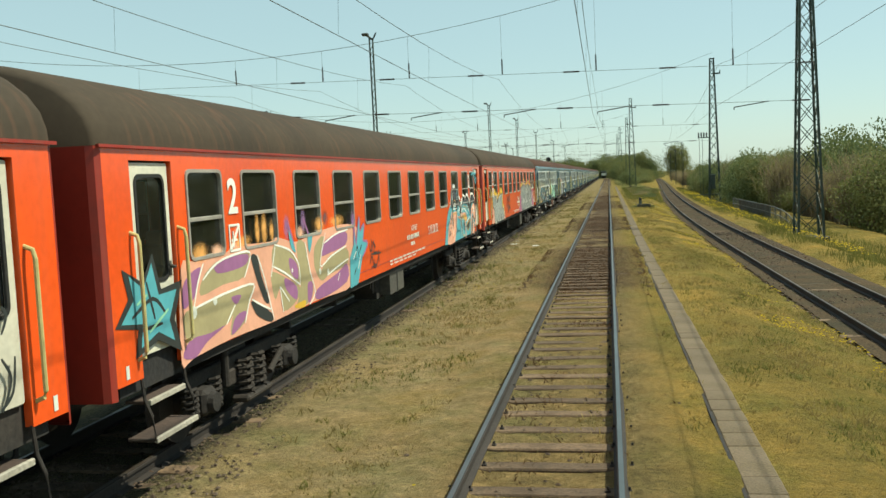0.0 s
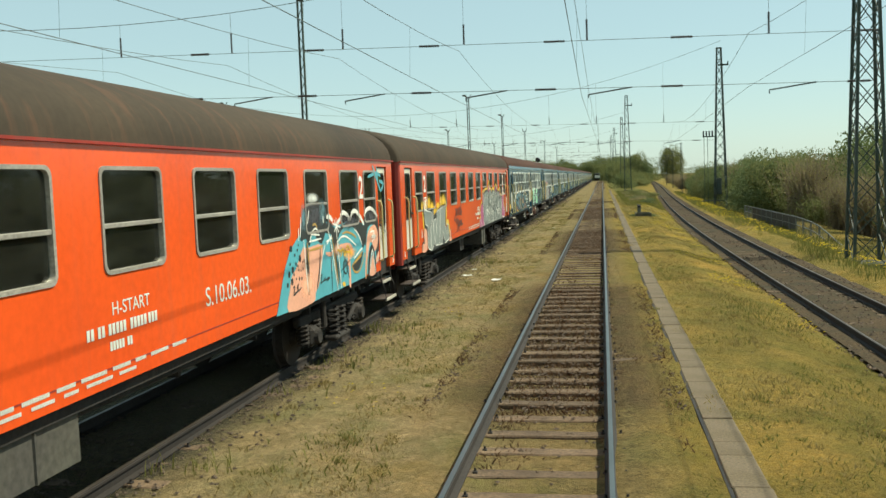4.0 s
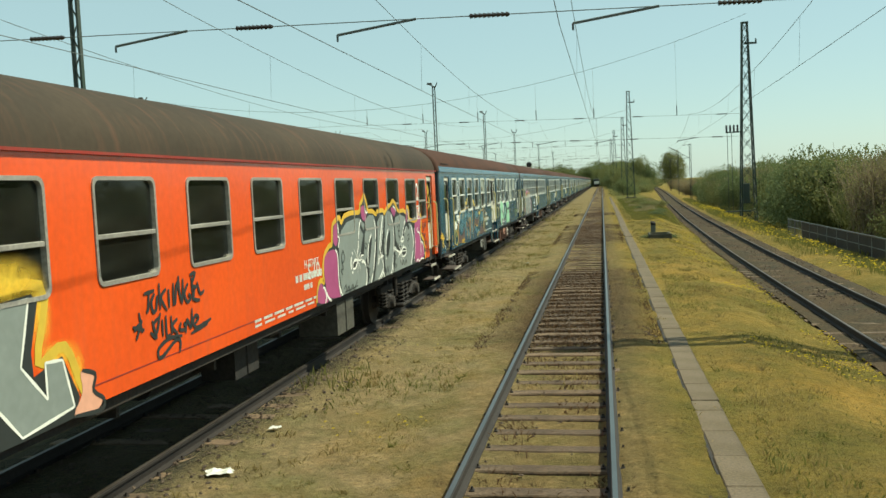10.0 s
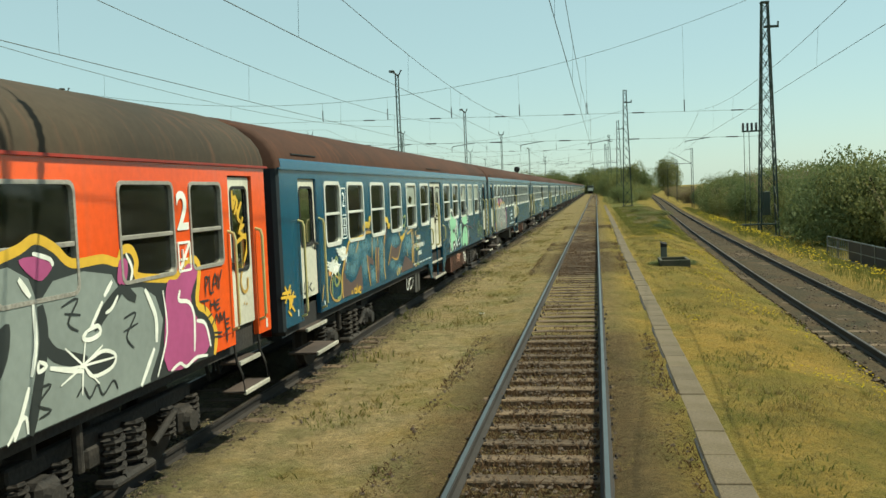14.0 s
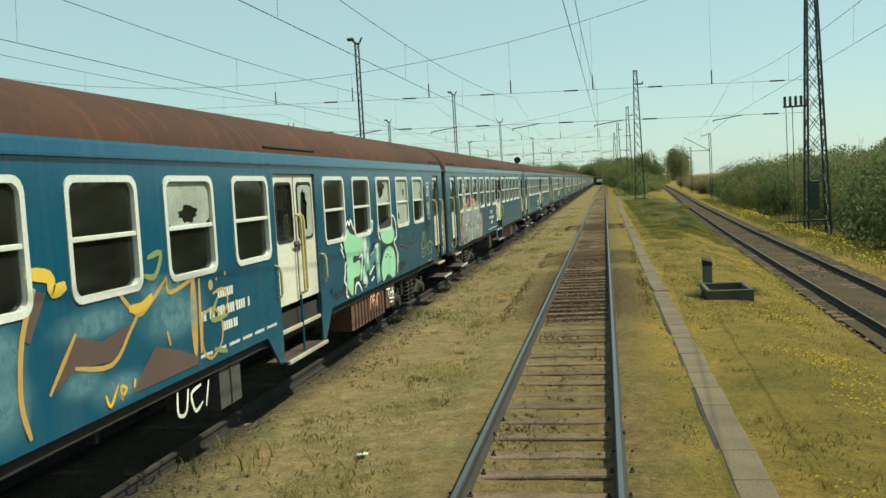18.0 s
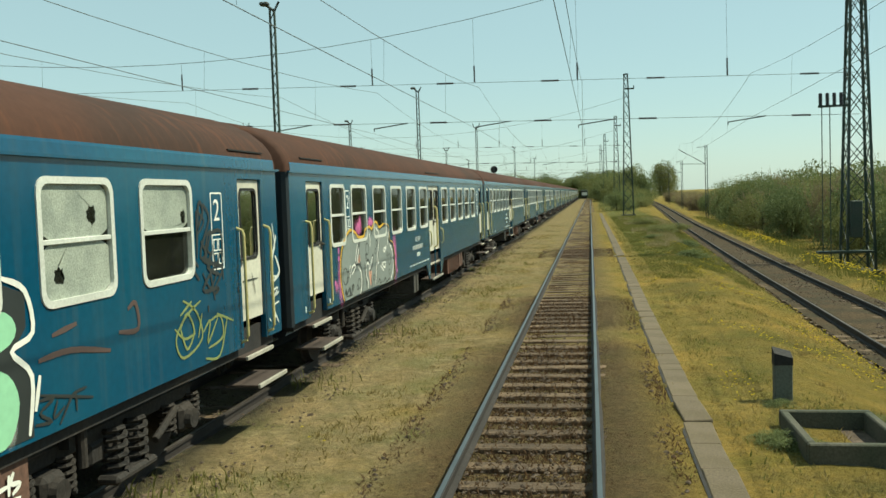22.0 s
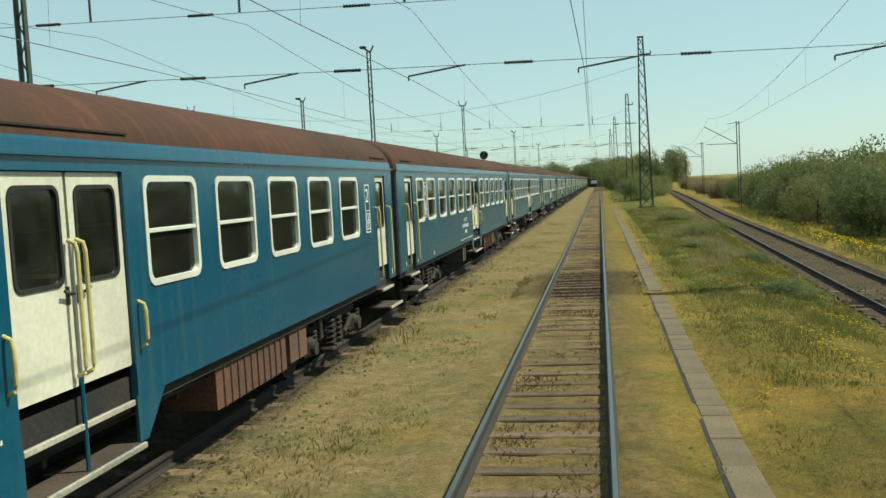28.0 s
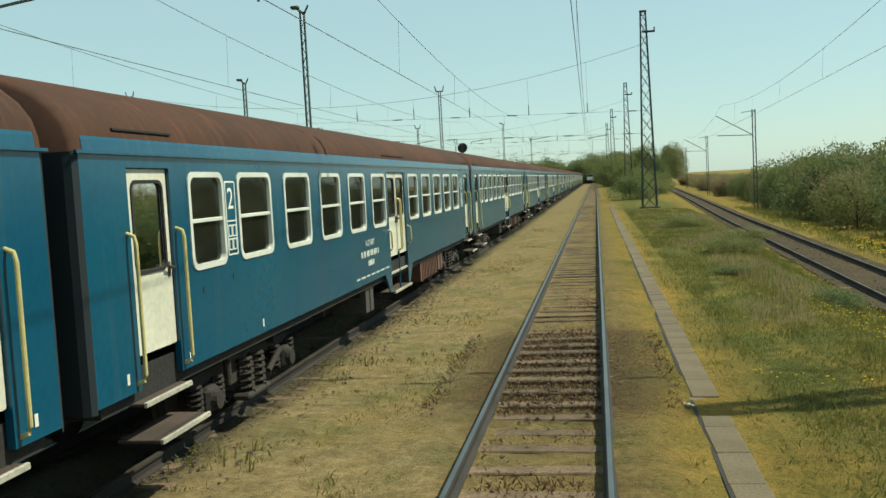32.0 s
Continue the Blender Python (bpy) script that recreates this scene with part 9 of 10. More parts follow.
paint_line(g, [(7.38, 1.93), (7.38, 1.74)], 0.042, P_BLACK, 3)
paint_line(g, [(7.49, 1.98), (7.47, 1.75)], 0.042, P_BLACK, 3)
paint_line(g, [(7.51, 1.75), (7.58, 1.98), (7.66, 1.75), (7.71, 2)], 0.042, P_BLACK, 3)
paint_line(g, [(7.82, 1.94), (7.73, 1.85), (7.78, 1.75), (7.87, 1.78), (7.81, 1.83)], 0.042, P_BLACK, 3)
paint_line(g, [(7.87, 2.02), (8, 2.03), (7.91, 1.91), (8.03, 1.88)], 0.042, P_BLACK, 3)
paint_line(g, [(7.91, 2), (7.92, 1.74)], 0.042, P_BLACK, 3)
paint_line(g, [(7.98, 1.88), (7.94, 1.76), (8.09, 1.73)], 0.042, P_BLACK, 3)
paint_line(g, [(8.04, 1.93), (8.1, 1.8), (8.2, 1.82)], 0.042, P_BLACK, 3)
paint_line(g, [(7.61, 2.04), (7.62, 1.84)], 0.042, P_BLACK, 3)
paint_line(g, [(6.96, 1.56), (7.08, 1.49), (7.03, 1.62), (7.15, 1.68)], 0.042, P_BLACK, 3)
paint_line(g, [(7.01, 1.67), (7.08, 1.53), (7.18, 1.72)], 0.042, P_BLACK, 3)
paint_line(g, [(7.21, 1.65), (7.21, 1.48)], 0.042, P_BLACK, 3)
paint_line(g, [(7.29, 1.68), (7.29, 1.47), (7.36, 1.48)], 0.042, P_BLACK, 3)
paint_line(g, [(7.4, 1.66), (7.4, 1.47)], 0.042, P_BLACK, 3)
paint_line(g, [(7.53, 1.61), (7.41, 1.55), (7.53, 1.45)], 0.042, P_BLACK, 3)
paint_line(g, [(7.61, 1.56), (7.57, 1.49), (7.71, 1.48), (7.67, 1.55)], 0.042, P_BLACK, 3)
paint_line(g, [(7.7, 1.43), (7.75, 1.57), (7.83, 1.47), (7.88, 1.67)], 0.042, P_BLACK, 3)
paint_line(g, [(7.92, 1.49), (8.02, 1.55), (7.94, 1.58), (7.89, 1.51), (7.98, 1.45), (8.33, 1.49)], 0.042, P_BLACK, 3)
paint_line(g, [(7.83, 1.41), (8.24, 1.45)], 0.042, P_BLACK, 3)
paint_line(g, [(6.77, 1.78), (6.81, 1.58)], 0.042, P_BLACK, 3)
paint_line(g, [(6.64, 1.66), (6.85, 1.6)], 0.042, P_BLACK, 3)
paint_line(g, [(6.82, 1.7), (6.69, 1.53)], 0.042, P_BLACK, 3)
paint_line(g, [(6.66, 1.62), (6.78, 1.68)], 0.042, P_BLACK, 3)
paint_line(g, [(7.62, 1.42), (7.33, 1.44), (7.11, 1.38), (7.1, 1.29), (7.21, 1.3), (7.47, 1.4), (7.57, 1.37), (7.54, 1.26)], 0.042, P_BLACK, 3)
g = graffiti(blue_d, "black, white and olive spray tags")
paint_line(g, [(20.68, 2.28), (20.77, 2.82), (20.88, 2.74), (20.71, 2.53)], 0.045, P_BLACK, 3)
paint_line(g, [(20.79, 2.41), (20.93, 2.25), (20.8, 2.21)], 0.045, P_BLACK, 3)
paint_line(g, [(20.98, 2.48), (20.89, 2.22), (21.05, 2.17)], 0.045, P_BLACK, 3)
paint_line(g, [(20.56, 2.22), (20.7, 2.13)], 0.045, P_BLACK, 3)
paint_line(g, [(20.57, 2.09), (20.71, 1.98)], 0.045, P_BLACK, 3)
paint_line(g, [(21.09, 2.28), (20.94, 2.1), (21.27, 1.99)], 0.045, P_BLACK, 3)
paint_line(g, [(21.22, 2.15), (20.79, 1.86), (21.22, 1.84), (21.11, 1.78)], 0.045, P_BLACK, 3)
paint_line(g, [(23.1, 2.53), (23.17, 2.19), (23.03, 2.15)], 0.03, P_PALE, 3)
paint_line(g, [(23.24, 2.33), (22.97, 1.87), (23.23, 1.79)], 0.03, P_PALE, 3)
paint_line(g, [(22.94, 1.58), (23.22, 1.64), (22.97, 1.43), (23.25, 1.44)], 0.03, P_PALE, 3)
paint_line(g, [(23.02, 1.38), (23.21, 1.15)], 0.03, P_PALE, 3)
paint_line(g, [(22.85, 1.26), (22.9, 1.21)], 0.03, P_PALE, 3)
paint_line(g, [(20.18, 1.51), (20.36, 1.65), (20.51, 1.44), (20.32, 1.27), (20.18, 1.51)], 0.032, P_TANGREEN, 3)
paint_line(g, [(20.61, 1.35), (20.73, 1.61)], 0.032, P_TANGREEN, 3)
paint_line(g, [(20.74, 1.39), (20.94, 1.5), (20.85, 1.25), (21.15, 1.5)], 0.032, P_TANGREEN, 3)
paint_line(g, [(20.19, 1.65), (20.48, 1.77)], 0.032, P_TANGREEN, 3)
paint_line(g, [(20.77, 1.09), (21.17, 1.06), (21.43, 1.48)], 0.032, P_TANGREEN, 3)
g = graffiti(blue_d, "yellow spray rings and dots")
paint_line(g, [(8.33, 1.59), (8.6, 1.63), (8.8, 1.49), (8.77, 1.23), (8.47, 1.1), (8.29, 1.25), (8.33, 1.59)], 0.035, P_TAN, 1)
paint_line(g, [(8.62, 1.79), (8.91, 1.81), (9, 1.65), (8.8, 1.49)], 0.035, P_TAN, 1)
paint_dot(g, 8.58, 1.89, 0.06, P_TAN, 1)
paint_dot(g, 9.24, 1.61, 0.04, P_TAN, 1)
paint_dot(g, 8.98, 1.98, 0.025, P_TAN, 1)
paint_dot(g, 8.74, 1.94, 0.02, P_TAN, 1)
paint_fill(g, [(8.13, 2.03), (8.2, 2.02), (8.2, 1.49), (8.13, 1.17), (8.06, 1.31), (8.06, 1.71)], P_TAN, 1)
g = graffiti(blue_e, "grey bubble-letter graffiti with yellow and black outlines and pink spray")
paint_mist(g, 1.79, 1.43, 0.27, 0.54, M_PINK, 0.0, 1)
paint_mist(g, 6.21, 1.54, 0.28, 0.70, M_PINK, 0.0, 1)
paint_mist(g, 3.09, 2.28, 0.34, 0.19, M_PINK, 0.0, 1)
paint_mist(g, 4.08, 2.35, 0.39, 0.13, M_PINK, 0.0, 1)
paint_mist(g, 1.5, 1.33, 0.14, 0.14, M_PINK, 0.0, 1)
paint_mist(g, 1.7, 1.94, 0.10, 0.10, M_PINK, 0.0, 1)
paint_mist(g, 1.69, 1.8, 0.08, 0.08, M_PINK, 0.0, 1)
paint_mist(g, 1.43, 1.4, 0.08, 0.08, M_PINK, 0.0, 1)
paint_mist(g, 6.34, 1.53, 0.08, 0.08, M_PINK, 0.0, 1)
paint_mist(g, 6.4, 1.2, 0.08, 0.08, M_PINK, 0.0, 1)
paint_mist(g, 4.01, 2.37, 0.14, 0.14, M_PINK, 0.0, 1)
paint_mist(g, 3.22, 2.36, 0.18, 0.18, M_PINK, 0.0, 1)
paint_fill(g, [(1.94, 1.03), (1.78, 1.33), (1.76, 1.61), (1.86, 1.91), (2.11, 2.11), (2.47, 2.26), (2.83, 2.21), (3.06, 2.11), (3.47, 2.11), (3.62, 2.23), (3.93, 2.27), (4.14, 2.22), (4.36, 2.34), (4.59, 2.33), (4.78, 2.23), (5.2, 2.29), (5.67, 2.22), (5.74, 1.93), (6.04, 1.83), (6.19, 1.49), (6.07, 1.03), (4.38, 1.04), (3.24, 1.03), (2.44, 1.03)], P_BLACK, 2)
paint_line(g, [(1.94, 1.03), (1.78, 1.33), (1.76, 1.61), (1.86, 1.91), (2.11, 2.11), (2.47, 2.26), (2.83, 2.21), (3.06, 2.11), (3.47, 2.11), (3.62, 2.23), (3.93, 2.27), (4.14, 2.22), (4.36, 2.34), (4.59, 2.33), (4.78, 2.23), (5.2, 2.29)], 0.05, P_YELLOW, 4)
paint_line(g, [(5.2, 2.29), (5.67, 2.22), (5.74, 1.93), (6.04, 1.83), (6.19, 1.49), (6.07, 1.03)], 0.03, P_TAN, 4)
paint_fill(g, [(2.03, 1.03), (1.86, 1.31), (1.83, 1.59), (1.92, 1.87), (2.16, 2.07), (2.49, 2.21), (2.82, 2.16), (3.06, 2.06), (3.47, 2.06), (3.65, 2.17), (3.92, 2.22), (4.16, 2.16), (4.39, 2.28), (4.58, 2.28), (4.77, 2.17), (5.19, 2.22), (5.58, 2.17), (5.61, 1.89), (5.93, 1.78), (6.03, 1.51), (5.9, 1.04), (4.39, 1.06), (3.24, 1.06), (2.44, 1.04)], P_GREY, 3)
paint_line(g, [(3.08, 2.02), (2.81, 1.63), (2.47, 1.57), (2.48, 1.48), (2.73, 1.52), (2.81, 1.6), (3.13, 1.57), (3.29, 1.34), (3.22, 1.1), (3.11, 1.03)], 0.04, P_BLACK, 5)
paint_line(g, [(3.14, 2.04), (3.06, 1.7), (3.17, 1.59)], 0.04, P_BLACK, 5)
paint_line(g, [(3.49, 2.06), (3.52, 1.99)], 0.04, P_BLACK, 5)
paint_line(g, [(4.1, 2.2), (4.12, 2.09)], 0.04, P_BLACK, 5)
paint_line(g, [(4.81, 2.02), (4.47, 1.47), (4.36, 1.05)], 0.04, P_BLACK, 5)
paint_line(g, [(3.59, 1.62), (3.79, 1.62), (3.9, 1.39), (3.99, 1.06)], 0.04, P_BLACK, 5)
paint_line(g, [(3.48, 1.6), (3.51, 1.33), (3.61, 1.07)], 0.04, P_BLACK, 5)
paint_line(g, [(4.05, 1.65), (4.17, 1.7), (4.11, 1.53), (3.9, 1.43)], 0.04, P_BLACK, 5)
paint_fill(g, [(2.98, 1.65), (3.08, 1.8), (3.13, 1.63)], P_PEACH, 5)
paint_fill(g, [(3.79, 1.39), (3.99, 1.38), (3.9, 1.11), (3.82, 1.23)], P_PEACH, 5)
paint_line(g, [(2.97, 2), (2.86, 1.83), (2.76, 1.67)], 0.04, P_WHITE, 6)
paint_line(g, [(3.08, 1.92), (2.96, 1.77), (2.86, 1.62)], 0.04, P_WHITE, 6)
paint_line(g, [(2.43, 1.49), (2.53, 1.59), (2.75, 1.61), (2.67, 1.52), (2.46, 1.46)], 0.04, P_WHITE, 6)
paint_line(g, [(2.41, 1.64), (2.36, 1.53), (2.37, 1.41)], 0.04, P_WHITE, 6)
paint_line(g, [(2.98, 1.55), (3.16, 1.43), (3.18, 1.21), (3.06, 1.04)], 0.04, P_WHITE, 6)
paint_line(g, [(3.88, 2.15), (3.96, 2.01), (3.91, 1.88)], 0.04, P_WHITE, 6)
paint_line(g, [(4.46, 2.24), (4.67, 2.13), (4.71, 2.04)], 0.04, P_WHITE, 6)
paint_line(g, [(4.75, 2.01), (4.47, 1.55), (4.29, 1.07)], 0.04, P_WHITE, 6)
paint_line(g, [(3.55, 1.59), (3.55, 1.36), (3.7, 1.19), (3.64, 1.07)], 0.04, P_WHITE, 6)
paint_line(g, [(3.62, 1.55), (3.76, 1.57), (3.85, 1.44), (4, 1.58), (4.11, 1.67)], 0.04, P_WHITE, 6)
paint_line(g, [(4.78, 1.44), (5.05, 1.31)], 0.04, P_WHITE, 6)
paint_line(g, [(5.11, 1.77), (5.35, 1.79), (5.15, 1.7), (5.09, 1.75)], 0.04, P_WHITE, 6)
paint_line(g, [(4.88, 1.48), (5.25, 1.47), (5.15, 1.37), (4.89, 1.47)], 0.04, P_WHITE, 6)
paint_line(g, [(5.66, 1.85), (5.92, 1.65), (5.97, 1.31), (5.69, 1.06)], 0.04, P_WHITE, 6)
paint_line(g, [(5.7, 2.16), (5.45, 1.83)], 0.04, P_WHITE, 6)
paint_line(g, [(4.59, 1.58), (4.54, 1.5), (4.65, 1.52)], 0.04, P_WHITE, 6)
paint_ring(g, 2.06, 1.46, 0.16, P_BLACK, 4)
paint_ring(g, 2.27, 1.48, 0.06, P_BLACK, 4)
paint_ring(g, 2.19, 1.38, 0.05, P_BLACK, 4)
paint_ring(g, 3.7, 1.85, 0.12, P_BLACK, 4)
paint_ring(g, 3.59, 1.71, 0.05, P_BLACK, 4)
paint_ring(g, 4.51, 1.91, 0.07, P_BLACK, 4)
paint_ring(g, 4.38, 1.76, 0.06, P_BLACK, 4)
paint_ring(g, 5.62, 1.51, 0.13, P_BLACK, 4)
paint_ring(g, 5.6, 1.24, 0.06, P_BLACK, 4)
paint_ring(g, 3.01, 1.24, 0.1, P_BLACK, 4)
paint_ring(g, 2.89, 1.18, 0.05, P_BLACK, 4)
paint_ring(g, 4.18, 1.25, 0.06, P_BLACK, 4)
paint_ring(g, 5.44, 1.63, 0.05, P_BLACK, 4)
paint_line(g, [(1.99, 1.2), (2.05, 1.13), (2.04, 1.24), (2.13, 1.13), (2.22, 1.22)], 0.026, P_BLACK, 7)
paint_line(g, [(2.23, 1.16), (2.32, 1.24), (2.33, 1.11)], 0.026, P_BLACK, 7)
paint_line(g, [(2.37, 1.21), (2.38, 1.11), (2.45, 1.14)], 0.026, P_BLACK, 7)
paint_line(g, [(2.47, 1.16), (2.52, 1.27), (2.61, 1.23), (2.48, 1.13)], 0.026, P_BLACK, 7)
paint_line(g, [(4.48, 1.1), (4.65, 1.18), (4.72, 1.07), (4.86, 1.14)], 0.026, P_BLACK, 7)
paint_line(g, [(4.94, 1.08), (5.19, 1.15), (5.27, 1.06), (5.62, 1.11)], 0.026, P_BLACK, 7)
paint_line(g, [(2.07, 1.1), (2.5, 1.09)], 0.026, P_BLACK, 7)
g = graffiti(blue_d, "black tag beside the class sign")
paint_line(g, [(20.7, 2.75), (20.68, 2.22)], 0.03, P_BLACK, 3)
paint_line(g, [(20.7, 2.75), (20.9, 2.63), (20.71, 2.48)], 0.03, P_BLACK, 3)
paint_line(g, [(20.94, 2.47), (21.07, 2.51), (20.96, 2.3), (21.1, 2.24)], 0.03, P_BLACK, 3)
paint_line(g, [(21.11, 2.35), (21.18, 2.06), (21.33, 2.27), (21.37, 1.92)], 0.03, P_BLACK, 3)
paint_line(g, [(20.8, 2.05), (21, 1.86), (21.22, 2.05)], 0.03, P_BLACK, 3)
PLANE[0] = 1.392
paint_line(g, [(22.12, 2.07), (22.2, 1.62)], 0.02, P_BLACK, 2)
paint_line(g, [(22.36, 1.92), (22.47, 1.64)], 0.02, P_BLACK, 2)
paint_line(g, [(22.05, 1.83), (22.57, 1.83)], 0.02, P_BLACK, 2)
PLANE[0] = FACE
g = graffiti(red_a, "black spray tag on the door")
paint_line(g, [(21.79, 1.86), (21.86, 1.99), (21.81, 2.06)], 0.03, P_BLACK, 3)
paint_line(g, [(21.77, 1.69), (21.86, 1.52), (21.74, 1.31)], 0.03, P_BLACK, 3)
paint_line(g, [(21.92, 1.68), (21.87, 1.43), (21.72, 1.32)], 0.03, P_BLACK, 3)

# ---- concrete path of cover slabs ----
def slab_x(y):
    return 2.045 - 0.06 * smooth_step(y, 10, 40) * (1 - smooth_step(y, 86, 104)) + 0.012 * math.sin(y * 0.11)


def build_slabs():
    path = tagged(new("slab_path"), "narrow path of worn grey concrete cover slabs in the grass", "pavement", kind="structure")
    r = random.Random(12)
    meshes = {}
    for length in (0.49, 0.98):
        bm = bmesh.new()
        box(bm, -0.18, 0.18, -length / 2, length / 2, -0.09, 0.0, 0.012)
        me = bpy.data.meshes.new("slab")
        bm.to_mesh(me)
        bm.free()
        me.materials.append(CONCRETE)
        meshes[length] = me
    y = 1.0
    while y < 190:
        length = 0.49 if r.random() < 0.25 else 0.98
        yc = y + length / 2
        ob = new("slab", meshes[length])
        ob.parent = path
        ob.location = (slab_x(yc) + r.uniform(-0.007, 0.007), yc, -0.160 + r.uniform(-0.008, 0.006))
        ob.rotation_euler = (r.uniform(-0.007, 0.007), r.uniform(-0.012, 0.012), r.uniform(-0.015, 0.015))
        if 108.4 < yc < 109.4:
            ob.location.z -= 0.07
            ob.rotation_euler = (0.10, 0.08, 0.12)
        if 78.6 < yc < 79.6:
            ob.location.z += 0.035
            ob.rotation_euler = (0.03, -0.02, 0.05)
        y += length + 0.007
    # black tube drawn as the shaded gap along the slabs' left edge
    bm = bmesh.new()
    tube(bm, [(slab_x(y) - 0.195, y, -0.20) for y in range(1, 190, 3)], 0.032, 5)
    part("trough_edge", bm, BLACK, path, "black strip for the shaded gap beside the cable trough")


build_slabs()


# ---- small things beside the track ----
def marker_post(x, y):
    p = thing("marker_post", "short concrete marker post with a sloped black top", "marker post", "", x, y, ground_z(x, y))
    bm = bmesh.new()
    box(bm, -0.12, 0.12, -0.09, 0.09, -0.2, 0.54, 0.012)
    part("shaft", bm, mat("grey green concrete post", (0.12, 0.13, 0.11), 0.9, var=0.25, scale=8, bump=0.2, color2=(0.08, 0.09, 0.075)), p)
    bm = bmesh.new()
    v = [bm.verts.new(q) for q in ((-0.125, -0.095, 0.50), (0.125, -0.095, 0.50), (0.125, 0.095, 0.50), (-0.125, 0.095, 0.50), (-0.125, -0.095, 0.67), (0.125, -0.095, 0.60), (0.125, 0.095, 0.67), (-0.125, 0.095, 0.74))]
    for f in ((0, 3, 2, 1), (4, 5, 6, 7), (0, 1, 5, 4), (1, 2, 6, 5), (2, 3, 7, 6), (3, 0, 4, 7)):
        bm.faces.new([v[k] for k in f])
    part("cap", bm, BLACK, p, "black painted sloping top")


def cable_pit(x0, x1, y0, y1):
    z = ground_z((x0 + x1) / 2, (y0 + y1) / 2)
    p = thing("cable_pit", "open concrete cable pit with mossy walls in the grass", "cable pit", "", (x0 + x1) / 2, (y0 + y1) / 2, z)
    w, d = (x1 - x0) / 2, (y1 - y0) / 2
    for a, b, c, e in ((-w, w, -d, -d + 0.1), (-w, w, d - 0.1, d), (-w, -w + 0.1, -d + 0.1, d - 0.1), (w - 0.1, w, -d + 0.1, d - 0.1)):
        bm = bmesh.new()
        box(bm, a, b, c, e, -0.25, 0.21, 0.015)
        part("wall", bm, OLDCONC, p)
    bm = bmesh.new()
    box(bm, -w + 0.1, w - 0.1, -d + 0.1, d - 0.1, -0.2, -0.02)
    part("earth_fill", bm, BALLAST, p)


marker_post(3.32, 79.95)
cable_pit(2.98, 4.05, 76.9, 78.5)


def litter(name, x, y, w, l, label, seed, material=PAPER):
    r = random.Random(seed)
    bm = bmesh.new()
    n = 6
    rows = [[bm.verts.new((w * (i / n - 0.5) + r.uniform(-0.02, 0.02), l * (j / n - 0.5) + r.uniform(-0.03, 0.03), 0.015 + 0.045 * abs(noise.noise((i * 0.7, j * 0.7, seed))))) for i in range(n + 1)] for j in range(n + 1)]
    for j in range(n):
        for i in range(n):
            bm.faces.new([rows[j][i], rows[j][i + 1], rows[j + 1][i + 1], rows[j + 1][i]])
    me = bpy.data.meshes.new(name)
    bm.to_mesh(me)
    bm.free()
    me.materials.append(material)
    ob = new(name, me)
    ob.location = (x, y, ground_z(x, y) + 0.02)
    ob.rotation_euler = (0, 0, r.uniform(0, 3))
    tagged(ob, label, "litter", "litter in the grass")


litter("paper_sheet", -2.42, 38.5, 0.42, 0.24, "crumpled white paper sheet lying in the grass", 3)
litter("paper_sheet", -3.45, 39.8, 0.28, 0.2, "crumpled white paper scrap beside the rail", 5)
litter("paper_sheet", -3.5, 41.6, 0.12, 0.12, "small white paper scrap", 8)
litter("plastic_bag", 0.02, 6.55, 0.20, 0.14, "small pale blue plastic scrap between the rails", 7)
litter("paper_sheet", 1.78, 108.7, 0.08, 0.14, "small white scrap beside the slabs", 9)
litter("paper_sheet", -2.1, 64.6, 0.1, 0.1, "small white paper scrap", 11)


# ---- bridge railing beside the second track ----
def railing():
    f = thing("railing", "grey steel bridge railing with a dark solid panel", "railing", "", 12.75, 60, 0)
    x = 0.0

    def top(y):
        return -0.30 - 0.25 * smooth_step(y, 74, 62) - 1.0 * smooth_step(y, 68, 58)

    ys = [60 + 2.1 * k for k in range(17)]
    for y in ys:
        bm = bmesh.new()
        box(bm, -0.04, 0.04, y - 60 - 0.04, y - 60 + 0.04, top(y) - 1.25, top(y), 0.005)
        part("post", bm, STEELGREY, f)
    for dz in (0.0, -0.5, -0.98):
        bm = bmesh.new()
        tube(bm, [(0, y - 60, top(y) + dz) for y in ys], 0.035, 6)
        part("rail_bar", bm, STEELGREY, f)
    for a, b in zip(ys, ys[1:]):
        if 73 < (a + b) / 2 < 88.5:
            bm = bmesh.new()
            z = top((a + b) / 2)
            box(bm, -0.02, 0.02, a - 60 + 0.05, b - 60 - 0.05, z - 1.0, z - 0.05)
            part("panel", bm, DARKPANEL, f, "dark brown solid panel")
        else:
            for k in range(1, 6):
                y = a + (b - a) * k / 6
                bm = bmesh.new()
                bar(bm, (0, y - 60, top(y) - 0.98), (0, y - 60, top(y)), 0.014, 5)
                part("baluster", bm, STEELGREY, f)
    bm = bmesh.new()
    box(bm, -0.35, 0.3, -0.5, 34.4, -2.0, -1.42, 0.03)
    part("bridge_kerb", bm, OLDCONC, f, "weathered concrete bridge edge")


STEELGREY = mat("weathered grey steel", (0.17, 0.19, 0.18), 0.6, var=0.25, scale=6, bump=0.1, color2=(0.11, 0.10, 0.09))
DARKPANEL = mat("dark brown sheet panel", (0.03, 0.022, 0.02), 0.7, var=0.3, scale=4, bump=0.1)
railing()


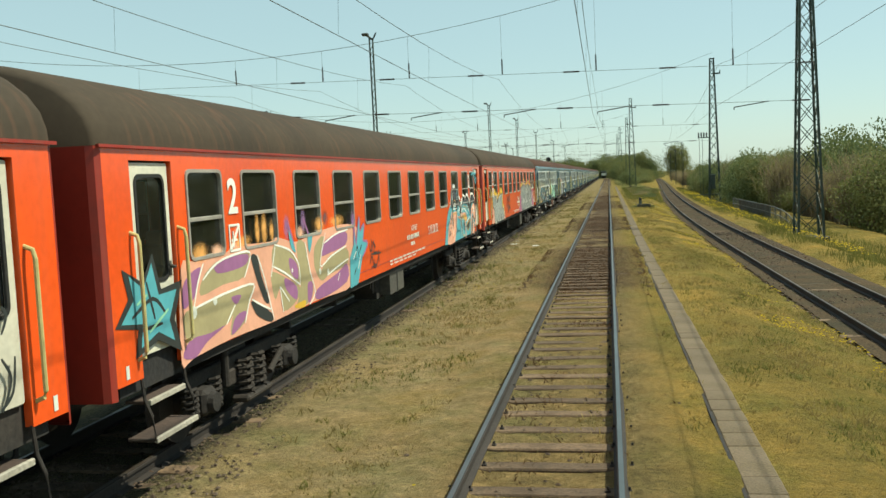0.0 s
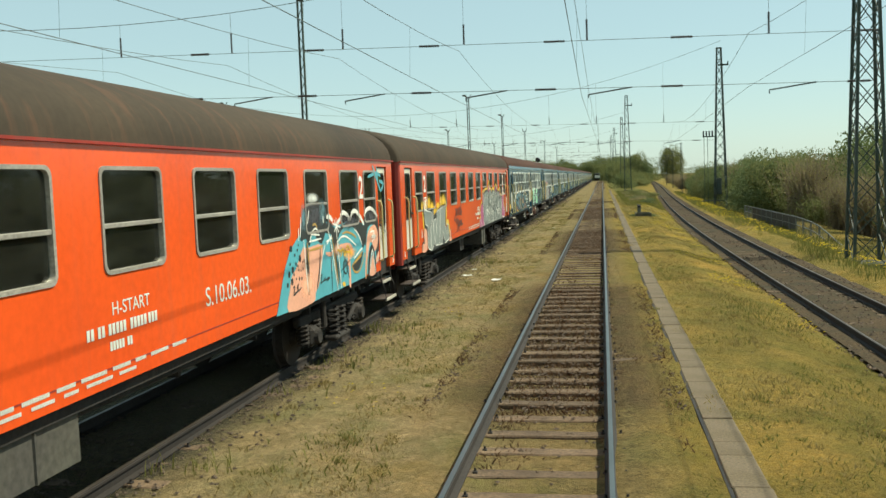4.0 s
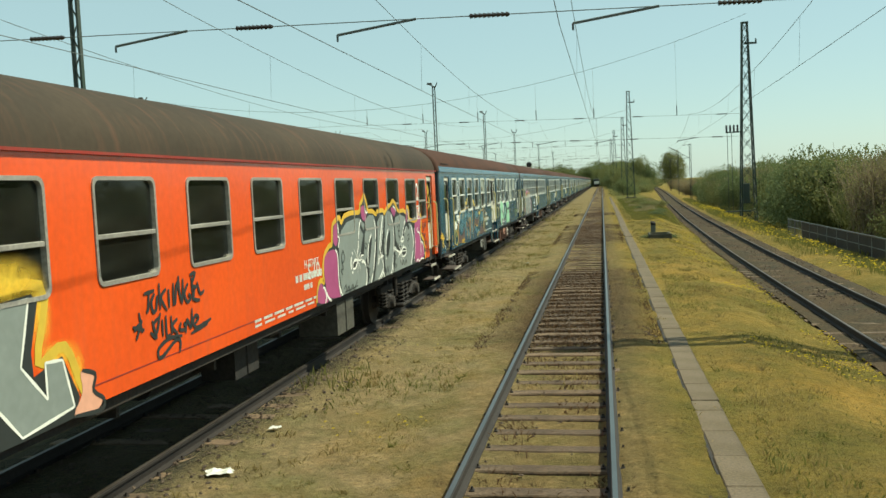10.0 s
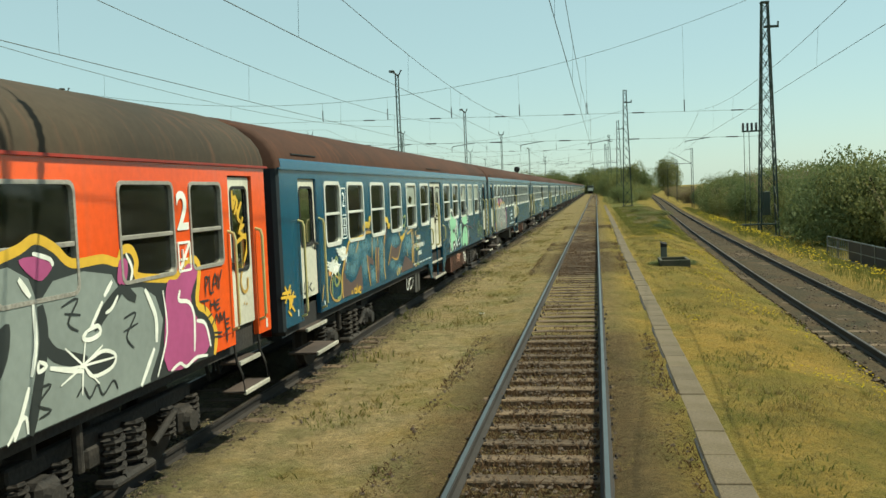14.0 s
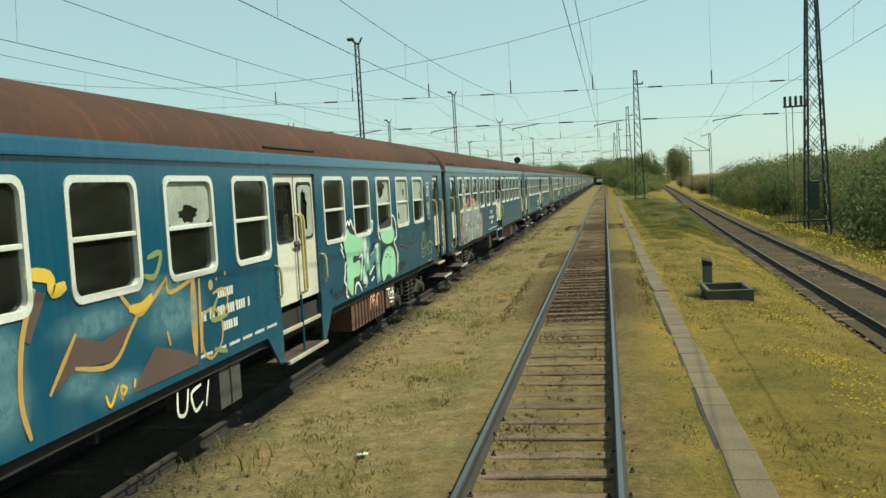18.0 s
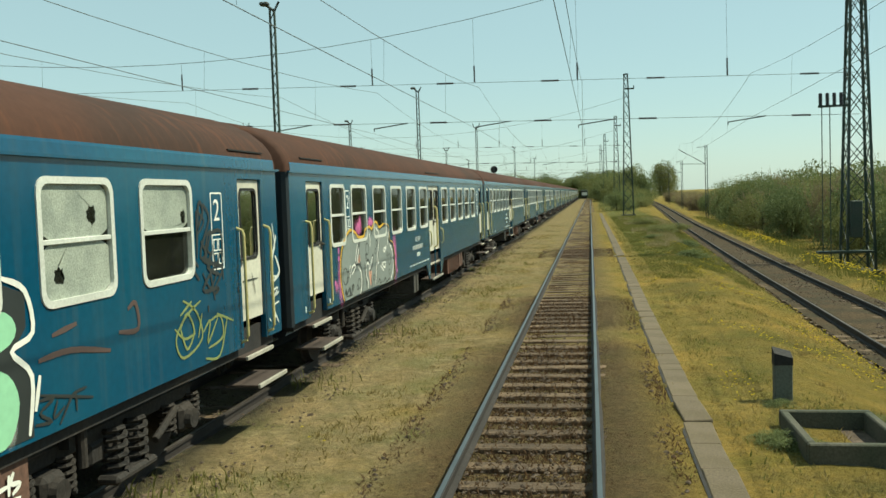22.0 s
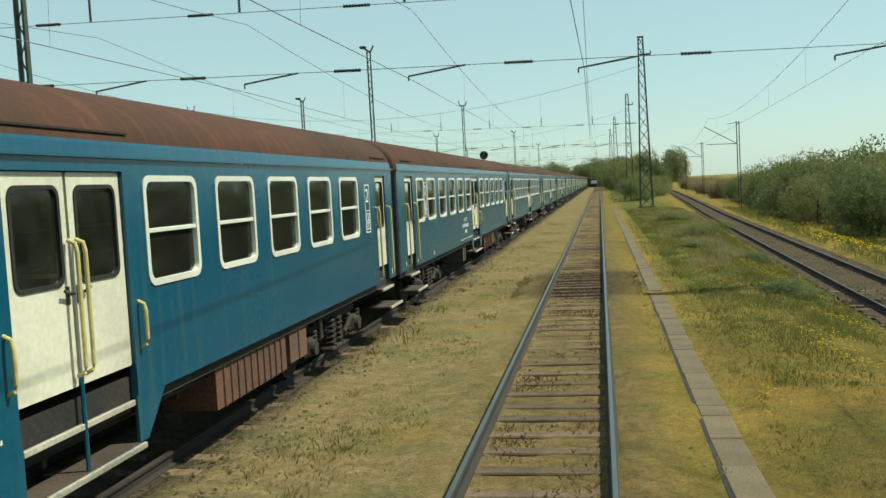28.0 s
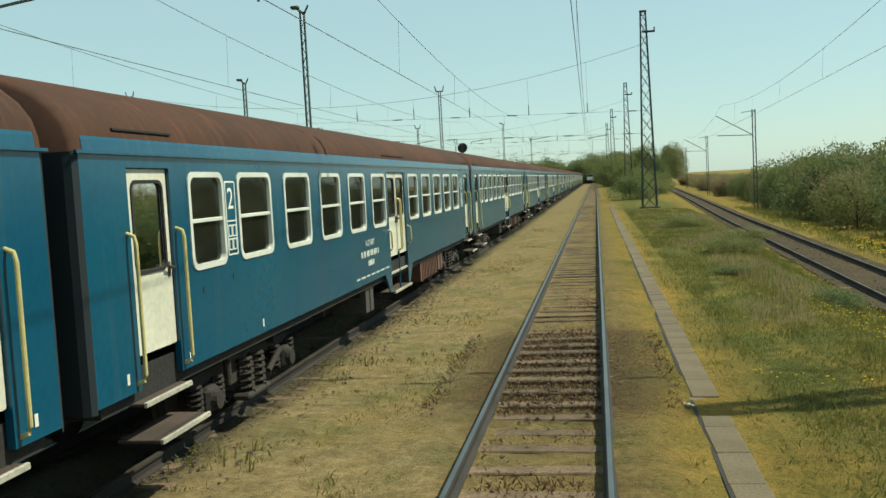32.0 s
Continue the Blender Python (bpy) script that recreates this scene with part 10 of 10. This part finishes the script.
def lineside_mast(x, y, h):
    """A slim lattice post with a bracket arm for the second track."""
    m = thing("bracket_mast", "slim grey bracket mast beside the curving track", "mast", "bracket masts", x, y, ground_z(x, y))
    for s in (-1, 1):
        bm = bmesh.new()
        box(bm, s * 0.13 - 0.035, s * 0.13 + 0.035, -0.07, 0.07, -0.3, h)
        part("channel", bm, MASTGREY, m)
    bm = bmesh.new()
    for k in range(int(h / 0.45)):
        s = 1 if k % 2 else -1
        bar(bm, (-0.13 * s, 0, 0.2 + 0.45 * k), (0.13 * s, 0, 0.65 + 0.45 * k), 0.02, 4)
    part("lacing", bm, MASTGREY, m)["kind"] = "stuff"
    bm = bmesh.new()
    bar(bm, (-0.1, 0, h - 2.3), (-3.3, 0, h - 0.4), 0.04, 6)
    bar(bm, (-0.1, 0, h - 2.3), (-3.2, 0, h - 2.2), 0.035, 6)
    bar(bm, (-1.1, 0, h - 0.25), (0.1, 0, h - 0.1), 0.03, 6)
    part("bracket_arm", bm, MASTGREY, m)


for y in (183.0, 243.0, 305.0):
    lineside_mast(right_x(y) + 3.3, y, 9.2)


def switch_box(x, y):
    """Equipment hung on the lattice mast: a transformer cabinet and insulators."""
    p = thing("mast_cabinet", "dark cabinet and insulators hung on the lattice mast", "cabinet", "", x, y, ground_z(x, y))
    bm = bmesh.new()
    box(bm, -0.25, 0.25, -0.2, 0.2, 1.6, 3.3, 0.03)
    part("cabinet", bm, MAST, p)
    bm = bmesh.new()
    box(bm, -1.6, -0.2, -0.06, 0.06, 7.6, 7.7)
    part("crossarm", bm, MAST, p)
    for k in range(4):
        bm = bmesh.new()
        insulator(bm, (-1.5 + 0.3 * k, 0, 7.7), (-1.5 + 0.3 * k, 0, 8.25), 5, 0.1)
        part("insulator", bm, INSUL, p)
    for k in (0, 1):
        bm = bmesh.new()
        bar(bm, (-1.45 + 0.35 * k, 0, 0.0), (-1.45 + 0.35 * k, 0, 7.7), 0.022, 6)
        part("cable_pipe", bm, MAST, p)
    bm = bmesh.new()
    box(bm, -1.7, 0.7, -0.3, 0.3, 0.9, 1.0)
    part("platform", bm, MAST, p)


switch_box(12.75, 111.0)


# ---- a yard signal behind the train, and a shed beyond the bushes ----
def yard_signal(x, y):
    s = thing("yard_signal", "dark round-headed yard signal on a post", "signal", "", x, y, GROUND_Z)
    bm = bmesh.new()
    bar(bm, (0, 0, 0), (0, 0, 6.2), 0.08, 8)
    part("post", bm, MASTGREY, s)
    bm = bmesh.new()
    disc(bm, (0, -0.06, 6.0), (0, 1, 0), 0.42, 0.42, 0.12, 18)
    part("head", bm, BLACK, s, "black round signal head")


yard_signal(-10.5, 175.0)


def far_railcar(x, y):
    """A railcar standing far off at the end of the yard."""
    v = thing("railcar", "distant railcar with a white front at the end of the yard", "train car", "", x, y, GROUND_Z)
    bm = bmesh.new()
    box(bm, -1.4, 1.4, 0, 14, 1.0, 3.7, 0.25)
    part("body", bm, MAST, v)
    bm = bmesh.new()
    box(bm, -1.1, 1.1, -0.05, 0.0, 1.5, 2.7, 0.02)
    part("front_panel", bm, WHITE, v, "white front panel")
    bm = bmesh.new()
    box(bm, -1.1, 1.1, -0.04, 0.0, 2.75, 3.35, 0.01)
    part("windscreen", bm, PANE_DARK, v)
    for yy in (2.5, 11.5):
        bm = bmesh.new()
        box(bm, -1.0, 1.0, yy - 1.4, yy + 1.4, 0.18, 1.0, 0.05)
        part("bogie", bm, BOGIE, v)


far_railcar(-1.6, 450.0)


def shed(x, y):
    s = thing("shed", "small pale shed with a red-brown door beyond the bushes", "shed", "", x, y, ground_z(x, y))
    bm = bmesh.new()
    box(bm, -4, 4, -3, 3, 0, 3.0)
    part("wall", bm, CREAM, s)
    bm = bmesh.new()
    box(bm, -4.3, 4.3, -3.3, 3.3, 3.0, 3.25)
    part("roof", bm, STEELGREY, s)
    bm = bmesh.new()
    box(bm, -2.2, -0.2, -3.06, -2.98, 0, 2.1)
    part("door", bm, RUSTBOX, s)


shed(33.5, 74.0)


# ---- grass, weeds, flowers, ballast ----
def blades(name, label, count, place, high, wide, material, seed, bend=0.45):
    """Many single blades, each one triangle pair bent at the middle."""
    r = np.random.default_rng(seed)
    verts, faces = [], []
    for _ in range(count):
        q = place(r)
        if q is None:
            continue
        x, y, k = q
        z = ground_z(x, y) - 0.02
        h, w = high * k * r.uniform(0.55, 1.3), wide * r.uniform(0.7, 1.3)
        a, b = r.uniform(0, 6.2832), r.uniform(0, 6.2832)
        dx, dy, lx, ly = math.cos(a) * w, math.sin(a) * w, math.cos(b) * h * bend, math.sin(b) * h * bend
        n = len(verts)
        verts += [(x - dx, y - dy, z), (x + dx, y + dy, z), (x + dx * 0.7 + lx * 0.35, y + dy * 0.7 + ly * 0.35, z + h * 0.6), (x - dx * 0.7 + lx * 0.35, y - dy * 0.7 + ly * 0.35, z + h * 0.6), (x + lx, y + ly, z + h)]
        faces += [(n, n + 1, n + 2, n + 3), (n + 3, n + 2, n + 4)]
    ob = mesh_object(name, verts, faces, material)
    tagged(ob, label, "grass", kind="stuff")
    return ob


def yard_spot(r):
    y = 2 + 150 * r.random() ** 1.25
    x = r.uniform(-3.7, right_x(y) - 1.1)
    if (1.82 < x < 2.26 and noise.noise((x * 3.0, y * 0.5, 77)) < 0.55 - 0.75 * smooth_step(abs(y - 22), 16, 6) - 0.3 * smooth_step(abs(y - 46), 8, 2)) or 0.68 < abs(x) < 0.84:
        return None
    thick = noise.noise((x * 0.55, y * 0.35, 4)) + 0.5 * noise.noise((x * 1.9, y * 1.5, 7))
    worn = 0.55 if x < -2.7 or abs(x) < 0.75 else 0.0
    if abs(x) < 1.35:
        worn += 0.9 * bare(y)
    if thick < -0.12 + worn + r.uniform(-0.3, 0.3):
        return None
    return x, y, 0.5 + 0.8 * max(0, thick)


def green_spot(r):
    y = 4 + 140 * r.random() ** 1.2
    x = r.uniform(-3.3, right_x(y) - 1.2)
    if 1.78 < x < 2.36 or abs(x) < 0.95:
        return None
    thick = noise.noise((x * 0.6 + 40, y * 0.45, 11))
    if x > 2.4:
        thick += 0.5 * smooth_step(y, 96, 112) + 0.06
    if thick < 0.16 + r.uniform(-0.1, 0.1):
        return None
    return x, y, 0.6 + 0.9 * max(0, thick)


def tall_spot(r):
    y = 98 + 75 * r.random()
    edge = right_x(y) - 1.5
    x = r.uniform(2.9, edge)
    if noise.noise((x * 0.7, y * 0.3, 2)) + 0.5 * smooth_step(y, 98, 112) < 0.05 + r.uniform(-0.2, 0.2):
        return None
    return x, y, (0.5 + 0.6 * r.random()) * (0.55 + 1.1 * max(0, noise.noise((x * 1.1, y * 0.8, 14))) * 1.6)


def stalk_spot(r):
    y = 108 + 60 * r.random()
    x = r.uniform(3.6, right_x(y) - 1.8)
    if noise.noise((x * 0.5, y * 0.22, 31)) < 0.14:
        return None
    return x, y, 1.0


def verge_spot(r):
    y = 20 + 170 * r.random()
    x = right_x(y) + r.uniform(2.1, 6.5)
    if noise.noise((x * 0.5, y * 0.25, 51)) < -0.15:
        return None
    return x, y, 1.0


def weed_spot(r):
    y = 6 + 125 * r.random()
    x = r.uniform(-4.15, -3.05)
    if noise.noise((3.0, y * 0.55, 71)) < 0.22:
        return None
    return x, y, 0.6 + 0.7 * r.random()


def rust_spot(r):
    y = 3 + 120 * r.random()
    x = r.uniform(-1.75, 1.75)
    if 0.67 < abs(x) < 0.85 or noise.noise((x * 1.1, y * 0.8, 17)) + 1.1 * bare(y) < 0.30 + r.uniform(-0.25, 0.25) + 0.35 * smooth_step(abs(x), 1.1, 1.7):
        return None
    return x, y, 0.5 + 0.7 * r.random()


blades("dead_weeds", "dead rust-brown weeds along the rails", 120000, rust_spot, 0.085, 0.010, GRASS_RUST, 8, 0.9)
blades("dry_grass", "short dry yellow grass over the yard", 170000, yard_spot, 0.085, 0.008, GRASS_DRY, 1, 0.9)
blades("green_grass", "short green grass patches in the yard", 80000, green_spot, 0.09, 0.009, GRASS_GREEN, 2, 0.7)
blades("tall_grass", "tall green weeds between the two tracks", 80000, tall_spot, 0.14, 0.010, GRASS_GREEN, 3)
blades("dead_stalks", "bleached dead stalks among the weeds", 14000, stalk_spot, 0.30, 0.006, GRASS_PALE, 4, 0.35)
blades("verge_grass", "rough grass behind the curving track", 26000, verge_spot, 0.30, 0.013, GRASS_GREEN, 5)
blades("trackside_weeds", "green weeds beside the parked train", 7000, weed_spot, 0.20, 0.010, GRASS_GREEN, 6)


def tufts(name, label, centres, each, place, high, material, seed):
    """Blades in small tufts; places are the tufts' centres."""
    r = np.random.default_rng(seed)
    spots = [q for q in (place(r) for _ in range(centres)) if q]

    def near(rr):
        x, y, k = spots[rr.integers(len(spots))]
        x, y = x + rr.normal(0, 0.055 * k), y + rr.normal(0, 0.055 * k)
        return None if 0.68 < abs(x) < 0.84 else (x, y, k)

    blades(name, label, each * len(spots), near, high, 0.007, material, seed + 1, 0.8)


def tuft_spot(r):
    y = 3 + 110 * r.random() ** 1.3
    x = r.uniform(-3.6, 5.0)
    if 1.86 < x < 2.30 or abs(x) < 0.9 or noise.noise((x * 0.4, y * 0.3, 61)) < -0.1 + r.uniform(-0.3, 0.3):
        return None
    return x, y, r.uniform(0.6, 1.5)


tufts("dry_tufts", "dry straw-coloured grass tufts", 2600, 20, tuft_spot, 0.075, GRASS_DRY, 41)
tufts("green_tufts", "green grass tufts in the dry grass", 650, 20, tuft_spot, 0.085, GRASS_GREEN, 43)


def flowers(name, label, count, place, high, size, seed):
    r = np.random.default_rng(seed)
    verts, faces = [], []
    for _ in range(count):
        q = place(r)
        if q is None:
            continue
        x, y, k = q
        z = ground_z(x, y) + high * r.uniform(0.4, 1.2)
        s = size * r.uniform(0.6, 1.3)
        n = len(verts)
        verts += [(x - s, y - s, z), (x + s, y - s, z + s * 0.5), (x + s, y + s, z), (x - s, y + s, z + s * 0.5), (x, y, z + s * 0.9)]
        faces += [(n, n + 1, n + 4), (n + 1, n + 2, n + 4), (n + 2, n + 3, n + 4), (n + 3, n, n + 4)]
    tagged(mesh_object(name, verts, faces, FLOWER), label, "flowers", kind="stuff")


def yard_flower(r):
    y = 3 + 120 * r.random() ** 1.2
    x = r.uniform(2.6, right_x(y) - 1.2) if r.random() < 0.93 else r.uniform(-3.2, -1.2)
    if noise.noise((x * 0.6, y * 0.35, 91)) + 0.25 * smooth_step(x, 3.2, 5.0) < 0.32:
        return None
    return x, y, 1


def verge_flower(r):
    y = 36 + 120 * r.random()
    x = right_x(y) + r.uniform(2.0, 4.4)
    if noise.noise((x * 0.4, y * 0.12, 93)) < 0.02:
        return None
    return x, y, 1


flowers("yellow_flowers", "small yellow flowers scattered in the grass", 15000, yard_flower, 0.07, 0.016, 21)
flowers("verge_flowers", "bright yellow flowering strip behind the curving track", 2600, verge_flower, 0.32, 0.035, 22)


def stones(name, label, count, place, size, material, seed):
    r = np.random.default_rng(seed)
    base = np.array([(0, 0, 1), (1, 0, 0.1), (0.2, 1, 0), (-1, 0.3, 0.1), (-0.3, -1, 0), (0, 0, -0.6)])
    tri = [(0, 1, 2), (0, 2, 3), (0, 3, 4), (0, 4, 1), (5, 2, 1), (5, 3, 2), (5, 4, 3), (5, 1, 4)]
    verts, faces = [], []
    for _ in range(count):
        q = place(r)
        if q is None:
            continue
        x, y, z = q
        s = size * r.uniform(0.5, 1.3) * np.array([r.uniform(0.7, 1.2), r.uniform(0.7, 1.2), r.uniform(0.45, 0.8)])
        a = r.uniform(0, 6.28)
        c, d = math.cos(a), math.sin(a)
        p = base * s
        n = len(verts)
        verts += [(x + c * u - d * v, y + d * u + c * v, z + w) for u, v, w in p]
        faces += [(n + i, n + j, n + k) for i, j, k in tri]
    tagged(mesh_object(name, verts, faces, material), label, "ballast", kind="stuff")


def main_stone(r):
    y = 3 + 115 * r.random()
    x = r.normal(0, 0.95)
    if abs(x) > 1.7 or 0.69 < abs(x) < 0.82:
        return None
    if r.random() > 0.04 + 0.96 * bare(y) * (1.0 if abs(x) > 0.8 else 0.45):
        return None
    return x, y, ground_z(x, y) + 0.025


def train_stone(r):
    y = 3 + 125 * r.random() ** 1.2
    x = r.uniform(-6.0, -3.15)
    if x > -3.7 and r.random() > 0.45 + noise.noise((x, y * 0.4, 5)):
        return None
    return x, y, ground_z(x, y) + 0.015


def right_stone(r):
    y = 12 + 140 * r.random()
    d = r.uniform(-1.75, 1.75)
    if 0.68 < abs(d) < 0.83 or noise.noise((d * 0.5, y * 0.2, 8)) < -0.2:
        return None
    return right_x(y) + d, y, right_z(y) - 0.145 - 0.1 * smooth_step(abs(d), 1.3, 1.75)


stones("main_ballast", "dark brown ballast stones along the rails", 42000, main_stone, 0.030, BALLAST, 31)
stones("train_ballast", "grey-brown ballast under the parked train", 22000, train_stone, 0.027, BALLAST, 32)
stones("right_ballast", "brown ballast of the curving track", 9000, right_stone, 0.045, BALLAST, 33)
